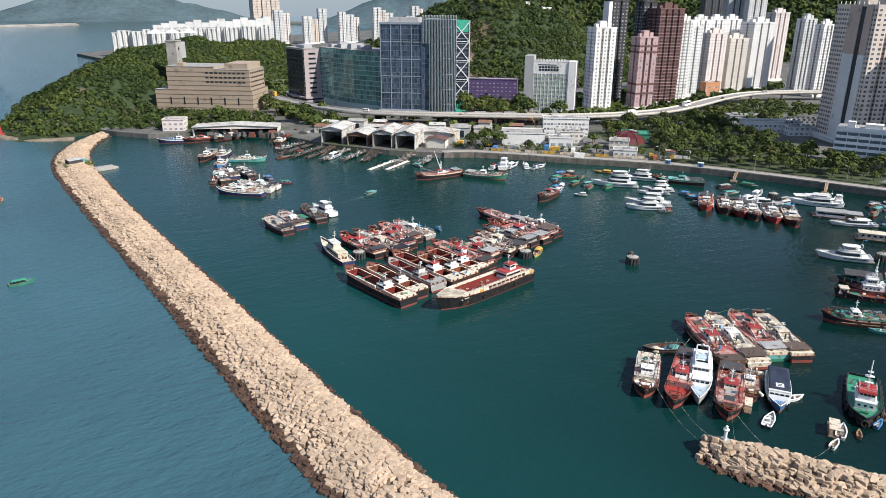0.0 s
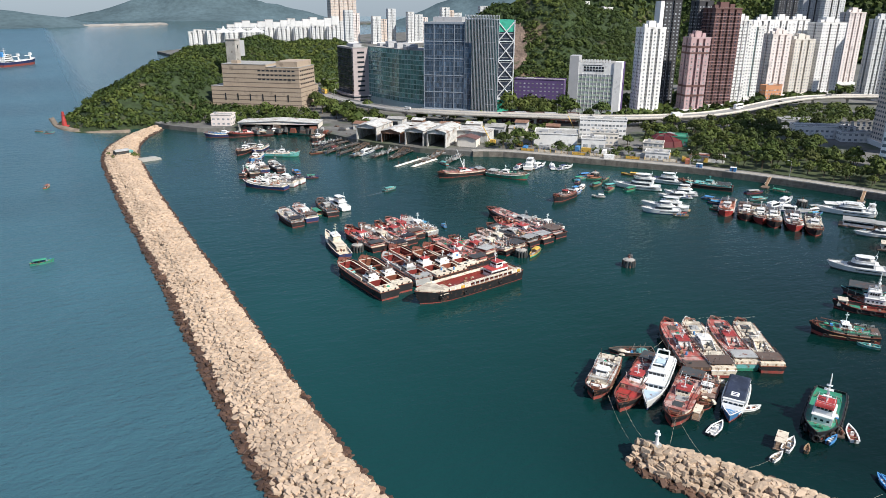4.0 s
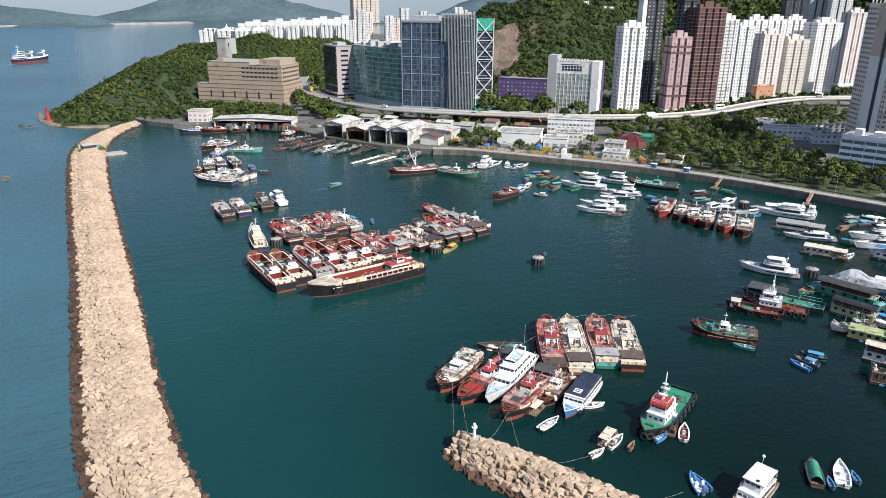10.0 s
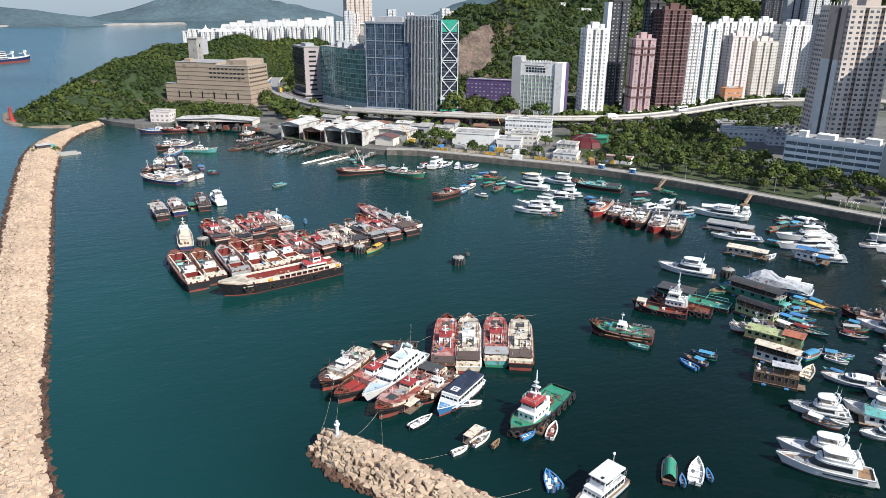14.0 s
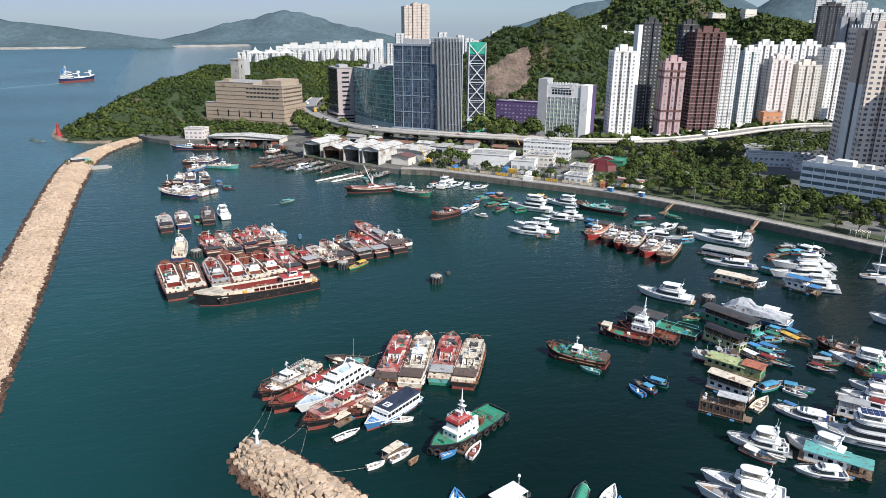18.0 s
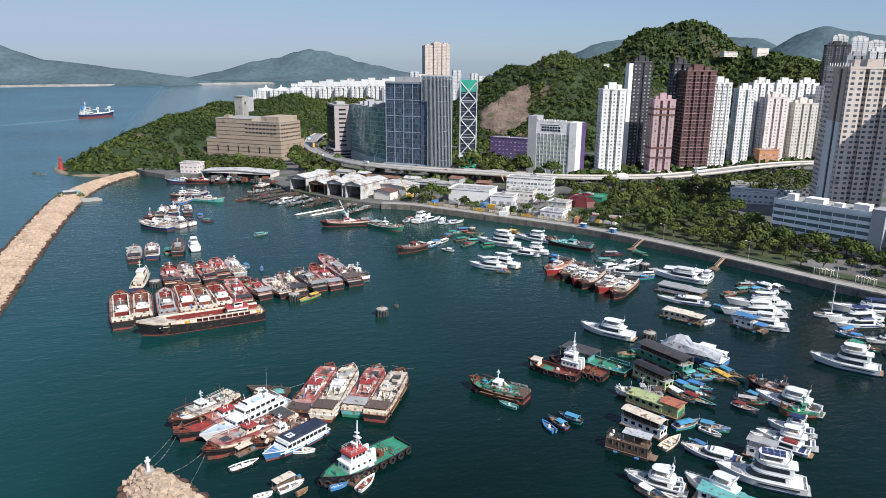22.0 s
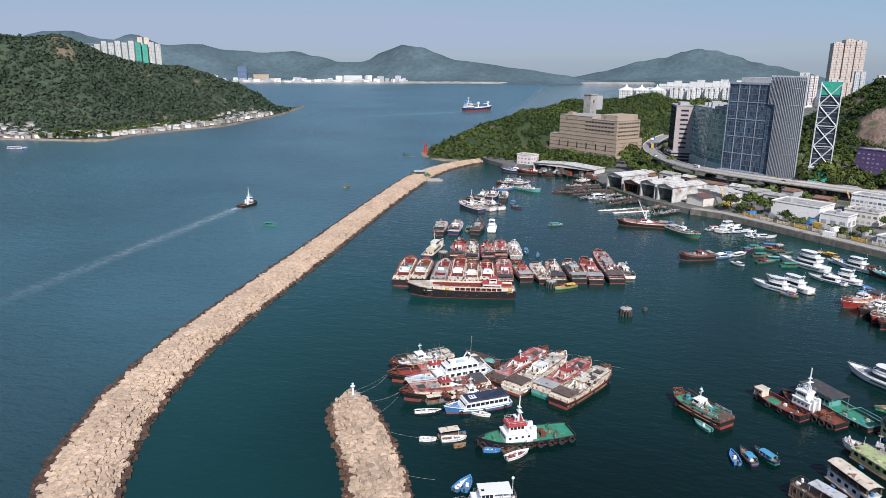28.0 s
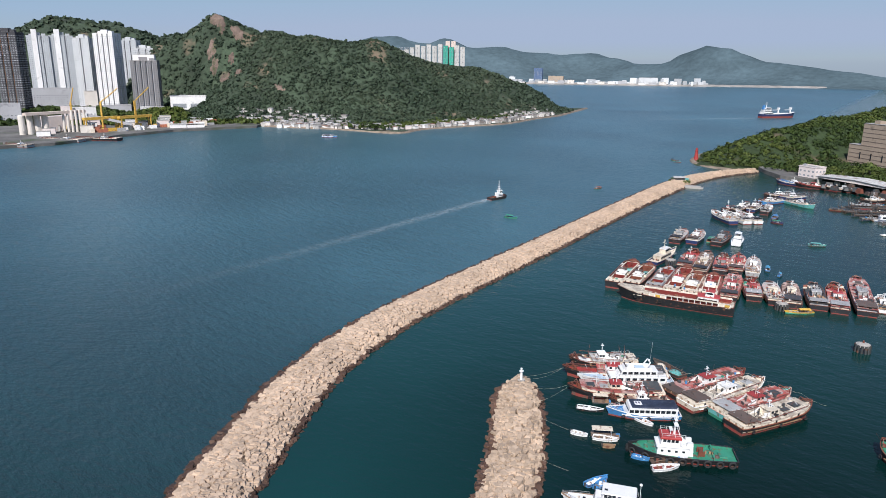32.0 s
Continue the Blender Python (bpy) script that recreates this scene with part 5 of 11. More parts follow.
def yacht(x, y, h, L, W, decks, style):
    r = random.Random(int(x * 17 + y * 5))
    word = {"white": "white", "navy": "white with navy canvas covers", "maroon": "white with maroon canvas", "wood": "white with varnished wood", "grey": "pale grey", "solar": "white three-deck with solar panels"}[style]
    t = thing("motor_yacht", f"{word} motor yacht with raked tinted windows, moored", "yacht", pose(x, y, 0, 0, 0, h), "moored yachts")
    m = GEL
    fb = 0.95 + 0.05 * L if decks > 1 else 0.7 + 0.03 * L
    fb = min(fb, 2.3)
    dz = hull(t, L, W, fb, 0.35 + 0.022 * L, 0.0, m, PAINT["wood"] if style == "wood" else m, boot=PAINT["navy"] if r.random() < 0.5 else PAINT["dark"], bulwark=0.35, rail=m, st=0.9, full=0.42, fine=2.0, rake=0.16)
    z = dz(0)
    part("hull_stripe", Geo().box(-0.42 * L, 0.02 * L, -W / 2 - 0.01, W / 2 + 0.01, fb * 0.62, fb * 0.62 + 0.28), GLASS if decks > 1 else PAINT["navy"], t)
    hh = 1.95 if L > 14 else 1.45
    w = W * 0.74
    tier(t, -0.33 * L, 0.2 * L, w, z, hh, 0.11 * L, m, "saloon")
    zt = z + hh + 0.14
    if decks >= 3:
        tier(t, -0.36 * L, 0.12 * L, w * 0.92, zt, hh, 0.07 * L, m, "upper_saloon")
        zt += hh + 0.14
    if decks >= 2:
        # flybridge coaming, seats and hard top on struts
        part("flybridge", Geo().loft([[(p, q, zt) for p, q in outline(-0.29 * L, 0.07 * L, w * 0.82)], [(p, q, zt + 0.75) for p, q in outline(-0.29 * L, 0.09 * L, w * 0.86)]], True), m, t)
        part("flybridge_seat", Geo().box(-0.2 * L, -0.02 * L, -w * 0.28, w * 0.28, zt + 0.75, zt + 0.85), PAINT["navy" if style == "navy" else "cream" if r.random() < 0.5 else "grey"], t)
        part("windscreen", Geo().box(0.03 * L, 0.04 * L, -w * 0.34, w * 0.34, zt + 0.7, zt + 1.1, -0.0, 0.0, 0.15), GLASS, t)
        g = Geo()
        for px in (-0.2 * L, -0.01 * L):
            for sg in (-1, 1):
                g.tube((px, sg * w * 0.34, zt + 0.6), (px - 0.2, sg * w * 0.3, zt + 2.0), 0.07, 5)
        part("top_struts", g, STEEL, t)
        part("hard_top", Geo().loft([[(p, q, zt + 2.0) for p, q in outline(-0.27 * L, 0.05 * L, w * 0.82, 0.35, 5, 0.0, 0.2)], [(p, q, zt + 2.12) for p, q in outline(-0.27 * L, 0.05 * L, w * 0.84, 0.35, 5, 0.0, 0.2)], [(p, q, zt + 2.2) for p, q in outline(-0.25 * L, 0.03 * L, w * 0.72, 0.35, 5, 0.0, 0.2)]], True), PAINT["navy"] if style == "navy" else m, t)
        if style == "solar":
            for i in range(2):
                for j in range(4):
                    u, v = -0.24 * L + j * 0.065 * L, -w * 0.3 + i * w * 0.31
                    part("solar_panel", Geo().box(u, u + 0.058 * L, v, v + w * 0.28, zt + 2.18, zt + 2.26), PAINT["navy"], t, "blue-black solar panel")
        part("radar_arch", Geo().path([(-0.25 * L, -w * 0.36, zt + 0.5), (-0.3 * L, -w * 0.34, zt + 2.5), (-0.3 * L, w * 0.34, zt + 2.5), (-0.25 * L, w * 0.36, zt + 0.5)], 0.12, 6), m, t)
        part("radar_dome", Geo().tube((-0.3 * L, 0.3, zt + 2.55), (-0.3 * L, 0.3, zt + 2.75), 0.32, 9).dome((-0.3 * L, 0.3, zt + 2.75), 0.32, 0.2), m, t)
        part("antenna", Geo().tube((-0.3 * L, -0.6, zt + 2.5), (-0.31 * L, -0.6, zt + 4.6), 0.04, 4), GEL, t)
    else:
        part("windscreen", Geo().box(0.0, 0.02 * L, -w * 0.36, w * 0.36, zt - 0.05, zt + 0.5, 0.0, 0.0, 0.1), GLASS, t)
        part("cockpit_cover", Geo().box(-0.3 * L, -0.05 * L, -w * 0.36, w * 0.36, zt, zt + 0.5, 0.3, 0.2, 0.3), PAINT[style if style in ("navy", "maroon") else "white"], t, "canvas cockpit cover")
    part("swim_platform", Geo().box(-0.5 * L - 0.9, -0.5 * L + 0.1, -W * 0.36, W * 0.36, 0.25, 0.4), PAINT["grey"] if r.random() < 0.7 else PAINT["wood"], t)
    part("foredeck_pad", Geo().box(0.2 * L, 0.33 * L, -W * 0.2, W * 0.2, dz(0.27 * L), dz(0.27 * L) + 0.22, 0.1, 0.4, 0.1), m if r.random() < 0.5 else PAINT["grey"], t)
    bw = lambda s: beam(s, W, 0.9, 0.42, 2.0) - 0.15
    rs = (0.55, 0.7, 0.82, 0.93, 0.985)
    railing(t, [(L * (s - 0.5), bw(s), dz(L * (s - 0.5)) + 0.35) for s in rs] + [(L * (s - 0.5), -bw(s), dz(L * (s - 0.5)) + 0.35) for s in reversed(rs)], 0.6, STEEL, 2.2, "bow_rail")
    for i in range(3 if y < 45 else 0):
        part("fender", Geo().tube((-0.25 * L + i * 0.16 * L, -W / 2 - 0.14, 0.35), (-0.25 * L + i * 0.16 * L, -W / 2 - 0.14, 1.0), 0.14, 6), PAINT["navy"], t)
    return t


def cruiser(x, y, h, L, W):
    """An older white cruiser: stacked cabins with upright windows, a pale blue foredeck and a tall whip aerial."""
    t = thing("motor_cruiser", "white three-deck motor cruiser with pale blue foredeck, moored", "yacht", pose(x, y, 0, 0, 0, h), "moored yachts")
    dz = hull(t, L, W, 2.0, 1.2, 0.0, GEL, PALE_BLUE, boot=PAINT["navy"], bulwark=0.5, rail=GEL, st=0.9, full=0.5, fine=2.0, rake=0.14)
    z = dz(0)
    part("foredeck", plan_loft(L, W, 0.72, 0.95, 0.8, lambda u: dz(u), lambda u: dz(u) + 0.35, (0.9, 0.5, 2.0), 6), PALE_BLUE, t, "pale blue foredeck")
    z1 = house(t, -0.42 * L, 0.2 * L, W * 0.84, z, 1.7, GEL, GEL, 8, 4, 0.25, 1.1, 0.8, "saloon", "boat_deck", ww=1.3)
    z2 = house(t, -0.32 * L, 0.08 * L, W * 0.7, z1, 1.55, GEL, GEL, 6, 4, 0.25, 0.9, 0.8, "bridge", "bridge_roof", ww=1.2)
    part("flybridge", Geo().box(-0.26 * L, 0.02 * L, -W * 0.28, -W * 0.25, z2, z2 + 0.85).box(-0.26 * L, 0.02 * L, W * 0.25, W * 0.28, z2, z2 + 0.85).box(0.0, 0.03 * L, -W * 0.28, W * 0.28, z2, z2 + 0.95, 0.0, 0.4), GEL, t)
    part("flybridge_seat", Geo().box(-0.2 * L, -0.1 * L, -W * 0.2, W * 0.2, z2, z2 + 0.5, 0.1, 0.1, 0.1), PALE_BLUE, t)
    part("console", Geo().box(-0.04 * L, -0.005 * L, -W * 0.14, W * 0.14, z2, z2 + 1.1, 0, 0.3, 0.1), GEL, t)
    part("windscreen", Geo().box(0.0, 0.012 * L, -W * 0.24, W * 0.24, z2 + 0.9, z2 + 1.35, 0.1, 0.0, 0.1), GLASS, t)
    part("radar_arch", Geo().path([(-0.2 * L, -W * 0.27, z2 + 0.6), (-0.24 * L, -W * 0.24, z2 + 2.4), (-0.24 * L, W * 0.24, z2 + 2.4), (-0.2 * L, W * 0.27, z2 + 0.6)], 0.2, 7), GEL, t)
    part("radar_dome", Geo().tube((-0.24 * L, 0, z2 + 2.5), (-0.24 * L, 0, z2 + 2.7), 0.35, 9).dome((-0.24 * L, 0, z2 + 2.7), 0.35, 0.25), GEL, t)
    part("aerial", Geo().tube((-0.24 * L, 1.0, z2 + 2.4), (-0.25 * L, 1.0, z2 + 8.5), 0.05, 4), STEEL, t)
    part("tender", Geo().loft([[(u * L, sg * k, z1 + zz) for sg, k, zz in ((-1, 0.75, 0.6), (-1, 0.45, 0.15), (1, 0.45, 0.15), (1, 0.75, 0.6))] for u in (-0.4, -0.37, -0.345)], True), PAINT["grey"], t, "stowed grey tender")
    railing(t, [(-0.41 * L, -W * 0.4, z1), (-0.33 * L, -W * 0.4, z1), (0.08 * L, -W * 0.4, z1)], 0.9, STEEL, 1.5)
    railing(t, [(-0.41 * L, W * 0.4, z1), (-0.33 * L, W * 0.4, z1), (0.08 * L, W * 0.4, z1)], 0.9, STEEL, 1.5, "port_railing")
    bw = lambda q: beam(q, W, 0.9, 0.5, 2.0) - 0.15
    rs = (0.6, 0.72, 0.84, 0.94, 0.985)
    railing(t, [(L * (q - 0.5), bw(q), dz(L * (q - 0.5)) + 0.5) for q in rs] + [(L * (q - 0.5), -bw(q), dz(L * (q - 0.5)) + 0.5) for q in reversed(rs)], 0.7, STEEL, 2.0, "bow_rail")
    for i in range(5):
        part("porthole", Geo().box((-0.3 + 0.12 * i) * L, (-0.27 + 0.12 * i) * L, -W / 2 - 0.02, W / 2 + 0.02, 1.0, 1.35), GLASS, t)
    return t


def launch(x, y, h, L, W):
    """A white cabin launch with a broad flat roof over an open after deck."""
    t = thing("cabin_launch", "white cabin launch with a broad flat roof and radar dome", "yacht", pose(x, y, 0, 0, 0, h), "moored yachts")
    dz = hull(t, L, W, 1.7, 0.9, 0.0, GEL, GEL, boot=PAINT["navy"], bulwark=0.45, rail=PAINT["wood"], st=0.92, full=0.5, fine=2.0, rake=0.14)
    z = dz(0)
    part("trunk_cabin", plan_loft(L, W, 0.6, 0.92, 0.72, lambda u: dz(u), lambda u: dz(u) + 0.75, (0.92, 0.5, 2.0), 6), GEL, t)
    for i in range(3):
        part("foredeck_hatch", Geo().box((0.2 + 0.07 * i) * L, (0.235 + 0.07 * i) * L, -0.35, 0.35, dz(0.25 * L) + 0.72, dz(0.25 * L) + 0.85), PAINT["cream"] if i else GLASS, t)
    z1 = house(t, -0.4 * L, 0.14 * L, W * 0.82, z, 2.1, GEL, GEL, 7, 4, 0.15, 1.0, 0.8, "saloon", "upper_deck", ww=1.2)
    z2 = house(t, -0.18 * L, 0.02 * L, W * 0.66, z1, 1.7, GEL, GEL, 3, 3, 0.1, 0.7, 0.75, "wheelhouse", "wheelhouse_roof", ww=1.1)
    part("flat_roof", Geo().box(-0.40 * L, 0.01 * L, -W * 0.42, W * 0.42, z2 + 0.02, z2 + 0.16, 0.1, 0.1, 0.1), GEL, t)
    part("skylight", Geo().box(-0.06 * L, -0.02 * L, 0.3, 0.9, z2 + 0.16, z2 + 0.24), GLASS, t)
    for u in (-0.4, -0.27):
        for sg in (-1, 1):
            part("roof_post", Geo().tube((u * L, sg * W * 0.38, z1), (u * L, sg * W * 0.38, z2), 0.06, 5), STEEL, t)
    part("radar_dome", Geo().tube((-0.44 * L, -1.2, z1), (-0.44 * L, -1.2, z2 + 1.3), 0.06, 5).tube((-0.44 * L, -1.2, z2 + 1.3), (-0.44 * L, -1.2, z2 + 1.5), 0.32, 9).dome((-0.44 * L, -1.2, z2 + 1.5), 0.32, 0.25), GEL, t)
    railing(t, [(-0.45 * L, W * 0.36, z1), (-0.45 * L, -W * 0.36, z1)], 1.0, STEEL, 1.2)
    for sg, nm in ((-1, "side_rail"), (1, "port_rail")):
        railing(t, [(-0.42 * L, sg * W * 0.4, z1), (0.05 * L, sg * W * 0.4, z1)], 0.9, STEEL, 1.6, nm)
    bw = lambda q: beam(q, W, 0.92, 0.5, 2.0) - 0.15
    rs = (0.66, 0.78, 0.88, 0.95, 0.985)
    railing(t, [(L * (q - 0.5), bw(q), dz(L * (q - 0.5)) + 0.45) for q in rs] + [(L * (q - 0.5), -bw(q), dz(L * (q - 0.5)) + 0.45) for q in reversed(rs)], 0.7, STEEL, 1.8, "bow_rail")
    part("swim_platform", Geo().box(-0.5 * L - 0.9, -0.5 * L + 0.1, -W * 0.4, W * 0.4, 0.3, 0.42), PAINT["wood"], t)
    return t


def arched(x0, x1, w, z, rise, n=6, thick=0.06):
    """A barrel-vaulted canopy along x."""
    arc = [(-w / 2 + w * i / n, z + rise * math.sin(math.pi * i / n)) for i in range(n + 1)]
    loop = arc + [(py, pz - thick) for py, pz in reversed(arc)]
    return Geo().loft([[(x0, py, pz) for py, pz in loop], [(x1, py, pz) for py, pz in loop]], True)


CANOPY = {"white": "white", "teal": "teal", "dark": "dark"}


def sampan(x, y, h, L, W, col):
    """A small motor sampan with a curved canopy on posts."""
    r = random.Random(int(x * 7 + y * 11))
    t = thing("sampan", f"small wooden motor sampan with a {COLOUR[col]} canopy and clutter", "small boat", pose(x, y, 0, 0, 0, h), "moored sampans")
    hp = {"white": "white", "yellow": "yellow", "orange": "orange", "teal": "teal", "blue": "blue"}.get(col, r.choice(("green", "wood", "teal", "navy")))
    dz = hull(t, L, W, 0.75, 0.55, 0.1, PAINT[hp], PAINT["wood"], bulwark=0.3, boot=PAINT[r.choice(("green", "dark", "maroon"))], rail=PAINT[r.choice(("wood", "teal", "dark", "grey"))], st=0.75, full=0.5, N=8)
    z = dz(0)
    a, b = -0.38 * L, (0.18 if r.random() < 0.5 else 0.0) * L
    w = W * 0.8
    cm = TARP_BLUE if col in ("blue", "navy") and r.random() < 0.6 else PAINT[col]
    part("canopy", arched(a, b, w, z + 1.2, 0.28), cm, t, f"{COLOUR[col]} curved canopy")
    g = Geo()
    for px in (a + 0.1, (a + b) / 2, b - 0.1):
        for sg in (-1, 1):
            g.tube((px, sg * w * 0.48, z), (px, sg * w * 0.48, z + 1.21), 0.05, 5)
    part("canopy_frame", g, STEEL, t)
    if y < 130:
      part("engine_box", Geo().box(-0.3 * L, -0.14 * L, -0.4, 0.4, z, z + 0.6, 0.05, 0.05, 0.05), PAINT[r.choice(("grey", "white", "teal"))], t)
    if y < 70:
        part("thwart", Geo().box(0.22 * L, 0.26 * L, -w * 0.4, w * 0.4, z + 0.2, z + 0.3), PAINT["wood"], t)
        part("foredeck", Geo().box(0.28 * L, 0.4 * L, -W * 0.18, W * 0.18, dz(0.34 * L), dz(0.34 * L) + 0.18, 0.05, 0.3, 0.1), PAINT["wood"], t)
    if y < 110:
        tyres(t, [(0.1 * L, W / 2 + 0.05, 0.5, 0)], 0.32)
        clutter(t, -0.1 * L, 0.34 * L, w * 0.6, z, 1, int(x * 5 + y))
    g = Geo()
    for _ in range(8):
        u, v, c = r.uniform(-0.4, 0.36) * L, r.uniform(-0.25, 0.25) * W, r.uniform(0.15, 0.5)
        g.obox((u, v, z), (0.8, 0.6, 0), (-0.6, 0.8, 0), (0, 0, 1), c * 1.6, c, r.uniform(0.2, 0.8))
    tagged(part("boat_gear", g, PAINT[r.choice(("dark", "white", "blue", "grey", "wood"))], t, "jumbled boat gear"), kind="stuff")
    if y < 200:
      part("bow_cover", Geo().dome((0.3 * L, 0, z), W * 0.28, 0.4, 7), PAINT[r.choice(("navy", "dark", "teal", "white", "grey"))], t, "bundled tarpaulin")
    if r.random() < 0.5:
        part("flag_pole", Geo().tube((-0.42 * L, 0, z), (-0.44 * L, 0, z + 2.6), 0.04, 4), STEEL, t)
    return t


def skiff(x, y, h, L, W, hp, inside):
    t = thing("dinghy", f"small open {COLOUR[hp]} dinghy with {COLOUR[inside]} inside, tied up", "dinghy", pose(x, y, 0, 0, 0, h), "tied-up dinghies")
    dz = hull(t, L, W, 0.6, 0.3, 0.0, PAINT[hp] if hp != "white" else GEL, PAINT[inside], boot=PAINT[hp], bulwark=0.4, rail=PAINT["white" if hp == "black" else hp], st=0.85, full=0.45, N=8)
    z = dz(0)
    for k in (-0.25, 0.0, 0.22):
        part("thwart", Geo().box(k * L - 0.15, k * L + 0.15, -W * 0.4, W * 0.4, z + 0.2, z + 0.27), PAINT["wood" if inside != "white" else "white"], t)
    part("outboard", Geo().box(-0.5 * L - 0.35, -0.5 * L + 0.05, -0.18, 0.18, z + 0.2, z + 0.85, 0.05, 0.05, 0.03).box(-0.5 * L - 0.25, -0.5 * L - 0.08, -0.07, 0.07, -0.3, z + 0.2), PAINT["dark"], t)
    if L > 5:
        part("console", Geo().box(-0.1 * L, 0.0, -0.35, 0.35, z, z + 0.8, 0, 0.15, 0.04), PAINT["white"], t)
    return t


def tug_boat(x, y, h, L, W, main):
    lab = "black-hulled harbour tug with green decks, white house and red top band" if main else "black-hulled harbour tug with a white wheelhouse and tall mast"
    t = thing("tug_boat", lab, "tug", pose(x, y, 0, 0, 0, h))
    green = PAINT["green"] if main else PAINT["rust"]
    dz = hull(t, L, W, 1.5, 1.1, 0.0, PAINT["black"], green, bulwark=0.55, rail=PAINT["black"], st=0.86, full=0.6, fine=2.2, rake=0.04)
    z = dz(0)
    part("inner_bulwark", Geo().loft([[(L * (s - 0.5), sg * (beam(s, W, 0.86, 0.6, 2.2) - 0.2), dz(L * (s - 0.5)) + k) for k in (0.02, 0.55)] for sg, ss in ((1, [i / 10 for i in range(10)]),) for s in ss], False, False)
         .loft([[(L * (s - 0.5), -(beam(s, W, 0.86, 0.6, 2.2) - 0.2), dz(L * (s - 0.5)) + k) for k in (0.02, 0.55)] for s in [i / 10 for i in range(10)]], False, False), green, t)
    w = W * 0.56
    zt = house(t, -0.05 * L, 0.24 * L, w, z, 2.3, GEL, GEL, 4, 3, 0.35, 0.2, 0.5, "deckhouse", "bridge_deck", ww=0.6)
    zt2 = house(t, 0.03 * L, 0.21 * L, w * 0.86, zt, 2.1, GEL, PAINT["red" if main else "white"], 4, 4, 0.3, 0.35, 0.85, "wheelhouse", "wheelhouse_roof", ww=0.9)
    part("roof_band", Geo().box(0.02 * L, 0.215 * L, -w * 0.46, w * 0.46, zt2 - 0.55, zt2 - 0.18, 0, 0.12, 0.02), PAINT["red" if main else "white"], t, "red painted band")
    railing(t, [(0.02 * L, -w * 0.42, zt2), (0.2 * L, -w * 0.42, zt2), (0.2 * L, w * 0.42, zt2), (0.02 * L, w * 0.42, zt2)], 0.9, GEL, 1.2)
    railing(t, [(-0.05 * L, -w * 0.5, zt), (0.02 * L, -w * 0.5, zt)], 0.9, GEL, 1.0)
    part("tripod_mast", Geo().tube((0.08 * L, 0, zt2), (0.07 * L, 0, zt2 + 6.8), 0.28, 7, 0.12).tube((0.03 * L, 0.5, zt2), (0.07 * L, 0, zt2 + 2.6), 0.1, 5).tube((0.03 * L, -0.5, zt2), (0.07 * L, 0, zt2 + 2.6), 0.1, 5)
         .box(0.05 * L, 0.09 * L, -1.0, 1.0, zt2 + 2.5, zt2 + 2.65).box(0.06 * L, 0.09 * L, -0.6, 0.6, zt2 + 3.7, zt2 + 3.82), GEL, t, "white signal mast")
    part("radar", Geo().box(0.1 * L, 0.13 * L, -0.9, 0.9, zt2 + 1.3, zt2 + 1.5).tube((0.115 * L, 0, zt2), (0.115 * L, 0, zt2 + 1.3), 0.12, 6), GEL, t)
    for sg in (-1, 1):
        part("funnel", Geo().box(-0.10 * L, -0.03 * L, sg * w * 0.28 - 0.45, sg * w * 0.28 + 0.45, z, z + 3.4, 0.2, 0.2, 0.08), GEL, t)
        part("liferaft", Geo().tube((-0.02 * L, sg * w * 0.42, zt + 0.35), (0.02 * L, sg * w * 0.42, zt + 0.35), 0.32, 8), GEL, t)
    part("winch", Geo().tube((-0.18 * L, -0.9, z + 0.7), (-0.18 * L, 0.9, z + 0.7), 0.55, 10).box(-0.21 * L, -0.15 * L, -1.2, -0.9, z, z + 1.2).box(-0.21 * L, -0.15 * L, 0.9, 1.2, z, z + 1.2), PAINT["rust"], t)
    part("towing_arch", Geo().path([(-0.28 * L, -W * 0.38, z), (-0.28 * L, -W * 0.3, z + 1.4), (-0.28 * L, W * 0.3, z + 1.4), (-0.28 * L, W * 0.38, z)], 0.12, 6), green, t)
    part("bow_winch", Geo().tube((0.33 * L, -0.7, dz(0.33 * L) + 0.5), (0.33 * L, 0.7, dz(0.33 * L) + 0.5), 0.45, 8).box(0.31 * L, 0.35 * L, -1, 1, dz(0.33 * L), dz(0.33 * L) + 0.15), PAINT["green" if main else "rust"], t)
    part("aft_hatch", Geo().box(-0.42 * L, -0.34 * L, -1.1, 1.1, z, z + 0.3, 0.1, 0.1, 0.1), green, t)
    pl = []
    for i in range(9):
        s = 0.06 + 0.9 * i / 8
        ww = beam(s, W, 0.86, 0.6, 2.2)
        dx = (beam(min(1, s + 0.02), W, 0.86, 0.6, 2.2) - ww) / (0.02 * L)
        pl += [(L * (s - 0.5), ww + 0.2, 0.75 + 0.5 * max(0, s - 0.6), math.atan(dx)), (L * (s - 0.5), -ww - 0.2, 0.75 + 0.5 * max(0, s - 0.6), -math.atan(dx))]
    tyres(t, pl + [(0.5 * L + 0.1, 0, 1.2, math.pi / 2)], 0.72)
    clutter(t, -0.33 * L, -0.22 * L, W * 0.5, z, 4, 9)
    return t


def tug(x, y, h, L, W):
    return tug_boat(x, y, h, L, W, True)


def tugb(x, y, h, L, W):
    return tug_boat(x, y, h, L, W, False)


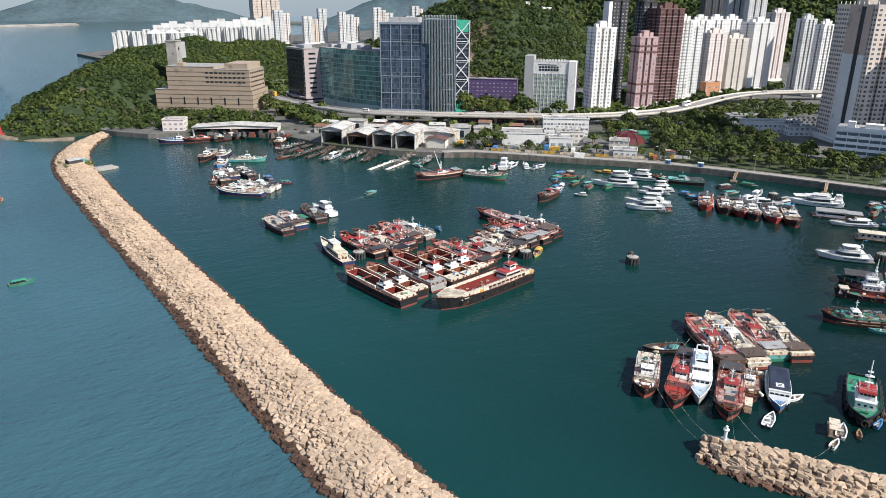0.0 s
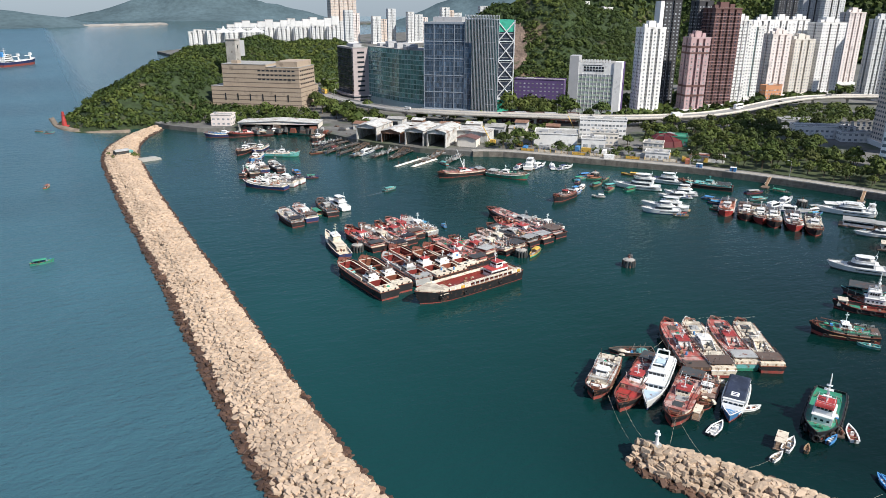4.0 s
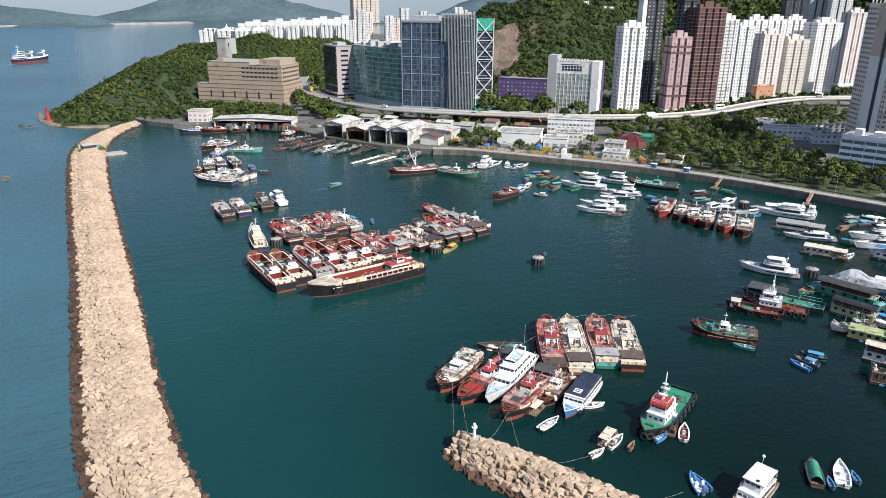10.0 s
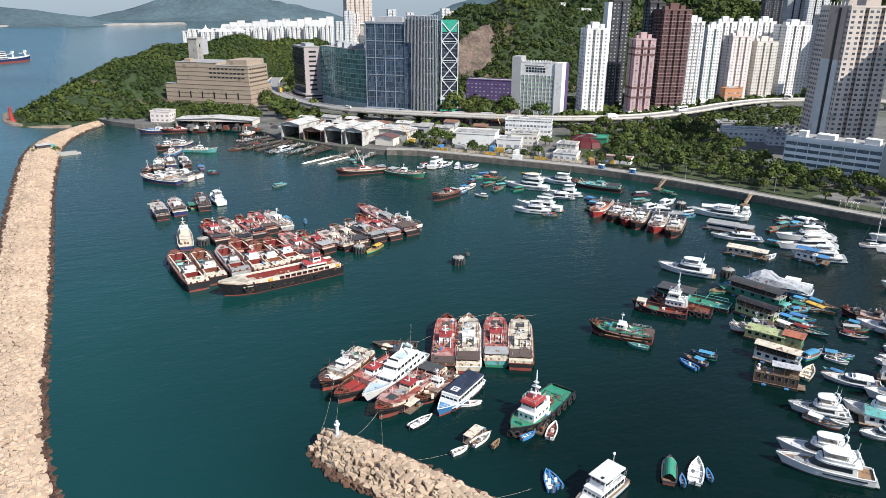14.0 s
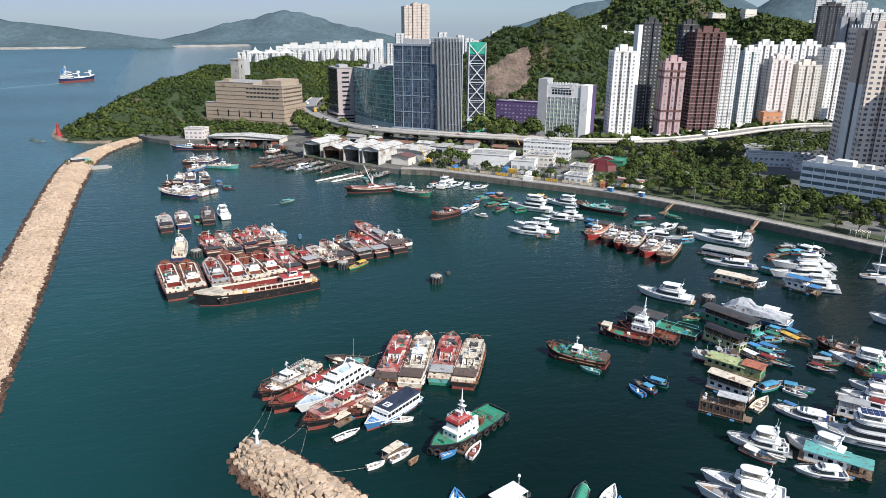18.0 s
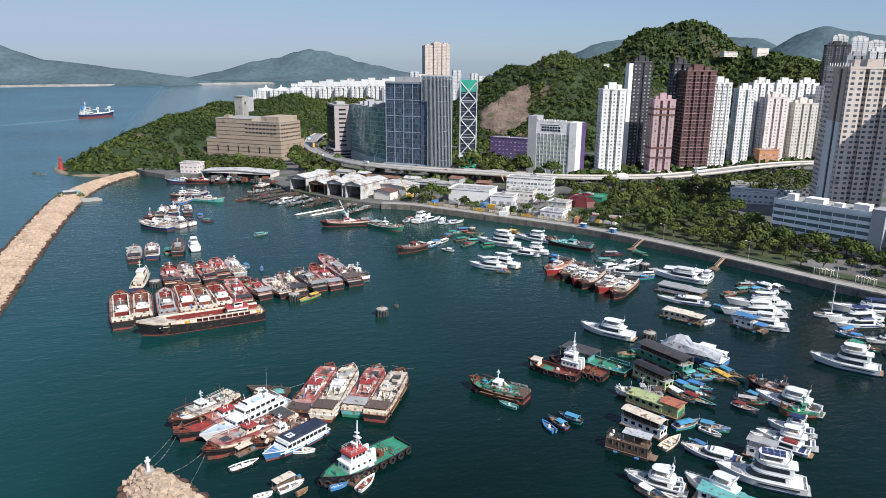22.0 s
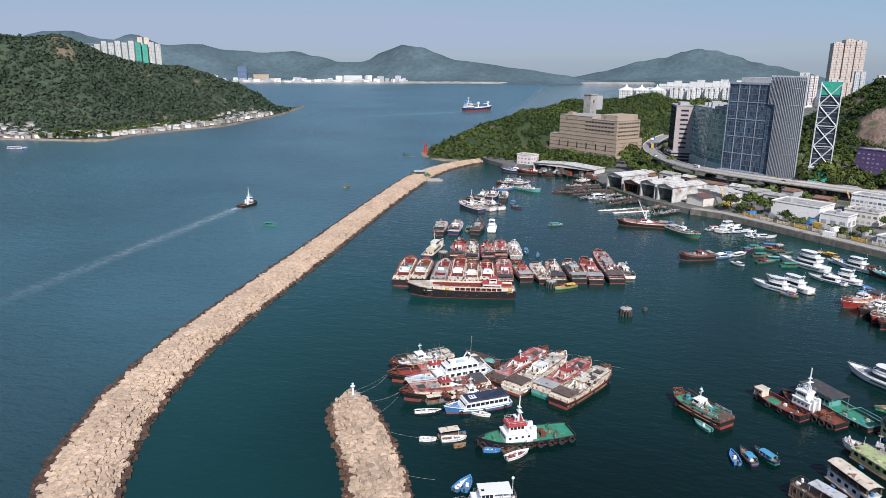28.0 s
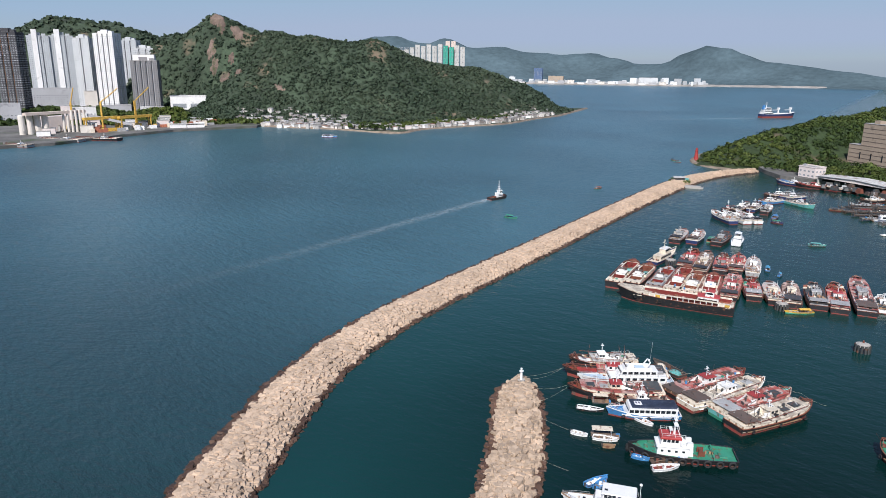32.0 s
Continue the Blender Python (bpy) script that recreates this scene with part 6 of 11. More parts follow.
def timber_home(t, L, W, roof):
    """Two timber storeys: boarded below, a railed terrace and an open roofed deck above."""
    zt = house(t, -0.49 * L, 0.47 * L, W * 0.96, 0.68, 2.5, PAINT["brown"], PLANK, 6, 3, 0.1, 0.0, 0.9, ww=0.8)
    for i in range(14):
        u = -0.49 * L + 0.96 * L * i / 13
        part("wall_batten", Geo().box(u - 0.05, u + 0.05, -W * 0.48 - 0.06, -W * 0.48 + 0.02, 0.7, 3.1), PLANK, t)
    for sg in (-1, 1):
        railing(t, [(-0.5 * L, sg * W * 0.47, zt), (0.47 * L, sg * W * 0.47, zt)], 1.0, PAINT["brown"], 0.6)
    railing(t, [(-0.5 * L, -W * 0.47, zt), (-0.5 * L, W * 0.47, zt)], 1.0, PAINT["brown"], 0.6)
    for u in (-0.1, 0.15, 0.44):
        for sg in (-1, 1):
            part("post", Geo().tube((u * L, sg * W * 0.44, zt), (u * L, sg * W * 0.44, zt + 2.3), 0.08, 5), PAINT["wood"], t)
    part("sheet_roof", Geo().box(-0.14 * L, 0.5 * L, -W * 0.5, W * 0.4, zt + 2.3, zt + 2.42), PAINT[roof], t, "pale grey sheet roof")
    part("back_room", Geo().box(0.1 * L, 0.46 * L, W * 0.1, W * 0.42, zt, zt + 2.2), PAINT["brown"], t)
    part("landing", Geo().box(0.5 * L, 0.5 * L + 1.6, -W * 0.4, W * 0.4, 0.3, 0.5), PLANK, t, "plank landing")
    clutter(t, -0.46 * L, -0.16 * L, W * 0.8, zt, 9, 77)
    return t


def tarp_home(t, L, W, roof, wall):
    """A pale lower storey, an open-sided upper deck filled by a black shade box, and a vaulted canvas roof."""
    low = {"black": "white", "lime": "lime", "green": "green"}[wall]
    zt = house(t, -0.48 * L, 0.48 * L, W * 0.86, 0.68, 2.1, PAINT[low], PAINT["grey"], 5, 2, 0.2, 0.0, 0.8)
    # solid black box painted in for the shade under the canvas roof
    part("upper_room", Geo().box(-0.44 * L, 0.4 * L, -W * 0.36, W * 0.36, zt, zt + 1.7), PAINT["black"], t, "black box standing for the shade inside the open upper deck")
    for i in range(5):
        for sg in (-1, 1):
            u = (-0.47 + 0.235 * i) * L
            part("post", Geo().tube((u, sg * W * 0.44, zt), (u, sg * W * 0.44, zt + 1.9), 0.07, 5), PAINT["wood" if low != "lime" else "lime"], t)
    part("canvas_roof", arched(-0.5 * L, 0.5 * L, W * 0.98, zt + 1.85, 0.55, 8, 0.1), PAINT[roof], t, f"{COLOUR[roof]} vaulted canvas roof")
    for sg in (-1, 1):
        railing(t, [(-0.48 * L, sg * W * 0.45, zt), (0.48 * L, sg * W * 0.45, zt)], 0.9, PAINT["yellow" if low == "lime" else "wood"], 1.2)
    clutter(t, 0.3 * L, 0.48 * L, W * 0.7, zt, 3, int(L * 10))
    clutter(t, -0.4 * L, 0.4 * L, W * 0.9, 0.68, 4, int(L * 7))
    return t


def stepped_home(t, L, W):
    """A long pale green roofed home with a raised orange roof at one end."""
    zt = house(t, -0.49 * L, 0.2 * L, W * 0.9, 0.68, 2.2, PAINT["lime"], PAINT["lime"], 5, 2, 0.3, 0.0, 0.8)
    part("end_wall", Geo().box(0.2 * L, 0.49 * L, -W * 0.42, W * 0.42, 0.68, 3.4), PAINT["lime"], t)
    part("green_panel", Geo().box(0.49 * L, 0.49 * L + 0.08, -W * 0.3, W * 0.3, 0.7, 2.2), PAINT["green"], t)
    part("sheet_roof", Geo().box(-0.5 * L, 0.2 * L, -W * 0.52, W * 0.52, zt + 0.02, zt + 0.14, 0, 0, 0.3), PAINT["lime"], t, "pale green sheet roof")
    part("raised_roof", arched(0.14 * L, 0.53 * L, W * 0.95, 3.9, 0.35, 8, 0.1), PAINT["orange"], t, "faded orange roof")
    for u in (0.22, 0.5):
        for sg in (-1, 1):
            part("post", Geo().tube((u * L, sg * W * 0.42, 3.3), (u * L, sg * W * 0.42, 3.95), 0.07, 5), PAINT["wood"], t)
    railing(t, [(-0.49 * L, -W * 0.5, 0.68), (0.49 * L, -W * 0.5, 0.68)], 0.9, PAINT["wood"], 1.2)
    clutter(t, -0.45 * L, 0.1 * L, W * 0.7, zt + 0.14, 4, 31)
    return t


def houseboat(x, y, h, L, W, roof, wall):
    """A floating home: pontoon, plank deck, walls with windows, and a sheet roof on posts."""
    r = random.Random(int(x * 3 + y * 19))
    t = thing("houseboat", f"floating home with {COLOUR[wall]} walls and a {COLOUR[roof]} sheet roof", "houseboat", pose(x, y, 0, 0, 0, h), "floating homes")
    part("pontoon", Geo().box(-L / 2, L / 2, -W / 2, W / 2, -0.4, 0.6), PAINT["brown"], t)
    n = max(2, int(L / 5.5))
    for i in range(n):
        for sg in (-1, 1):
            u = -L / 2 + L * (i + 0.5) / n
            part("float_drum", Geo().tube((u - 0.5, sg * (W / 2 + 0.15), 0.1), (u + 0.5, sg * (W / 2 + 0.15), 0.1), 0.3, 7), PAINT["blue"], t, "blue plastic drum")
    m = 14 if y < 75 else 0
    if not m:
        part("deck", Geo().box(-L / 2, L / 2, -W / 2 - 0.15, W / 2 + 0.15, 0.6, 0.68), PLANK, t)
    for i in range(m):
        u = -L / 2 + L * i / m
        part("plank", Geo().box(u, u + L / m - 0.04, -W / 2 - 0.15, W / 2 + 0.15, 0.6, 0.68), PLANK, t)
    if wall == "brown":
        return timber_home(t, L, W, roof)
    if (roof, wall) in (("cream", "black"), ("black", "lime"), ("dark", "green")):
        return tarp_home(t, L, W, roof, wall)
    if roof == "lime":
        return stepped_home(t, L, W)
    a, b = -0.42 * L, 0.16 * L
    zt = house(t, a, b, W * 0.82, 0.68, 2.3, PAINT[wall], PAINT[wall], max(3, int(L / 3.5)), 2, 0.05, 0.0, 0.8)
    # upper roof, with a second sheet over the open terrace
    part("sheet_roof", Geo().box(a - 0.4, b + 0.5, -W * 0.5, W * 0.5, zt + (1.6 if L < 13 else 0.02), zt + (1.72 if L < 13 else 0.16), 0, 0, 0.05), PAINT[roof], t, f"{COLOUR[roof]} sheet roof")
    part("terrace_roof", Geo().box(b + 0.3, 0.5 * L, -W * 0.47, W * 0.47, zt - 0.2, zt - 0.08, 0, 0, 0.05), PAINT["orange" if roof == "lime" else roof], t)
    g = Geo()
    for px in (b + 0.5, 0.48 * L):
        for sg in (-1, 1):
            g.tube((px, sg * W * 0.45, 0.68), (px, sg * W * 0.45, zt - 0.15), 0.07, 5)
    if L < 13:
        for px in (a, (a + b) / 2, b):
            for sg in (-1, 1):
                g.tube((px, sg * W * 0.45, zt), (px, sg * W * 0.45, zt + 1.6), 0.07, 5)
    part("posts", g, PAINT["wood"], t)
    railing(t, [(b, -W * 0.48, 0.68), (0.49 * L, -W * 0.48, 0.68), (0.49 * L, W * 0.48, 0.68), (b, W * 0.48, 0.68)], 1.0, PAINT["wood"], 1.2)
    if L < 13:
        railing(t, [(a, -W * 0.44, zt), (b, -W * 0.44, zt), (b, W * 0.44, zt), (a, W * 0.44, zt)], 1.0, PAINT["wood"], 1.2, "upper_railing")
    part("air_conditioner", Geo().box(a - 0.4, a - 0.02, -0.5, 0.4, 1.6, 2.2), GEL, t)
    part("door", Geo().box(b - 0.02, b + 0.06, 0.3, 1.2, 0.7, 2.6), PAINT["wood"], t)
    clutter(t, b + 0.5, 0.46 * L, W * 0.7, 0.68, 4, int(x + y))
    tyres(t, [(u * L, sg * (W / 2 + 0.3), 0.5, 0) for u in (-0.3, 0.4) for sg in (-1,)], 0.4)
    return t


def canopyboat(x, y, h, L, W):
    t = thing("work_boat", "dark green work boat with a long canvas canopy over its deck", "work boat", pose(x, y, 0, 0, 0, h))
    dz = hull(t, L, W, 1.3, 0.8, 0.1, PAINT["dark"], PAINT["green"], rail=PAINT["teal"], full=0.6)
    z = dz(0)
    part("canopy", Geo().box(-0.05 * L, 0.42 * L, -W * 0.46, W * 0.46, z + 3.2, z + 3.32, 0.1, 0.1, 0.15), PAINT["dark"], t, "dark green canvas canopy")
    g = Geo()
    for i in range(6):
        for sg in (-1, 1):
            u = -0.04 * L + 0.45 * L * i / 5
            g.tube((u, sg * W * 0.42, z), (u, sg * W * 0.42, z + 3.2), 0.07, 5)
    part("posts", g, STEEL, t)
    house(t, 0.02 * L, 0.25 * L, W * 0.6, z, 2.2, PAINT["teal"], PAINT["grey"], 4, 2)
    part("deck_frame", Geo().path([(-0.45 * L, -W * 0.4, z), (-0.45 * L, -W * 0.4, z + 2), (-0.2 * L, -W * 0.4, z + 2), (-0.2 * L, W * 0.4, z + 2), (-0.45 * L, W * 0.4, z + 2), (-0.45 * L, W * 0.4, z)], 0.08), PAINT["teal"], t)
    railing(t, [(-0.46 * L, -W * 0.44, z), (-0.1 * L, -W * 0.44, z)], 1, PAINT["green"])
    railing(t, [(-0.46 * L, W * 0.44, z), (-0.1 * L, W * 0.44, z)], 1, PAINT["green"])
    clutter(t, -0.42 * L, -0.1 * L, W * 0.7, z, 8, 3)
    side_tyres(t, L, W, 0.8, 4, 0.55)


def freighter(x, y, h, L, W):
    t = thing("work_boat", "old black workboat with a rust red open well", "work boat", pose(x, y, 0, 0, 0, h))
    dz = hull(t, L, W, 1.6, 1.3, 0.3, PAINT["black"], PAINT["rust"], rail=PAINT["maroon"], bulwark=1.0, full=0.62)
    z = dz(0)
    house(t, 0.26 * L, 0.42 * L, W * 0.5, dz(0.3 * L), 2.1, PAINT["cream"], PAINT["cream"], 2, 3)
    part("hatch_cover", Geo().box(0.02 * L, 0.2 * L, -W * 0.28, W * 0.28, z, z + 0.5, 0.1, 0.1, 0.1), PAINT["green"], t)
    part("well_coaming", Geo().box(-0.4 * L, 0.0, -W * 0.36, -W * 0.32, z, z + 0.7).box(-0.4 * L, 0.0, W * 0.32, W * 0.36, z, z + 0.7), PAINT["maroon"], t)
    side_tyres(t, L, W, 1.0, 4, 0.6)
    clutter(t, -0.4 * L, 0.0, W * 0.5, z, 6, 4)


def tarpboat(x, y, h, L, W):
    t = thing("covered_vessel", "white two-deck vessel partly wrapped in a grey tarpaulin", "houseboat", pose(x, y, 0, 0, 0, h))
    dz = hull(t, L, W, 1.9, 0.7, 0.0, PAINT["blue"], PAINT["white"], rail=PAINT["white"], full=0.6)
    z = dz(0)
    zt = house(t, -0.46 * L, 0.3 * L, W * 0.82, z, 2.5, PAINT["white"], PAINT["white"], 7, 3, 0.3, 0.3)
    house(t, -0.3 * L, -0.1 * L, W * 0.5, zt, 1.4, PAINT["white"], PAINT["white"], 2, 2)
    secs = []
    for k, top_, drop in ((-0.5, 1.2, 1.0), (-0.36, 1.5, 0.6), (-0.2, 1.7, 0.6), (-0.02, 1.9, 0.8), (0.12, 2.8, 1.6), (0.24, 2.6, 2.4), (0.36, 0.8, 3.2), (0.46, -1.4, 3.0)):
        row = []
        for i in range(9):
            v = i / 8
            e = math.sin(v * math.pi) ** 0.5
            row.append((k * L + 0.3 * math.sin(i * 2.1), W * (0.62 - (0.62 if k < 0.05 else 1.2) * v), max(0.6, zt + top_ * e - drop * (1 - e) + 0.18 * math.sin(i * 2.7 + k * 31))))
        secs.append(row)
    part("tarpaulin", Geo().loft(secs, False, False), PAINT["silver"], t, "sagging pale grey tarpaulin")
    railing(t, [(-0.46 * L, W * 0.4, zt), (0.28 * L, W * 0.4, zt)], 1.0, GEL)
    clutter(t, -0.1 * L, 0.25 * L, W * 0.5, zt, 6, 8)
    part("flag_pole", Geo().tube((0.4 * L, 0, dz(0.4 * L)), (0.42 * L, 0, dz(0.4 * L) + 4), 0.06, 5), STEEL, t)


def ferryboat(x, y, h, L, W):
    t = thing("ferry_boat", "blue and white passenger boat with a dark blue roof, moored", "ferry", pose(x, y, 0, 0, 0, h))
    dz = hull(t, L, W, 1.5, 0.9, 0.0, PAINT["blue"], PAINT["blue"], rail=PAINT["white"], bulwark=0.5, full=0.5)
    z = dz(0)
    zt = house(t, -0.44 * L, 0.26 * L, W * 0.82, z, 2.2, GEL, GEL, 9, 4, 0.15, 1.3, 0.85, "saloon", "upper_deck", ww=1.2)
    part("roof_canopy", Geo().box(-0.46 * L, 0.17 * L, -W * 0.42, W * 0.42, zt + 0.02, zt + 0.3, 0.15, 0.5, 0.35), ROOF_NAVY, t, "dark navy roof")
    hatch = part("roof_hatch", Geo().box(0.02 * L, 0.12 * L, -0.95, 0.95, zt + 0.3, zt + 0.4, 0.05, 0.05, 0.05), GEL, t)
    for u in (0.045, 0.085):
        part("hatch_pane", Geo().box(u * L, (u + 0.02) * L, -0.5, 0.5, zt + 0.4, zt + 0.43), PAINT["navy"], hatch)
    part("hull_band", plan_loft(L, W, 0.04, 0.8, 1.015, 1.0, 1.25, (0.86, 0.5, 1.8)), GEL, t, "white hull band")
    railing(t, [(0.3 * L, -W * 0.3, dz(0.3 * L) + 0.5), (0.47 * L, 0, dz(0.47 * L) + 0.5), (0.3 * L, W * 0.3, dz(0.3 * L) + 0.5)], 0.8, GEL)
    side_tyres(t, L, W, 0.8, 3, 0.4)


def patrol(x, y, h, L, W, wall):
    t = thing("old_cutter", "weathered pale cutter with a tall bridge and mast", "ship", pose(x, y, 0, 0, 0, h))
    dz = hull(t, L, W, 1.6, 1.6, 0.1, PAINT["navy"], PAINT["cream"], rail=PAINT["cream"], full=0.5)
    z = dz(0)
    zt = house(t, -0.3 * L, 0.12 * L, W * 0.66, z, 2.2, PAINT["cream"], PAINT["cream"], 5, 3)
    zt = house(t, -0.1 * L, 0.1 * L, W * 0.5, zt, 2.0, PAINT["cream"], PAINT["white"], 3, 3, name="wheelhouse", roofname="wheelhouse_roof")
    mast(t, -0.03 * L, zt, 4.5, PAINT["cream"], 2)
    railing(t, [(-0.45 * L, -W * 0.42, z), (0.3 * L, -W * 0.4, z)], 0.9, GEL)
    clutter(t, -0.45 * L, -0.3 * L, W * 0.6, z, 4, 2)


def raft(x, y, h, L, W):
    t = thing("work_raft", "floating plank raft with a pale sheet roof and green nets", "raft", pose(x, y, 0, 0, 0, h), "rafts")
    part("pontoon", Geo().box(-L / 2, L / 2, -W / 2, W / 2, -0.2, 0.3), PAINT["dark"], t)
    for i in range(8):
        part("plank", Geo().box(-L / 2 + L * i / 8, -L / 2 + L * (i + 0.9) / 8, -W / 2, W / 2, 0.3, 0.36), PLANK, t)
    g = Geo()
    for sx in (-0.45, 0.2):
        for sg in (-1, 1):
            g.tube((sx * L, sg * W * 0.42, 0.3), (sx * L, sg * W * 0.42, 2.2), 0.06, 5)
    part("posts", g, STEEL, t)
    part("sheet_roof", Geo().box(-0.48 * L, 0.25 * L, -W * 0.48, W * 0.48, 2.2, 2.3, 0, 0, 0.04), PAINT["cream"], t, "pale sheet roof")
    clutter(t, 0.2 * L, 0.45 * L, W * 0.7, 0.36, 3, int(x))


def timberraft(x, y, h, L, W):
    t = thing("timber_raft", "raft of weathered timber heaped with planks and gear", "raft", pose(x, y, 0, 0, 0, h), "rafts")
    part("pontoon", Geo().box(-L / 2, L / 2, -W * 0.35, W * 0.35, -0.2, 0.35), PAINT["brown"], t)
    r = random.Random(3)
    for i in range(16):
        a = r.uniform(-0.25, 0.25)
        u, v = r.uniform(-0.3, 0.3) * L, r.uniform(-0.3, 0.3) * W
        ob = part("plank", Geo().box(-2, 2, -0.14, 0.14, 0, 0.1), PLANK, t)
        ob.location, ob.rotation_euler = (u, v, 0.35 + i * 0.05), (0, 0, a)
    part("locker", Geo().box(0.2 * L, 0.38 * L, -0.6, 0.6, 0.35, 1.3, 0.05, 0.05, 0.05), PAINT["silver"], t)
    clutter(t, -0.4 * L, 0.4 * L, W * 0.5, 0.4, 6, 6)


def wreck(x, y, h, L, W):
    t = thing("derelict_boat", "dark derelict boat heaped with nets, poles and a green tarp", "fishing boat", pose(x, y, 0, 0, 0, h))
    dz = hull(t, L, W, 0.9, 0.6, 0.1, PAINT["dark"], PAINT["brown"], rail=PAINT["brown"])
    z = dz(0)
    r = random.Random(4)
    for i in range(10):
        p = (r.uniform(-0.4, 0.3) * L, r.uniform(-0.4, 0.4) * W, z)
        part("pole", Geo().tube(p, (p[0] + r.uniform(-2, 2), p[1] + r.uniform(-2, 2), z + r.uniform(1, 3.5)), 0.06, 5), PAINT["brown"], t)
    part("tarp", Geo().dome((-0.25 * L, 0.1, z), 2.0, 1.2, 8), PAINT["teal"], t, "green tarpaulin heap")
    part("net_heap", Geo().dome((0.2 * L, 0.4, z), 1.6, 1.1, 8), PAINT["cream"], t)
    clutter(t, -0.4 * L, 0.3 * L, W * 0.7, z, 8, 12)


def sloop(x, y, h, L, W):
    t = thing("sailing_yacht", "white sailing yacht with a tall bare mast, moored", "sailboat", pose(x, y, 0, 0, 0, h))
    dz = hull(t, L, W, 1.1, 0.3, 0.0, GEL, PAINT["wood"], boot=PAINT["navy"], bulwark=0.15, rail=GEL, st=0.6, full=0.4)
    z = dz(0)
    house(t, -0.15 * L, 0.2 * L, W * 0.5, z, 0.7, GEL, GEL, 3, 0, 0.05, 0.6, 0.3)
    part("mast", Geo().tube((0.08 * L, 0, z), (0.08 * L, 0, z + 19), 0.14, 6, 0.08).box(0.07 * L, 0.09 * L, -1.3, 1.3, z + 9, z + 9.1), GEL, t)
    part("boom", Geo().tube((0.08 * L, 0, z + 2), (-0.3 * L, 0, z + 2.1), 0.12, 6), GEL, t)
    part("sail_cover", Geo().tube((0.06 * L, 0, z + 2.25), (-0.28 * L, 0, z + 2.3), 0.2, 6), PAINT["navy"], t)
    part("rigging", Geo().tube((0.48 * L, 0, z + 0.2), (0.08 * L, 0, z + 18.8), 0.025, 3).tube((-0.48 * L, 0, z), (0.08 * L, 0, z + 18.8), 0.025, 3).tube((0.06 * L, W * 0.45, z), (0.08 * L, 0, z + 15), 0.025, 3).tube((0.06 * L, -W * 0.45, z), (0.08 * L, 0, z + 15), 0.025, 3), STEEL, t)


def canopyskiff(x, y, h, L, W, col):
    t = thing("covered_sampan", "open sampan under a dark green barrel canopy", "small boat", pose(x, y, 0, 0, 0, h))
    dz = hull(t, L, W, 0.8, 0.4, 0.0, PAINT["dark"], PAINT["wood"], st=0.85)
    part("canopy", arched(-0.35 * L, 0.3 * L, W * 0.95, dz(0) + 0.5, 1.3, 8), PAINT["green"], t, "dark green barrel canopy")
    part("hoop", Geo().path([(0.3 * L, -W * 0.46 + W * 0.92 * i / 8, dz(0) + 0.5 + 1.3 * math.sin(math.pi * i / 8)) for i in range(9)], 0.05), STEEL, t)


def cranebarge(x, y, h, L, W, hp, wall, deck):
    t = trawler(x, y, h, L, W, hp, wall, deck)
    part("derrick", Geo().tube((-0.05 * L, 0, 4), (0.12 * L, 1.0, 15.5), 0.3, 7, 0.16).tube((-0.05 * L, 0, 3), (-0.05 * L, 0, 9), 0.3, 7), GEL, t, "long white derrick boom")
    part("derrick_stay", Geo().tube((-0.05 * L, 0, 9), (0.12 * L, 1.0, 15.4), 0.05, 4), STEEL, t)


# ---- the boats, raft by raft ----
# central raft of lighters
lighter(108.9, 191.0, 96, 35.8, 8.0, 'rust','cream','brown')
lighter(116.0, 191.6, 94, 31.1, 8.0, 'rust','cream','orange')
lighter(124.8, 192.4, 94, 29.0, 7.5, 'grey','grey','grey')
lighter(131.6, 195.2, 96, 37.4, 8.0, 'maroon','cream','dark')
lighter(137.9, 192.0, 97, 29.0, 8.0, 'cream','cream','orange')
lighter(144.3, 194.7, 99, 29.0, 8.0, 'maroon','white','brown')
trawler(151.3, 200.1, 98, 32.6, 7.5, 'maroon','white','red')
patrol(113.7, 231.0, 85, 28.7, 6.0, 'cream')
trawler(125.5, 231.7, 95, 29.2, 7.5, 'maroon','white','red')
trawler(132.5, 229.4, 98, 34.2, 7.0, 'black','cream','brown')
trawler(139.7, 232.4, 99, 27.6, 7.0, 'maroon','grey','red')
trawler(145.7, 236.1, 98, 25.8, 7.0, 'black','red','red')
trawler(152.5, 235.7, 100, 22.9, 6.5, 'grey','white','grey')
sampan(157.9, 240.1, 100, 7.0, 2.4, 'blue')
sampan(164.3, 233.0, 84, 4.5, 1.5, 'blue')
trawler(158.7, 201.7, 106, 23.8, 7.0, 'maroon','red','red')
trawler(166.7, 200.4, 108, 22.0, 7.0, 'black','cream','grey')
trawler(173.1, 203.1, 102, 26.4, 7.0, 'maroon','cream','brown')
trawler(181.3, 207.0, 103, 27.3, 7.6, 'black','grey','dark')
trawler(188.5, 210.0, 100, 33.0, 7.4, 'black','white','red')
trawler(196.1, 219.4, 100, 46.0, 8.0, 'black','grey','maroon')
trawler(204.0, 212.6, 101, 17.0, 5.8, 'white','white','dark')
longship(137.0, 167.8, -172, 43.9, 9.0)
sampan(178.5, 186.2, -144, 11.0, 3.0, 'yellow')
# row behind the raft
trawler(108.4, 274.0, 93, 22.0, 6.9, 'black','grey','grey')
trawler(116.2, 277.6, 92, 22.0, 6.9, 'navy','white','grey')
sampan(123.0, 280.2, 94, 11.0, 3.7, 'green')
trawler(128.2, 281.2, 88, 22.0, 6.5, 'black','grey','dark')
yacht(135.4, 285.0, 96, 18.0, 5.5, 2,'white')
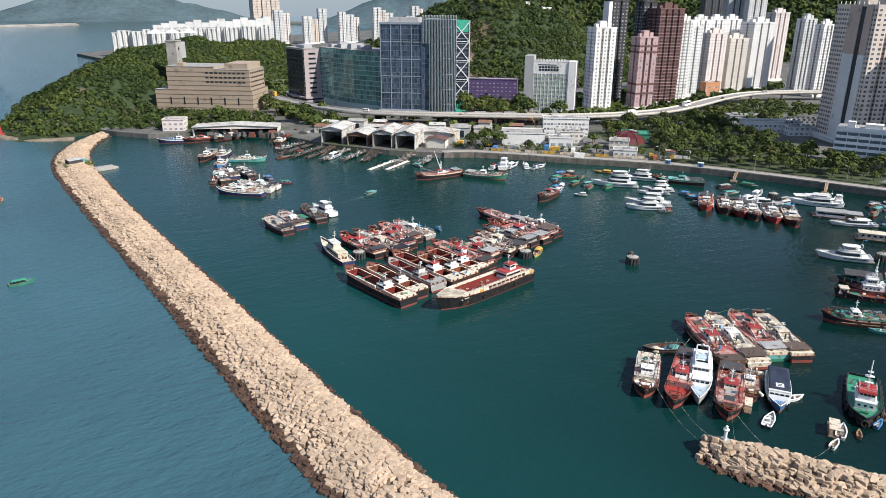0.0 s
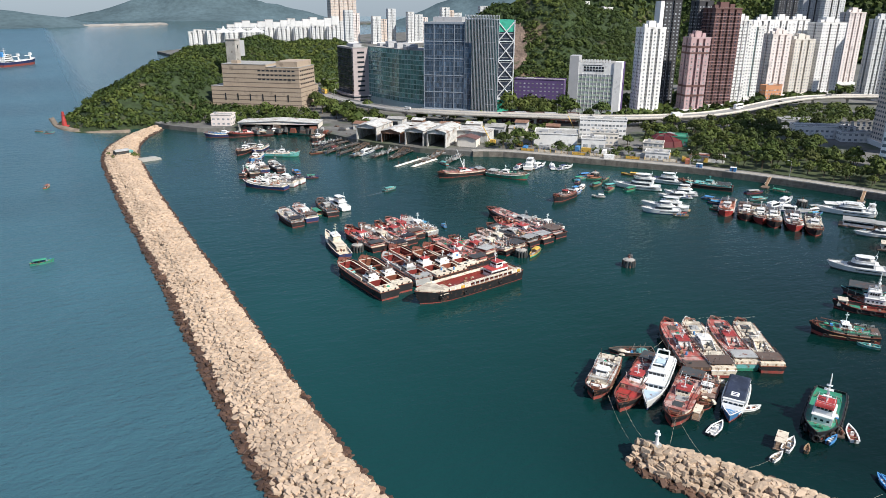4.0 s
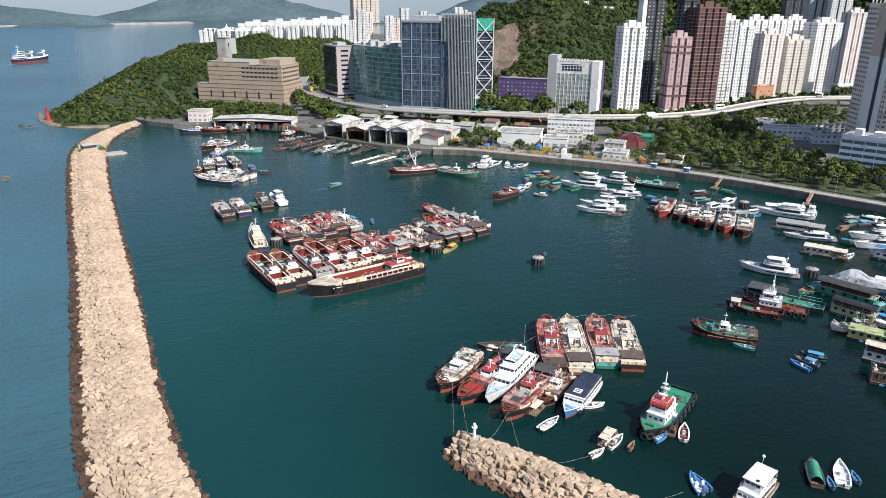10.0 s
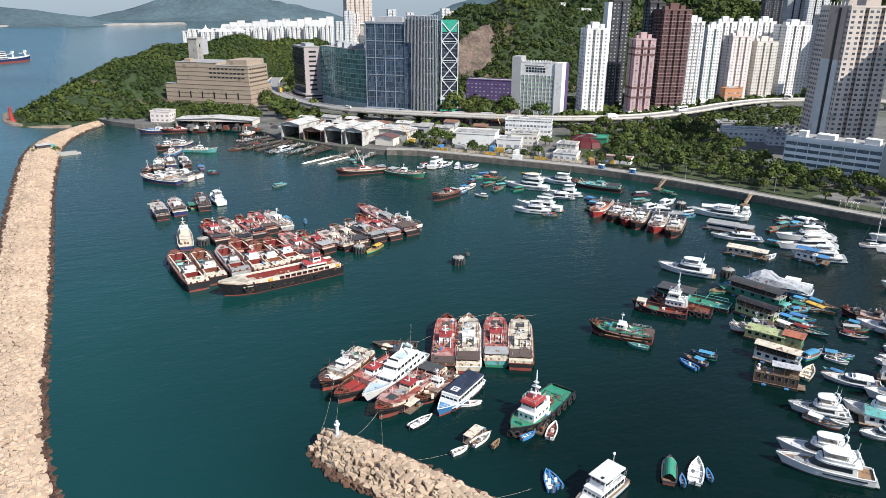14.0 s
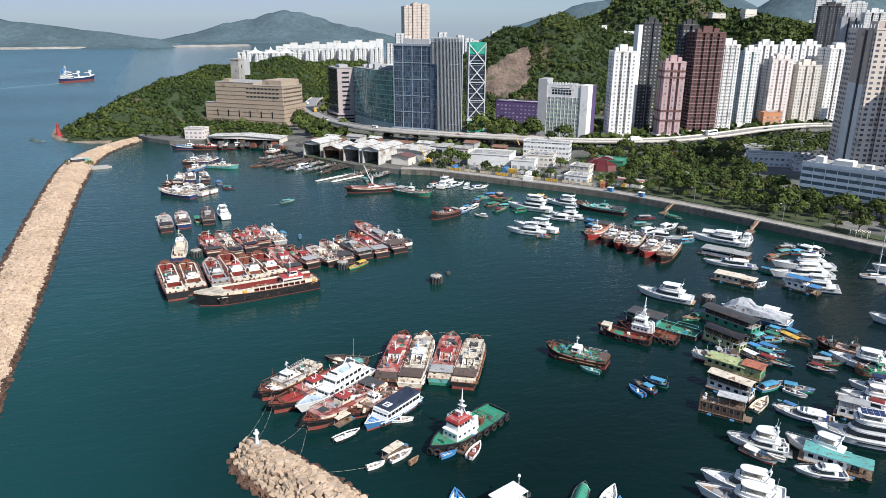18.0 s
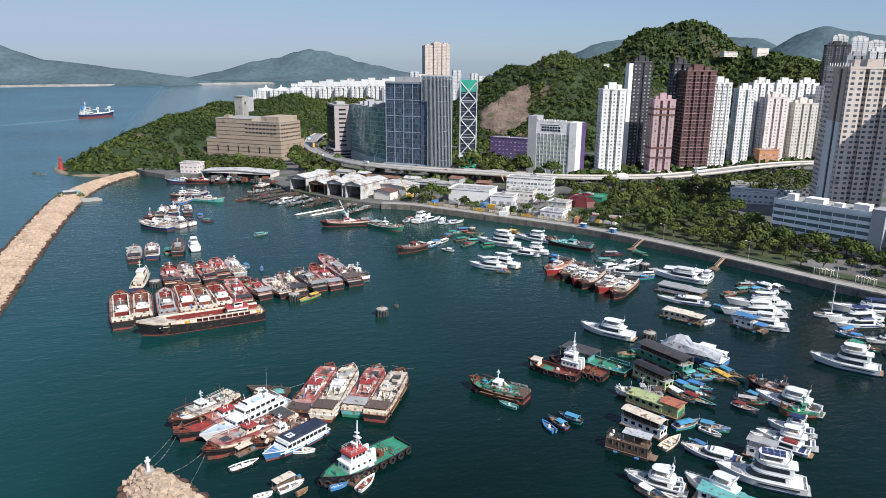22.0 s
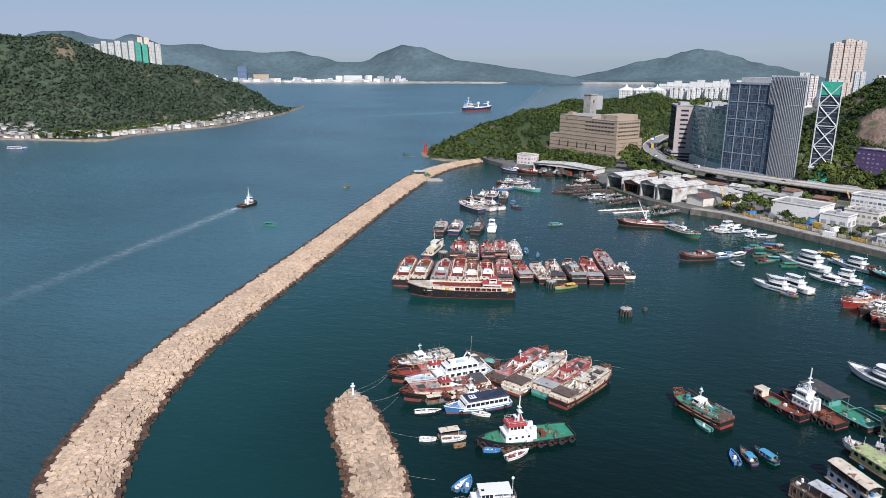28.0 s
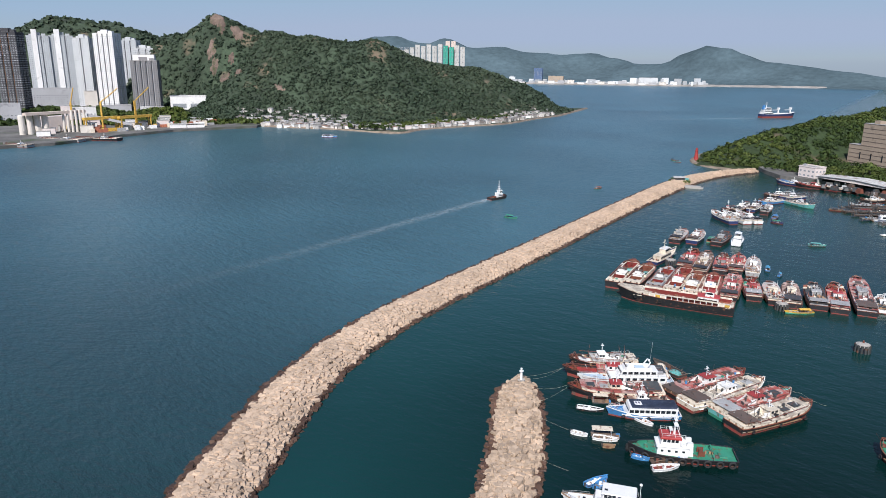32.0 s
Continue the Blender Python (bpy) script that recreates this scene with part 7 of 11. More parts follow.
# outer white group
trawler(115.1, 337.1, 132, 26.0, 6.5, 'navy','white','white')
trawler(121.9, 340.5, 136, 23.7, 6.5, 'white','white','white')
trawler(127.7, 345.0, 133, 23.5, 6.5, 'white','white','grey')
trawler(118.2, 374.0, 83, 24.0, 6.5, 'maroon','white','white')
trawler(111.7, 366.6, 59, 9.3, 3.2, 'maroon','white','red')
trawler(124.9, 380.4, 88, 22.0, 6.0, 'navy','white','grey')
trawler(132.6, 376.5, 92, 20.0, 6.0, 'black','grey','white')
sampan(140.0, 362.9, 91, 11.0, 3.7, 'blue')
trawler(129.5, 434.3, -128, 26.0, 6.5, 'black','white','grey')
trawler(128.8, 406.3, -119, 22.0, 6.0, 'blue','white','white')
trawler(147.2, 410.4, -34, 22.5, 6.0, 'teal','white','white')
trawler(138.0, 431.0, -126, 22.0, 6.0, 'navy','white','grey')
# small craft under way
sampan(225.2, 341.7, 93, 9.0, 3.0, 'teal')
sampan(144.1, 346.1, -17, 7.3, 2.5, 'green')
sampan(170.5, 301.3, 15, 8.5, 2.9, 'teal')
# shipyard boats
cranebarge(219.9, 311.8, 175, 30.0, 7.0, 'maroon','white','red')
sampan(234.9, 321.0, 168, 7.3, 2.5, 'blue')
trawler(240.6, 295.5, -56, 25.0, 6.5, 'green','white','brown')
trawler(128.8, 495.8, 161, 26.0, 6.0, 'navy','white','blue')
trawler(144.6, 491.3, 179, 26.8, 7.0, 'black','maroon','red')
trawler(162.2, 489.2, 178, 24.0, 6.0, 'black','white','white')
trawler(184.3, 451.4, -129, 20.0, 6.0, 'maroon','white','white')
sampan(169.2, 408.3, 1, 10.5, 3.6, 'dark')
sampan(183.9, 416.6, 40, 11.0, 3.7, 'maroon')
yacht(198.4, 393.7, 36, 22.0, 4.0, 1,'white')
yacht(267.3, 310.9, 43, 20.0, 6.0, 2,'white')
yacht(260.9, 312.1, 29, 14.0, 3.5, 1,'maroon')
yacht(271.6, 308.0, 24, 15.0, 3.5, 1,'white')
yacht(277.6, 303.8, 57, 13.0, 3.5, 1,'white')
yacht(282.5, 297.3, 9, 13.1, 3.5, 1,'navy')
# trawlers moored beam to beam
trawler(166.9, 101.6, 61, 29.9, 7.4, 'maroon','white','red')
trawler(172.6, 98.5, 61, 30.6, 7.4, 'cream','white','cream')
trawler(180.5, 96.7, 60, 27.7, 7.4, 'teal','pink','red')
trawler(185.9, 92.3, 58, 27.9, 7.4, 'maroon','cream','cream')
trawler(136.0, 98.9, -144, 21.0, 6.5, 'black','white','white')
trawler(142.3, 92.8, -151, 30.8, 6.5, 'maroon','white','red')
cruiser(146.3, 90.2, -146, 27.5, 6.0)
trawler(146.7, 81.8, -149, 26.7, 7.0, 'maroon','cream','red')
trawler(153.7, 81.0, -148, 16.8, 5.5, 'maroon','white','brown')
ferryboat(156.9, 75.0, -148, 19.2, 6.0)
wreck(153.7, 107.1, 151, 12.6, 4.3)
tug(171.1, 61.1, -154, 24.9, 7.6)
raft(145.4, 76.0, 29, 5.6, 1.9)
skiff(144.5, 69.8, 18, 7.1, 2.4, 'black','white')
skiff(158.7, 71.6, -17, 5.4, 1.8, 'white','orange')
skiff(153.7, 57.7, 20, 6.4, 2.2, 'white','grey')
skiff(147.4, 56.1, 8, 4.3, 1.5, 'white','grey')
skiff(155.7, 54.8, 28, 3.1, 1.1, 'wood','wood')
raft(152.9, 59.2, 28, 7.0, 2.4)
timberraft(170.0, 57.2, 39, 9.7, 3.3)
skiff(169.9, 53.6, 43, 6.8, 2.3, 'white','maroon')
skiff(163.7, 54.2, 8, 4.2, 1.4, 'blue','white')
skiff(158.9, 39.3, 65, 6.5, 2.0, 'blue','white')
# mid harbour
trawler(216.1, 85.0, 130, 18.5, 6.3, 'black','white','green')
skiff(215.9, 77.3, 126, 5.9, 2.0, 'teal','teal')
freighter(238.2, 92.8, 127, 16.9, 5.8)
tugb(246.0, 91.5, 124, 19.2, 6.5)
canopyboat(253.6, 94.9, 119, 24.9, 7.0)
yacht(271.6, 115.3, 127, 19.5, 6.6, 2,'white')
skiff(220.9, 63.0, 94, 6.0, 2.1, 'blue','blue')
sampan(224.0, 63.7, 106, 7.0, 2.4, 'blue')
sampan(228.4, 64.9, 123, 7.0, 2.4, 'navy')
# trawler row near the promenade
trawler(294.3, 191.7, -144, 26.0, 7.0, 'red','white','orange')
trawler(296.3, 182.7, -141, 24.0, 7.0, 'maroon','white','grey')
trawler(298.3, 176.6, -138, 26.0, 6.8, 'red','white','cream')
trawler(298.8, 170.2, -140, 26.0, 6.8, 'black','white','white')
trawler(302.4, 162.5, -141, 26.0, 7.2, 'red','white','white')
trawler(304.6, 154.4, -142, 26.0, 7.0, 'black','white','cream')
trawler(319.8, 227.3, 124, 28.0, 7.0, 'black','teal','teal')
sampan(303.4, 207.3, -70, 11.0, 3.7, 'blue')
sampan(292.9, 193.2, -63, 11.0, 3.5, 'dark')
sampan(299.5, 200.1, -66, 11.0, 3.5, 'navy')
yacht(319.5, 184.1, 0, 16.0, 4.0, 1,'white')
yacht(319.8, 175.4, -45, 16.0, 4.0, 1,'white')
sampan(323.5, 196.9, -15, 11.0, 3.7, 'teal')
sampan(333.5, 206.9, -14, 11.0, 3.7, 'grey')
sampan(346.6, 200.7, -80, 10.7, 3.6, 'green')
yacht(331.6, 187.3, 15, 15.0, 4.0, 1,'white')
sampan(325.0, 166.7, -8, 8.1, 2.5, 'blue')
sampan(329.6, 170.7, -8, 9.2, 2.5, 'white')
sampan(334.9, 174.6, -7, 8.4, 2.5, 'grey')
# north moorings
trawler(239.2, 244.8, -160, 18.0, 6.0, 'maroon','brown','red')
sampan(250.4, 248.5, 19, 11.0, 3.5, 'blue')
yacht(253.2, 250.7, 30, 13.0, 3.0, 1,'white')
sampan(257.6, 256.9, 20, 9.2, 3.0, 'blue')
sampan(261.6, 257.0, 39, 10.0, 3.0, 'white')
sampan(268.1, 268.3, 40, 10.0, 3.0, 'navy')
sampan(274.2, 273.0, -5, 11.0, 3.5, 'green')
sampan(281.6, 278.0, -3, 10.1, 3.4, 'blue')
sampan(280.6, 270.4, -34, 9.4, 3.2, 'orange')
sampan(284.3, 264.8, 20, 10.1, 3.4, 'dark')
sampan(272.2, 257.6, 16, 10.4, 3.5, 'green')
sampan(271.5, 246.3, 24, 11.0, 3.5, 'maroon')
sampan(277.2, 252.2, -2, 10.3, 3.5, 'teal')
sampan(256.7, 238.8, 136, 7.0, 2.4, 'white')
sampan(281.7, 242.0, 11, 11.0, 3.7, 'green')
yacht(286.5, 243.0, 132, 24.0, 7.0, 3,'white')
yacht(308.1, 244.8, 129, 20.0, 6.0, 2,'white')
sampan(304.9, 267.0, 127, 11.0, 3.5, 'yellow')
yacht(263.8, 203.9, 140, 18.0, 5.0, 2,'white')
yacht(270.9, 208.3, 128, 22.0, 5.5, 2,'white')
sampan(267.9, 195.5, 151, 7.2, 2.4, 'maroon')
yacht(289.9, 220.1, 139, 16.0, 4.5, 1,'wood')
yacht(296.2, 222.2, 141, 16.0, 5.0, 2,'white')
yacht(305.5, 250.3, 150, 12.4, 4.0, 1,'navy')
sampan(326.7, 295.0, -90, 10.0, 3.0, 'grey')
sampan(315.8, 305.1, -129, 10.0, 3.0, 'dark')
# houseboats and yachts of the marina
houseboat(344.6, 165.7, 133, 17.8, 6.1, 'white','white')
yacht(337.9, 161.7, 125, 24.0, 5.5, 2,'white')
houseboat(326.0, 144.6, -59, 20.2, 6.9, 'grey','white')
yacht(319.0, 134.3, 138, 20.0, 4.5, 1,'white')
houseboat(306.6, 118.6, -60, 15.9, 5.4, 'cream','cream')
yacht(349.5, 155.9, 33, 14.0, 4.5, 2,'white')
skiff(313.9, 112.7, 11, 7.0, 2.4, 'white','blue')
yacht(344.6, 121.8, 150, 24.0, 5.5, 2,'white')
yacht(335.1, 113.9, 155, 24.0, 5.5, 2,'white')
yacht(328.5, 103.8, 137, 18.9, 6.0, 2,'white')
houseboat(324.0, 103.4, -71, 12.5, 4.2, 'blue','white')
sampan(344.3, 136.3, 7, 8.8, 3.0, 'orange')
sampan(354.1, 139.1, 3, 11.0, 3.5, 'teal')
sampan(359.7, 143.8, -10, 8.8, 3.0, 'grey')
sampan(360.7, 137.0, -11, 10.6, 3.5, 'blue')
yacht(363.1, 139.5, 107, 14.6, 4.0, 1,'white')
sampan(370.3, 134.8, -94, 11.0, 3.7, 'white')
sampan(328.3, 122.9, -64, 7.5, 2.5, 'navy')
sloop(361.8, 103.3, -34, 10.2, 3.5)
yacht(379.3, 101.6, 145, 28.0, 6.0, 2,'navy')
yacht(366.4, 96.6, 168, 22.0, 5.0, 2,'navy')
yacht(363.6, 92.2, 165, 18.0, 4.5, 1,'navy')
sampan(381.2, 93.8, -107, 10.8, 3.5, 'dark')
yacht(328.3, 67.2, 128, 19.9, 6.8, 3,'white')
sampan(347.9, 76.6, -72, 11.0, 3.7, 'green')
sampan(354.1, 89.5, -173, 11.0, 3.0, 'blue')
sampan(352.1, 85.4, 127, 9.6, 3.0, 'blue')
yacht(358.4, 77.8, 161, 13.0, 3.5, 1,'white')
sampan(350.7, 67.8, -89, 7.0, 2.4, 'dark')
# floating homes
tarpboat(287.2, 89.0, 117, 22.2, 7.6)
houseboat(275.2, 87.3, -75, 18.1, 6.0, 'dark','green')
houseboat(263.1, 76.8, -76, 12.6, 4.3, 'black','lime')
houseboat(253.8, 62.8, -63, 15.3, 5.2, 'lime','lime')
houseboat(243.6, 53.6, -66, 11.7, 4.0, 'cream','black')
houseboat(234.0, 46.1, -52, 10.7, 3.6, 'silver','brown')
trawler(254.2, 71.2, 155, 13.4, 4.5, 'white','grey','grey')
sampan(268.9, 96.5, 179, 10.4, 3.5, 'green')
sampan(274.1, 98.5, 165, 6.9, 2.4, 'blue')
skiff(246.5, 45.9, 24, 9.0, 3.0, 'cream','cream')
sampan(278.5, 77.4, 8, 10.3, 2.8, 'teal')
sampan(279.0, 73.6, -17, 7.6, 2.6, 'blue')
sampan(282.2, 74.3, -69, 9.7, 2.8, 'green')
sampan(286.6, 77.5, -67, 9.0, 2.8, 'navy')
sampan(285.6, 71.6, -86, 11.0, 3.0, 'yellow')
sampan(289.3, 73.1, -85, 10.9, 3.0, 'navy')
sampan(270.3, 69.7, -74, 9.5, 2.8, 'blue')
sampan(265.2, 66.1, -83, 11.0, 2.8, 'white')
sampan(270.7, 65.9, -69, 11.0, 2.8, 'teal')
sampan(268.1, 62.2, -73, 11.0, 2.8, 'maroon')
sampan(273.9, 69.2, -65, 8.5, 2.8, 'blue')
sampan(255.9, 51.8, 3, 8.7, 3.0, 'blue')
sampan(261.7, 48.5, -49, 8.5, 2.9, 'blue')
skiff(259.4, 46.9, -69, 6.0, 2.1, 'white','black')
sampan(281.8, 57.3, -41, 8.5, 2.6, 'grey')
sampan(277.4, 54.2, -65, 7.6, 2.6, 'maroon')
sampan(285.3, 57.7, -72, 8.2, 2.6, 'blue')
yacht(290.0, 52.1, 122, 17.1, 5.8, 2,'white')
trawler(289.4, 47.4, 153, 11.2, 3.8, 'wood','green','green')
trawler(294.0, 60.1, 118, 16.9, 5.0, 'black','brown','brown')
yacht(279.7, 40.9, 132, 11.0, 3.8, 2,'navy')
yacht(273.9, 36.9, 133, 13.6, 4.6, 2,'white')
yacht(271.0, 35.9, 122, 14.0, 4.0, 1,'maroon')
yacht(255.2, 25.6, 137, 19.3, 6.5, 3,'solar')
yacht(251.5, 37.7, 130, 13.9, 4.7, 1,'wood')
houseboat(263.6, 32.2, -55, 10.4, 3.5, 'grey','white')
yacht(231.5, 32.1, 148, 12.2, 4.2, 2,'grey')
yacht(241.9, 24.8, 115, 14.4, 4.9, 2,'white')
houseboat(241.5, 20.0, -55, 14.3, 4.9, 'teal','white')
yacht(235.7, 18.9, 149, 10.8, 3.7, 1,'white')
skiff(229.3, 29.8, 109, 4.2, 1.4, 'blue','teal')
skiff(231.6, 26.8, 127, 3.9, 1.3, 'white','cream')
launch(163.7, 30.3, -162, 17.0, 5.0)
skiff(160.1, 39.0, 82, 5.2, 1.8, 'blue','blue')
canopyskiff(183.3, 30.9, 45, 9.0, 3.1, 'dark')
skiff(188.4, 28.4, 40, 9.1, 3.1, 'white','white')
skiff(183.4, 27.3, 51, 3.4, 1.2, 'blue','blue')
skiff(189.6, 26.2, 57, 3.5, 1.2, 'blue','blue')
sampan(251.8, 42.4, 108, 5.5, 1.9, 'blue')
sampan(228.3, 28.6, -71, 8.4, 2.6, 'white')
yacht(230.9, 31.8, 133, 13.2, 4.5, 2,'grey')
# open water
tugb(-25.1, 311.8, 75, 15.6, 5.3)
sampan(11.4, 265.2, 5, 8.2, 2.8, 'green')
sampan(13.7, 577.0, -42, 7.0, 2.4, 'dark')
sampan(15.3, 389.8, 70, 7.0, 2.4, 'orange')
sampan(20.2, 568.4, 2, 7.0, 2.4, 'dark')
ferryboat(-377.5, 520.7, 17, 19.5, 6.0)
yacht(216, 21, 132, 16.5, 4.8, 2, 'white')
yacht(212.2, 16.8, 131, 18.5, 5.2, 2, 'wood')

# ---- buildings ----
def wallmat(name, col, **k):
    a = dict(var=0.08, scale=0.06, wear=0.06, wearcol=tuple(c * 0.6 for c in col), wearscale=0.12, bump=0.05, rnd=0.04)
    a.update(k)
    return mat(name, col, 0.8, **a)


W_WHITE = wallmat("white_tile_wall", (0.75, 0.735, 0.71))
W_ESTATE = wallmat("weathered_white_estate_wall", (0.60, 0.60, 0.59))
W_DIST = wallmat("sunlit_beige_tile_wall", (0.50, 0.48, 0.44))
W_SLATE = wallmat("slate_blue_cladding", (0.09, 0.14, 0.24))
W_PALE = wallmat("faded_white_tile_wall", (0.54, 0.55, 0.55))
W_FADED = wallmat("weathered_grey_white_wall", (0.44, 0.46, 0.47))
W_SITE = wallmat("raw_concrete_site_wall", (0.22, 0.21, 0.21))
W_CREAM = wallmat("cream_tile_wall", (0.66, 0.61, 0.54))
W_TAN = wallmat("tan_tile_wall", (0.38, 0.30, 0.225))
W_BAND = wallmat("dark_tile_joint", (0.15, 0.115, 0.09))
W_PINK = wallmat("pink_tile_wall", (0.47, 0.32, 0.32))
W_ROSE = wallmat("pale_pink_wall", (0.68, 0.60, 0.565))
W_BROWN = wallmat("dark_red_brown_wall", (0.13, 0.065, 0.058))
W_GREY = wallmat("grey_tile_wall", (0.40, 0.40, 0.41))
W_DARK = wallmat("charcoal_wall", (0.045, 0.045, 0.05))
W_TEAL = wallmat("pale_teal_wall", (0.30, 0.56, 0.55))
W_ORANGE = wallmat("orange_brick_wall", (0.52, 0.24, 0.12))
W_BEIGE = wallmat("beige_tile_wall", (0.58, 0.48, 0.41))
W_SALMON = wallmat("salmon_tile_wall", (0.50, 0.27, 0.17))
W_SLAB = wallmat("buff_tile_wall", (0.70, 0.60, 0.52))
W_TANNED = wallmat("tan_painted_wall", (0.52, 0.40, 0.33))
W_BRIGHT = wallmat("bright_white_wall", (0.82, 0.84, 0.85))
W_PURPLE = wallmat("purple_wall", (0.105, 0.065, 0.18))
ROOFING = mat("grey_flat_roof", (0.33, 0.32, 0.30), 0.9, wear=0.2, wearcol=(0.18, 0.17, 0.15), wearscale=0.2)
CURTAIN = mat("blue_curtain_glass", (0.085, 0.125, 0.18), 0.12, 0.35, var=0.3, scale=0.07, island=0.45, bump=0, spec=0.7)
CURTAIN_GREEN = mat("green_curtain_glass", (0.14, 0.29, 0.275), 0.12, 0.35, var=0.35, scale=0.06, island=0.4, bump=0, spec=0.7)
CURTAIN_DARK = mat("slate_curtain_glass", (0.035, 0.045, 0.065), 0.12, 0.2, var=0.3, scale=0.08, island=0.4, bump=0, spec=0.6)
SPANDREL = wallmat("pale_green_grey_spandrel", (0.37, 0.46, 0.44))
SPANDREL_DARK = wallmat("dark_blue_spandrel", (0.10, 0.125, 0.16))
RIB = wallmat("blue_grey_metal_rib", (0.25, 0.285, 0.33))
STONE_PINK = wallmat("pinkish_stone_cladding", (0.40, 0.34, 0.335))
FLATPANE = mat("flat_window_glass", (0.27, 0.285, 0.30), 0.2, var=0.3, scale=0.2, island=0.6, bump=0, spec=0.6)
# haze in front of the far estate's windows is put into this lighter pane colour
PANE_PALE = mat("haze_paled_window_glass", (0.34, 0.36, 0.37), 0.25, var=0.2, scale=0.2, island=0.35, bump=0, spec=0.5)
PANE_DARK = mat("dark_ribbon_glass", (0.10, 0.14, 0.165), 0.12, island=0.4, bump=0, spec=0.6)
PANE_SITE = mat("open_unglazed_bay", (0.10, 0.11, 0.13), 0.6, island=0.4, bump=0)
FIN_GREY = mat("grey_metal_fin", (0.40, 0.42, 0.45), 0.4, 0.1, bump=0)
FIN = mat("white_metal_fin", (0.60, 0.62, 0.64), 0.4, 0.1, bump=0)
GREEN_NET = mat("green_scaffold_net", (0.03, 0.32, 0.22), 0.7, rnd=0.1)
TIN = mat("corrugated_sheet", (0.54, 0.53, 0.50), 0.6, 0.0, var=0.25, wear=0.26, wearcol=(0.22, 0.13, 0.08), wearscale=0.25)
TIN_RUST = mat("rusty_sheet", (0.22, 0.12, 0.08), 0.8, wear=0.3, wearscale=0.4)


def bays(w, d, nx, ny, notch, gap):
    """A rectangle plan (0..w, 0..d) with a recessed notch between bays on each side, counter-clockwise."""
    def side(p, q, n):
        p, q = Vector(p), Vector(q)
        u = (q - p).normalized()
        L = (q - p).length
        nrm = Vector((-u.y, u.x))
        pts = [p]
        for i in range(1, n):
            c = L * i / n
            for s, k in ((c - gap / 2, 0), (c - gap / 2, 1), (c + gap / 2, 1), (c + gap / 2, 0)):
                pts.append(p + u * s + nrm * notch * k)
        return pts
    c = [(0, 0), (w, 0), (w, d), (0, d)]
    out = []
    for i, n in enumerate((nx, ny, nx, ny)):
        out += side(c[i], c[(i + 1) % 4], n)
    return [(p.x, p.y) for p in out]


def facade_windows(plan, z0, z1, floor, ww, wh, pitch, sill=0.9, depth=0.06, skip=1.5, ledge=False):
    """Geo of panes and of ledges on every wall edge of a plan."""
    g, lg = Geo(), Geo()
    n = len(plan)
    nf = int((z1 - z0) / floor)
    for i in range(n):
        p, q = Vector((*plan[i], 0)), Vector((*plan[(i + 1) % n], 0))
        L = (q - p).length
        if L < skip:
            continue
        u = (q - p) / L
        out = Vector((u.y, -u.x, 0))
        k = max(1, int(L / pitch))
        w = min(ww, L / k * 0.8)
        for f in range(nf):
            z = z0 + f * floor + sill
            for j in range(k):
                a = p + u * (L * (j + 0.5) / k - w / 2) + Vector((0, 0, z))
                b = [a + out * depth, a + u * w + out * depth, a + u * w + out * depth + Vector((0, 0, wh)), a + out * depth + Vector((0, 0, wh))]
                g.add(b, [(0, 1, 2, 3)])
                if ledge:
                    lg.obox(a - Vector((0, 0, 0.22)), u, out, (0, 0, 1), w, 0.28, 0.16)
    return g, lg


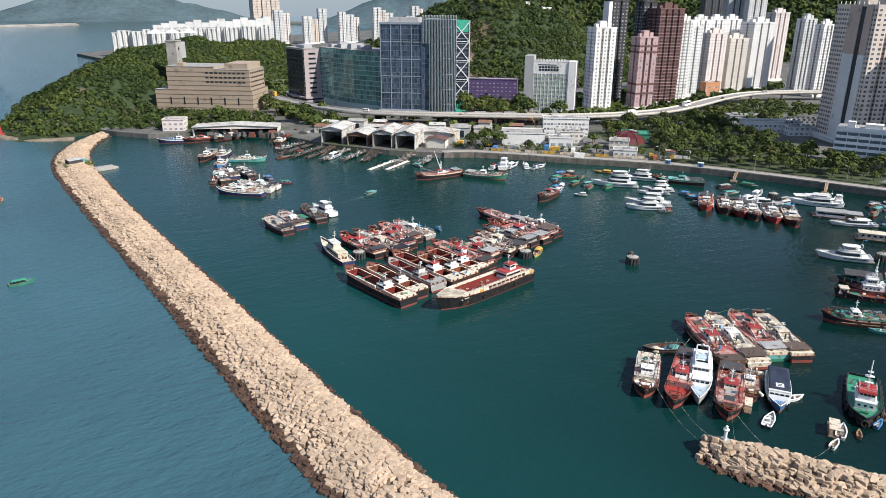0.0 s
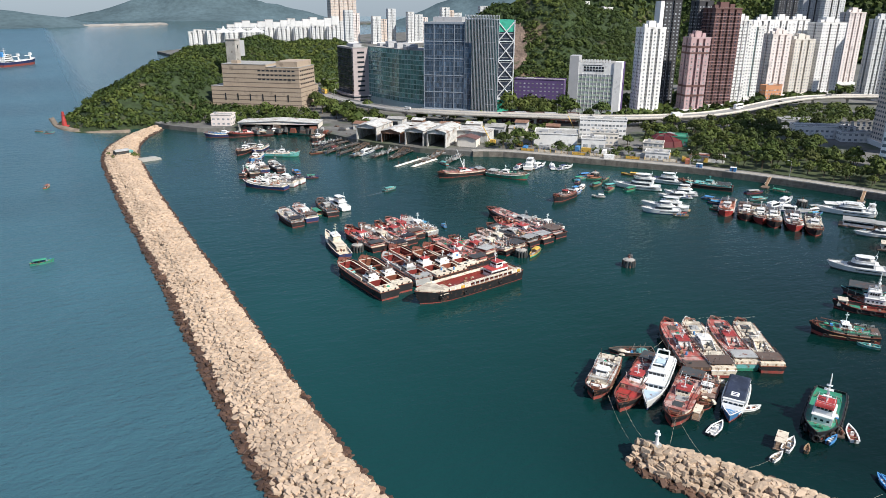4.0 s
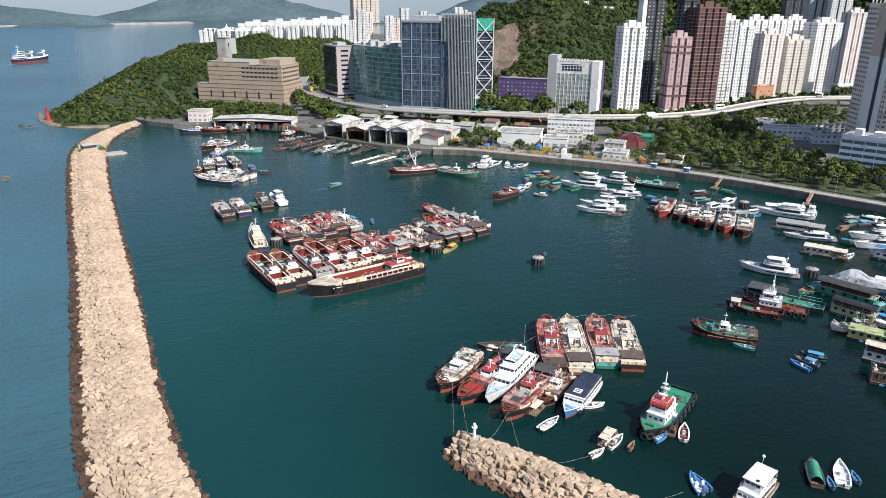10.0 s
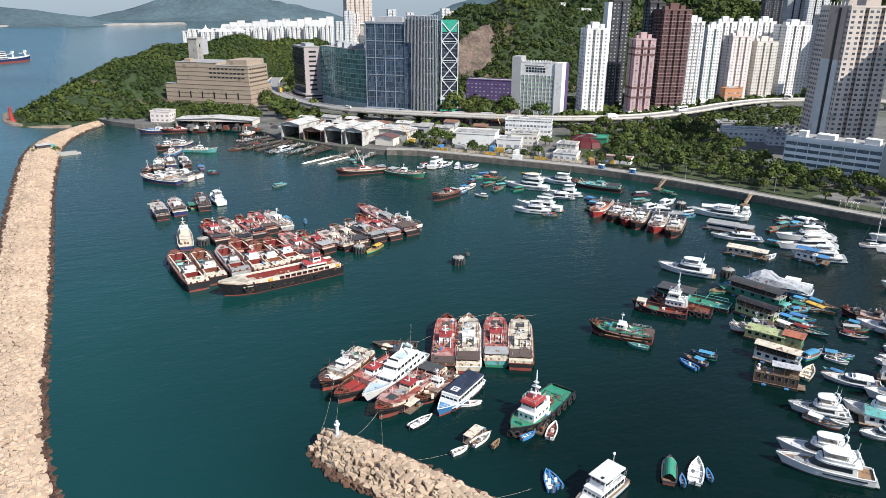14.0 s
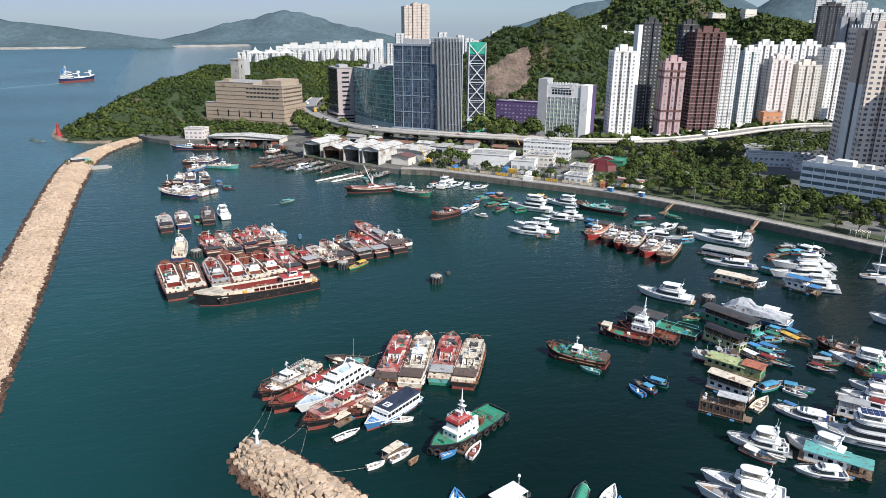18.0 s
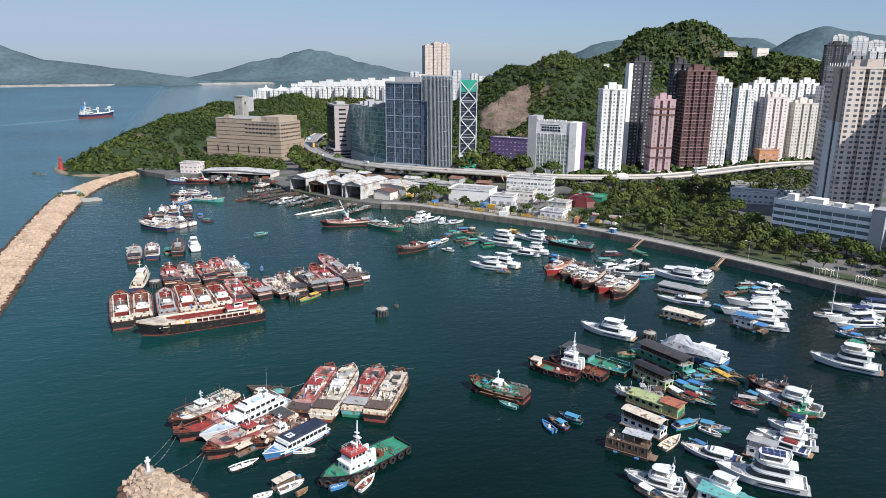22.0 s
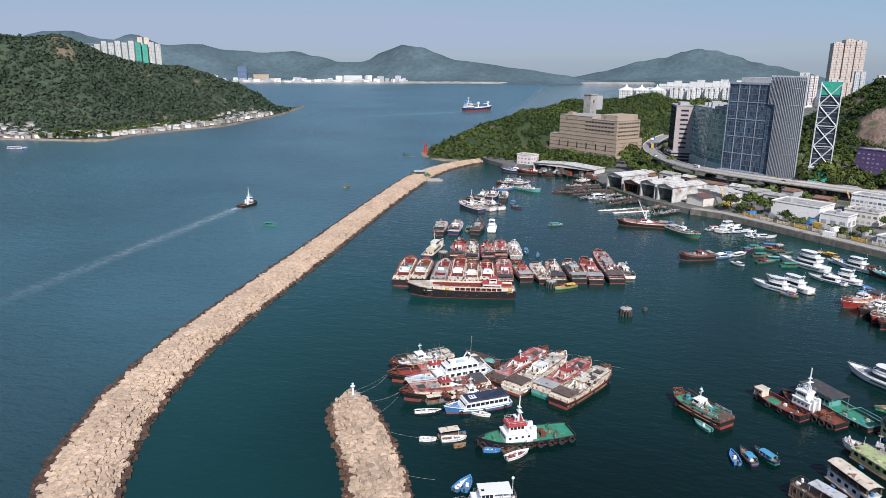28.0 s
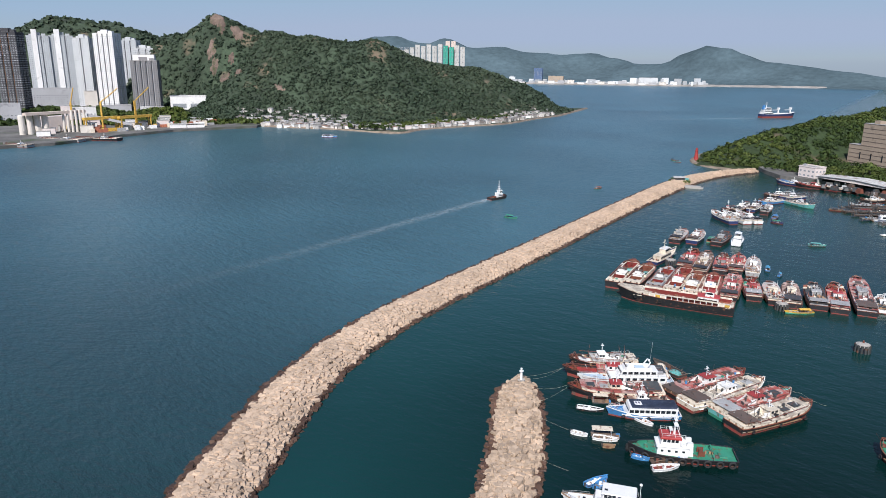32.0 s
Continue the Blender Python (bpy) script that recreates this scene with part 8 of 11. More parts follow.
def tower(name, x, y, a, w, d, z1, wall, label, nx=3, ny=3, floor=2.9, z0=3.0, notch=2.4, gap=2.2, accent=None, category="building", ww=1.4, wh=1.15, pitch=2.6, ledge=True, crown=True, group="housing towers", glass=None, slab=None):
    """A residential tower: bayed walls, windows, ledges, accent strips and roof plant. Corner at x, y; sides along a and a + 90."""
    t = thing(name, label, category, pose(x, y, 0, 0, 0, a), group)
    plan = bays(w, d, nx, ny, notch, gap)
    body = part("facade", Geo().prism(plan, z0 - 1, z1), wall, t)
    g, lg = facade_windows(plan, z0 + 3.5, z1 - 0.8, floor, ww, wh, pitch, ledge=ledge)
    tagged(part("window_grid", g, glass or FLATPANE, body, "rows of aluminium framed windows"), kind="stuff")
    if ledge:
        tagged(part("ledge_grid", lg, slab or wall, body), kind="stuff")
    part("parapet", Geo().prism([(px * (w + 0.5) / w - 0.25, py * (d + 0.5) / d - 0.25) for px, py in ((0, 0), (w, 0), (w, d), (0, d))], z1 - 0.6, z1 + 0.5), wall, t)
    part("roof", Geo().box(0.4, w - 0.4, 0.4, d - 0.4, z1 + 0.5, z1 + 0.6), ROOFING, t)
    if accent:
        for i in range(1, nx):
            c = w * i / nx
            part("accent_strip", Geo().box(c - gap * 0.42, c + gap * 0.42, notch - 0.3, notch - 0.05, z0 + 3, z1 + 0.2), accent, t)
        for i in range(1, ny):
            c = d * i / ny
            part("accent_strip", Geo().box(notch - 0.3, notch - 0.05, c - gap * 0.42, c + gap * 0.42, z0 + 3, z1 + 0.2), accent, t)
    if crown:
        part("lift_house", Geo().box(w * 0.3, w * 0.62, d * 0.3, d * 0.65, z1 + 0.6, z1 + 5.5), wall, t)
        part("water_tank", Geo().box(w * 0.12, w * 0.26, d * 0.35, d * 0.6, z1 + 0.6, z1 + 3.2), wall, t)
        part("tank_room", Geo().box(w * 0.68, w * 0.86, d * 0.3, d * 0.55, z1 + 0.6, z1 + 3.8), wall, t)
    part("podium", Geo().box(-1.5, w + 1.5, -1.5, d + 1.5, z0 - 1, z0 + 3.2), W_WHITE, t)
    if slab:
        for i in range(int((z1 - z0 - 6) / 2.9)):
            z = z0 + 6 + i * 2.9
            part("floor_slab", Geo().box(-0.5, w + 0.5, -0.5, d + 0.5, z, z + 0.2), slab, t, "pale projecting floor slab")
    if wall is W_PINK:
        for z in (z1 - 8, z1 - 13, z0 + 14, z0 + 22):
            part("dark_band", Geo().box(-0.12, w + 0.12, -0.12, d + 0.12, z, z + 1.6), W_BROWN, t, "dark red band")
    if wall is W_DARK and group == "housing towers":
        for i in range(26):
            part("balcony", Geo().box(-1.0, 0, d * 0.1, d * 0.35, z0 + 10 + i * 3.2, z0 + 11.2 + i * 3.2), W_WHITE, t, "white balcony")
    return t


def curtain(t, p, q, z0, z1, nw, floor, glass, frame, name="curtain_wall", mull=0.16):
    """Glass panels with mullions and spandrels on the wall p->q (outside right of p->q)."""
    p, q = Vector((*p, 0)), Vector((*q, 0))
    L = (q - p).length
    u = (q - p) / L
    out = Vector((u.y, -u.x, 0))
    nf = max(1, int((z1 - z0) / floor))
    fh = (z1 - z0) / nf
    g, m = Geo(), Geo()
    for f in range(nf):
        z = z0 + f * fh
        for j in range(nw):
            a = p + u * (L * j / nw + 0.05) + out * 0.1 + Vector((0, 0, z + 0.7))
            w, h = L / nw - 0.1, fh - 0.75
            g.add([a, a + u * w, a + u * w + Vector((0, 0, h)), a + Vector((0, 0, h))], [(0, 1, 2, 3)])
        m.obox(p + out * 0.02 + Vector((0, 0, z)), u, out, (0, 0, 1), L, 0.22, 0.62)
    for j in range(nw + 1):
        m.obox(p + u * (L * j / nw - mull / 2) + Vector((0, 0, z0)), u, out, (0, 0, 1), mull, 0.3, z1 - z0)
    c = tagged(part("curtain_glass", g, glass, t, "tinted curtain wall glass"), kind="stuff")
    tagged(part("mullion_grid", m, frame, t), kind="stuff")
    return c


def block(name, x, y, a, w, d, z1, wall, label, floors=0, pitch=3.0, z0=3.0, category="building", roof=None, ww=1.8, wh=1.3, floor=3.4, group="", parapet=True):
    t = thing(name, label, category, pose(x, y, 0, 0, 0, a), group)
    plan = [(0, 0), (w, 0), (w, d), (0, d)]
    body = part("facade", Geo().prism(plan, z0 - 1, z1), wall, t)
    if floors:
        g, lg = facade_windows(plan, z0, z0 + floors * floor + 0.1, floor, ww, wh, pitch, 1.1)
        for i in range(0, len(g.f), 1 if len(g.f) <= 40 else len(g.f)):
            if len(g.f) <= 40:
                part("window", Geo().add([g.v[k] for k in g.f[i]], [(0, 1, 2, 3)]), FLATPANE, body)
            else:
                tagged(part("window_grid", g, FLATPANE, body), kind="stuff")
    part("roof", Geo().box(-0.2, w + 0.2, -0.2, d + 0.2, z1, z1 + 0.2), roof or ROOFING, t)
    if parapet:
        e = 0.3
        part("parapet", Geo().box(-e, w + e, -e, 0, z1 + 0.2, z1 + 0.9).box(-e, w + e, d, d + e, z1 + 0.2, z1 + 0.9).box(-e, 0, 0, d, z1 + 0.2, z1 + 0.9).box(w, w + e, 0, d, z1 + 0.2, z1 + 0.9), wall, t)
        r = random.Random(int(x * y))
        for _ in range(1 if y > 450 or x < 0 else 2):
            bx, by = r.uniform(0.1, 0.7) * w, r.uniform(0.1, 0.7) * d
            part("roof_unit", Geo().box(bx, bx + 0.15 * w, by, by + 0.15 * d, z1 + 0.2, z1 + r.uniform(1.2, 2.4)), W_GREY, t)
    return t


def depot():
    """The tan tiled depot with stepped tiers, vertical slots and a chimney block."""
    a, w, d = 48, 34, 73
    t = thing("depot_building", "large windowless tan tiled depot with stepped roofs and a chimney", "building", pose(216, 582, 0, 0, 0, a))
    part("podium", Geo().box(-2, w + 2, -2, d + 11, 2, 21), W_TAN, t)
    part("main_block", Geo().box(0, w, 0, d * 0.42, 21, 38), W_TAN, t)
    part("rear_block", Geo().box(0, w, d * 0.42, d, 21, 40), W_TAN, t)
    for i in range(9):
        z = 6 + i * 3.7
        hi = z > 21
        part("tile_band", Geo().box(-0.14 if hi else -2.14, w + (0.1 if hi else 2.1), -0.14 if hi else -2.14, d + (0.1 if hi else 11.1), z, z + 0.4), W_BAND, t)
    for j in range(4):
        z = 23.5 + j * 3.7
        for i in range(8):
            part("window", Geo().box(2.5 + i * 3.9, 4.4 + i * 3.9, -0.22, 0.05, z, z + 1.1), GLASS, t)
        if j in (1, 2, 3):
            for i in range(9):
                part("window", Geo().box(-0.22, 0.05, 4 + i * 4, 6.6 + i * 4, z, z + 1.0), GLASS, t)
    for i in range(6):
        part("vent_slot", Geo().box(-2.25, -1.95, 10 + i * 12, 11 + i * 12, 9, 15), GLASS, t)
    part("roof_block", Geo().box(2, w - 2, 2, 22, 38, 43), W_TAN, t)
    part("roof_block", Geo().box(2, 8, d * 0.8, d * 0.88, 40, 43), W_TAN, t)
    part("roof", Geo().box(-0.3, w + 0.3, -0.3, d * 0.42, 38, 38.3), ROOFING, t)
    part("rear_roof", Geo().box(-0.3, w + 0.3, d * 0.42, d, 40, 40.3), ROOFING, t)
    part("podium_roof", Geo().box(-2.3, w + 2.3, d, d + 11.3, 21, 21.3), ROOFING, t)
    c = thing("chimney_block", "square grey concrete chimney tower", "building", pose(192, 712, 0, 0, 0, a))
    part("shaft", Geo().box(-5, 5, -5, 5, 20, 56), CONCRETE, c)
    part("cap", Geo().box(-5.5, 5.5, -5.5, 5.5, 56, 57), CONCRETE, c)
    part("window", Geo().box(-1, 1, -5.1, -4.9, 48, 51), GLASS, c)
    part("annexe", Geo().box(5, 16, -4, 4, 40, 55), W_GREY, c)


depot()


def glass_offices():
    # slate glass office with a pinkish stone flank and a rounded podium
    t = thing("office_tower", "dark blue glass office block with a pinkish stone flank", "building", pose(268.3, 586, 0), "office towers")
    part("core", Geo().box(0, 15, 0, 38, 2, 53), STONE_PINK, t)
    pod = [(-3 + 2.5 * math.sin(math.pi * i / 8), 40 - 44 * i / 8) for i in range(9)]
    part("podium", Geo().prism([(-5 + 3 * abs(i - 4) / 4, y) for i, (x, y) in enumerate(pod)] + [(17, -4), (17, 40)], 2, 12), STONE_PINK, t)
    curtain(t, (0, 37), (0, 3), 12, 52, 10, 4.0, CURTAIN_DARK, W_DARK)
    for i in range(9):
        part("window", Geo().box(4.2, 11, -0.12, 0.05, 14.6 + i * 4.2, 16.2 + i * 4.2), GLASS, t)
        part("window", Geo().box(-0.12, 0.05, 0.5, 2.4, 14.6 + i * 4.2, 16.2 + i * 4.2), GLASS, t)
    for i in range(3):
        part("podium_band", Geo().prism([(-5.1 + 3 * abs(k - 4) / 4, y) for k, (x, y) in enumerate(pod)] + [(17.1, -4.1), (17.1, 40)], 3.4 + i * 2.9, 4.9 + i * 2.9), GLASS, t)
    part("roof", Geo().box(-0.3, 15.3, -0.3, 38.3, 53, 53.5), ROOFING, t)
    part("plant_room", Geo().box(4, 12, 8, 24, 53.5, 56), W_GREY, t)
    # green banded office block with an obtuse corner
    t = thing("office_tower", "green glass office block with pale spandrel bands", "building", pose(283.6, 586, 0), "office towers")
    ring = [(0, 0), (6.5, -50), (17, -78), (42, -70), (32, 2)]
    part("core", Geo().prism(ring, 2, 54), W_DARK, t)
    curtain(t, ring[0], ring[1], 10, 54, 14, 4.0, CURTAIN_GREEN, SPANDREL, mull=0.1)
    curtain(t, ring[1], ring[2], 10, 54, 9, 4.0, CURTAIN_GREEN, SPANDREL, mull=0.1)
    part("podium", Geo().prism([(-1.5, 0), (5, -51), (15.5, -80), (42, -70), (32, 2)], 2, 10), SPANDREL, t)
    part("roof", Geo().prism([(x * 1.01 - 0.2, y * 1.005) for x, y in ring], 54, 54.6), ROOFING, t)
    for i in range(7):
        part("plant_room", Geo().box(8 + (i % 2) * 4, 17 + (i % 3) * 3, -8 - i * 9, -2 - i * 9, 54.6, 57 + (i * 5) % 3), W_GREY, t)
    # tall glass tower, its far half behind white vertical fins
    t = thing("office_tower", "tall blue-grey glass tower with white vertical fins on one flank", "building", pose(296.3, 501.6, 0, 0, 0, -44), "office towers")
    part("core", Geo().prism([(0, 0.4), (61, 0.4), (38, 28), (0, 28)], 2, 76.5), CURTAIN_DARK, t)
    part("podium", Geo().prism([(-2, -3), (62, -3), (40, 30), (-2, 30)], 2, 9), RIB, t)
    part("corner_block", Geo().box(34, 39.5, -0.6, 0.4, 9, 62), CURTAIN_DARK, t)
    curtain(t, (0, 0), (34, 0), 9, 76.5, 16, 4.0, CURTAIN, SPANDREL_DARK, mull=0.1)
    curtain(t, (34, -0.6), (39.5, -0.6), 9, 62, 3, 4.0, CURTAIN, SPANDREL_DARK, mull=0.1)
    curtain(t, (0, 28), (0, 0.4), 9, 76.5, 12, 4.0, CURTAIN, SPANDREL_DARK, mull=0.1)
    for i in range(5):
        part("rib", Geo().box(8.4 * i - 0.25, 8.4 * i + 0.25, -0.6, 0.1, 9, 76.5), RIB, t, "broad blue-grey vertical rib")
    for i in range(6):
        part("belt", Geo().box(-0.3, 34.3, -0.5, 0.1, 9 + 13.3 * i, 9.6 + 13.3 * i), RIB, t, "blue-grey belt course")
    part("crown", Geo().box(-0.4, 34.2, -0.8, 1, 75.9, 77.4), RIB, t)
    part("corner_cap", Geo().box(33.8, 39.8, -0.9, 1, 61.4, 62.5), RIB, t)
    part("fin_glass", Geo().box(34, 61, -0.3, 0.4, 8, 80), CURTAIN_GREEN, t)
    n = 23
    for i in range(n):
        k = i / (n - 1)
        u, v = 34.3 + 27 * k, -1.2 - 1.6 * math.sin(math.pi * k)
        part("fin", Geo().box(u - 0.12, u + 0.12, v - 0.4, 0, 7 if u > 39.6 else 62, 83), FIN_GREY, t)
    for i in range(6):
        part("fin_tie", Geo().box(50, 58, -2.2, -0.2, 14 + 12 * i, 14.4 + 12 * i), FIN, t)
    part("fin_cap", Geo().prism([(34, -1.6), (61.6, -1.6), (42, 22), (34, 22)], 79.4, 80), FIN, t)
    part("roof", Geo().box(-0.3, 34, 0, 28.3, 76.5, 77), ROOFING, t)
    part("plant_screen", Geo().box(6, 30, 5, 22, 77, 81), W_GREY, t)
    # tower with white cross bracing, green netting
    t = thing("braced_tower", "dark glass tower with white diagonal bracing and green scaffold netting", "building", pose(358.2, 487.8, 0, 0, 0, -20), "office towers")
    w, d, z0, z1 = 14.5, 16, 15, 78
    part("core", Geo().box(0.6, w - 0.6, 0.6, d, 2, z1), CURTAIN_DARK, t)
    part("netting_top", Geo().box(0.3, w - 0.3, 0.3, d, z1 - 9, z1 + 0.6), GREEN_NET, t, "green safety netting")
    part("netting_base", Geo().box(-0.2, w + 0.2, -0.2, d, 2, 14), GREEN_NET, t, "green safety netting")
    for i in range(4):
        za, zb = z0 + (z1 - 1 - z0) * i / 4, z0 + (z1 - 1 - z0) * (i + 1) / 4
        for p, q in (((0.4, za), (w - 0.4, zb)), ((w - 0.4, za), (0.4, zb))):
            part("brace", Geo().tube((p[0], 0, p[1]), (q[0], 0, q[1]), 0.5, 6), FIN, t)
            part("brace", Geo().tube((0, p[0] * d / w, p[1]), (0, q[0] * d / w, q[1]), 0.45, 6), FIN, t)
        part("brace_belt", Geo().box(0, w, -0.3, 0.3, za - 0.3, za + 0.3), FIN, t)
    for u, v in ((0.2, 0), (w - 0.2, 0), (0, d)):
        part("column", Geo().tube((u, v, 6), (u, v, z1 + 0.6), 0.5, 6), FIN, t)
    for i in range(15):
        part("floor_edge", Geo().box(0.5, w - 0.5, 0.5, d, 17 + i * 3.9, 17.25 + i * 3.9), W_GREY, t)
    part("base_plinth", Geo().box(-0.8, w + 0.8, -0.8, d, 13.4, 14.8), FIN, t)


glass_offices()


def office_block():
    t = thing("office_block", "white industrial office block with green banded windows", "building", pose(406.3, 448.7, 0, 0, 0, -49.5))
    w, d, z1 = 40, 22, 46
    part("body", Geo().box(0, w, 0, d, 2, z1), W_WHITE, t)
    part("side_tower", Geo().box(-1.5, 6, -0.5, 14, 2, z1 + 5), W_GREY, t)
    part("side_cladding", Geo().box(w + 0.02, w + 1.2, 12, d, 2, z1), W_PURPLE, t, "purple painted flank")
    part("end_tower", Geo().box(w - 5, w + 1, -1, 12, 2, z1 + 1), W_WHITE, t)
    for f in range(9):
        z = 5 + f * 3.55
        part("spandrel", Geo().box(6.4, w - 5.4, -0.35, 0, z, z + 1.5), wall_green, t, "pale green spandrel")
        for i in range(9):
            u = 6.6 + i * 3.1
            part("window", Geo().box(u, u + 2.6, -0.2, 0.02, z + 1.55, z + 3.3), FLATPANE, t)
    for i in range(10):
        u = 6.45 + i * 3.1
        part("pier", Geo().box(u - 0.2, u + 0.2, -0.5, 0, 4, 37), W_WHITE, t)
    for i in range(7):
        part("top_window", Geo().box(10.5 + i * 2.4, 12.3 + i * 2.4, -0.15, 0.05, 39, 40.6), GLASS, t)
        part("top_window", Geo().box(10.5 + i * 2.4, 12.3 + i * 2.4, -0.15, 0.05, 41.2, 42.8), GLASS, t)
    part("sign_bar", Geo().box(9.5, 25.5, -0.15, 0.05, 43.6, 44.2), W_DARK, t)
    for i in range(11):
        part("roof_fin", Geo().box(6.5 + i * 2.4, 7.8 + i * 2.4, 0, 1.0, z1, z1 + 2.6), W_WHITE, t)
    part("roof", Geo().box(0, w, 0, d, z1, z1 + 0.3), ROOFING, t)


wall_green = wallmat("pale_green_wall", (0.38, 0.46, 0.36))
office_block()
block("purple_block", 405, 528, -46, 46, 14, 25, W_PURPLE, "low purple painted industrial building", 6, 3.6, wh=1.0)
tower("housing_tower", 457, 420.5, -18, 19.1, 15.3, 73, W_WHITE, "slim white tiled housing tower", 3, 2, pitch=3.0)
tower("housing_tower", 499, 441.5, -15, 16.1, 9.7, 95, W_DARK, "very slim black housing tower with pale balconies", 2, 2, accent=W_GREY)
block("lift_tower", 495.0, 442.7, -15, 3.6, 9, 94, W_WHITE, "white side strip of the black tower", parapet=False)
tower("housing_tower", 498, 407.5, -18, 17.6, 14.0, 65, W_PINK, "pink tiled housing tower", 3, 2, pitch=3.0)
tower("housing_tower", 538.4, 420.8, -18, 25.1, 20.1, 88, W_BROWN, "dark red-brown housing tower with pale floor slabs", 4, 3, ledge=False, accent=W_DARK, slab=W_PINK, glass=CURTAIN_DARK)
tower("housing_tower", 541, 442, -18, 14, 14, 94, W_DARK, "dark upper core behind the red-brown tower", 2, 2, group="", ledge=False)
tower("housing_tower", 568, 424.5, -20, 18.0, 9.0, 78, W_WHITE, "plain white housing tower", 4, 2, notch=0.8, pitch=3.0)
tower("housing_tower", 614.8, 442.4, -18, 14.7, 11.8, 71.8, W_WHITE, "white housing tower with pale teal strips", 2, 2, accent=W_TEAL, pitch=3.0)
for tx, ty in ((652, 465.5), (682, 467), (712, 468.5)):
    tower("housing_tower", tx, ty, -18, 20, 10.5, 76.5, W_WHITE, "white slab housing tower in a row", 3, 2, accent=W_GREY, ledge=False, pitch=3.0)
tower("housing_tower", 651, 444, -18, 20.5, 16.4, 63.8, W_ROSE, "pale pinkish white housing tower", 3, 2, ledge=False, pitch=3.0)
tower("housing_tower", 681, 440, -18, 22.5, 18.0, 58.5, W_CREAM, "cream tiled housing tower", 3, 2, pitch=3.0)
tower("housing_tower", 715, 436.5, -18, 27.4, 21.9, 74, W_WHITE, "white housing tower with dark recessed strip", 3, 2, accent=W_BROWN, pitch=3.0)
tower("housing_tower", 830.0, 481.8, -18, 21, 16, 83, W_ROSE, "pale pink housing tower behind the striped one", 3, 2, ledge=False, pitch=3.0, group="")
tower("housing_tower", 745, 399, -18, 15.3, 12.2, 78, W_PALE, "grey-white housing tower with dark strips beyond the flyover", 3, 2, ledge=False, pitch=3.0, accent=W_DARK)
tower("housing_tower", 726, 369, -18, 14.5, 11.6, 73.5, W_WHITE, "white housing tower with dark strips beyond the flyover", 3, 2, ledge=False, pitch=3.0, accent=W_DARK)
tower("housing_tower", 969.7, 677.7, -38, 29.9, 23.9, 122, W_DARK, "tall dark housing tower far behind the row", 3, 2, ledge=False, accent=W_GREY, group="")
tower("housing_tower", 948.3, 624.4, -38, 25.3, 20.2, 107, W_GREY, "tall grey housing tower behind the row", 3, 2, ledge=False, accent=W_DARK)
tower("housing_tower", 948.2, 591.8, -38, 24.6, 19.7, 112, W_WHITE, "tall white housing tower behind the row", 3, 2, ledge=False, accent=W_DARK)
def slab_tower():
    """Long beige slab with blank end walls either side of a dark recess."""
    t = tower("housing_tower", 481.5, 213.5, -33, 26, 44, 92, W_SLAB, "tall beige slab tower with blank end walls and a dark recess", 3, 1, ledge=False, ww=1.75, wh=1.35, pitch=2.7, crown=False, glass=PANE_SITE)
    for z0, z1, m, lb in ((3, 62, W_WHITE, "pale blank wall"), (62, 92.4, W_TANNED, "tan blank wall")):
        for v0, v1 in ((4.2, 11), (16, 28)):
            part("blank_wall", Geo().box(-0.7, 0.02, v0, v1, z0, z1), m, t, lb)
    part("dark_recess", Geo().box(-0.2, 0.02, 11, 16, 3, 92), W_DARK, t, "dark vertical recess")
    for i in range(9):
        part("roof_post", Geo().box(0.2, 0.6, 1 + 5 * i, 1.5 + 5 * i, 92.5, 94.6), W_WHITE, t)
    for v in (4, 26):
        part("roof_house", Geo().box(9, 17, v, v + 12, 92.6, 96.5), W_BEIGE, t)


slab_tower()
# never in view: added sunward of the slab to throw shade on its lower part
tower("housing_tower", 497, 170, -33, 25, 30, 90, W_CREAM, "unseen cream housing tower added to shade the beige slab", 3, 3, accent=W_SALMON, ledge=False)
for bx, by, bz in ((1150, 2988, 171), (1190, 2984, 183), (1229, 2980, 178)):
    tower("housing_tower", bx, by, 0, 36, 44, bz, W_BEIGE, "tall beige tower standing alone by the sea", 2, 2, ledge=False, floor=6.4, ww=3, wh=2.4, pitch=5.6)
solid("ground_cape", Geo().prism([(1050, 2940), (1500, 2900), (1700, 3200), (1150, 3200)], -4, 4), ASPHALT, "flat land of a distant cape", "ground")
for hx, hy, hz in ((1944, 1639, 113), (1985, 1600, 116), (2030, 1570, 110)):
    tower("housing_tower", hx, hy, -38, 40, 30, hz, W_WHITE, "white hillside housing tower far behind", 3, 2, ledge=False, floor=5.8, ww=3, wh=2.3, pitch=5.4, z0=40)
for hx, hy, hz in ((1750, 1376, 172), (1790, 1350, 168), (1826, 1330, 158)):
    tower("housing_tower", hx, hy, -38, 36, 26, hz, W_WHITE, "white hillside housing tower far behind", 3, 2, ledge=False, floor=5.2, ww=2.8, wh=2.1, pitch=4.8, z0=60)
# white estate along the far shore
for i in range(26):
    u = i / 25
    ex, ey = 254 + 252 * u, 1299 - 42 * u + (i % 3) * 7
    tower("estate_block", ex, ey, -8, 11.5, 12, 41.5 + 7 * u + (i * 7 % 4) * 0.9, W_ESTATE, "white estate block with many small windows by the sea", 2, 1, floor=3.0, group="white estate", crown=False, ledge=False, gap=3.0, notch=3.0, ww=1.7, wh=1.5, pitch=2.4)
for i in range(15):
    u = i / 14
    block("estate_block", 330 + 190 * u, 1340 - 34 * u, -8, 14, 14, 52 + 9 * u + (i % 3) * 2.5, W_ESTATE, "white estate block standing behind the shore row", 15, 2.6, floor=3.0, group="white estate", parapet=False)
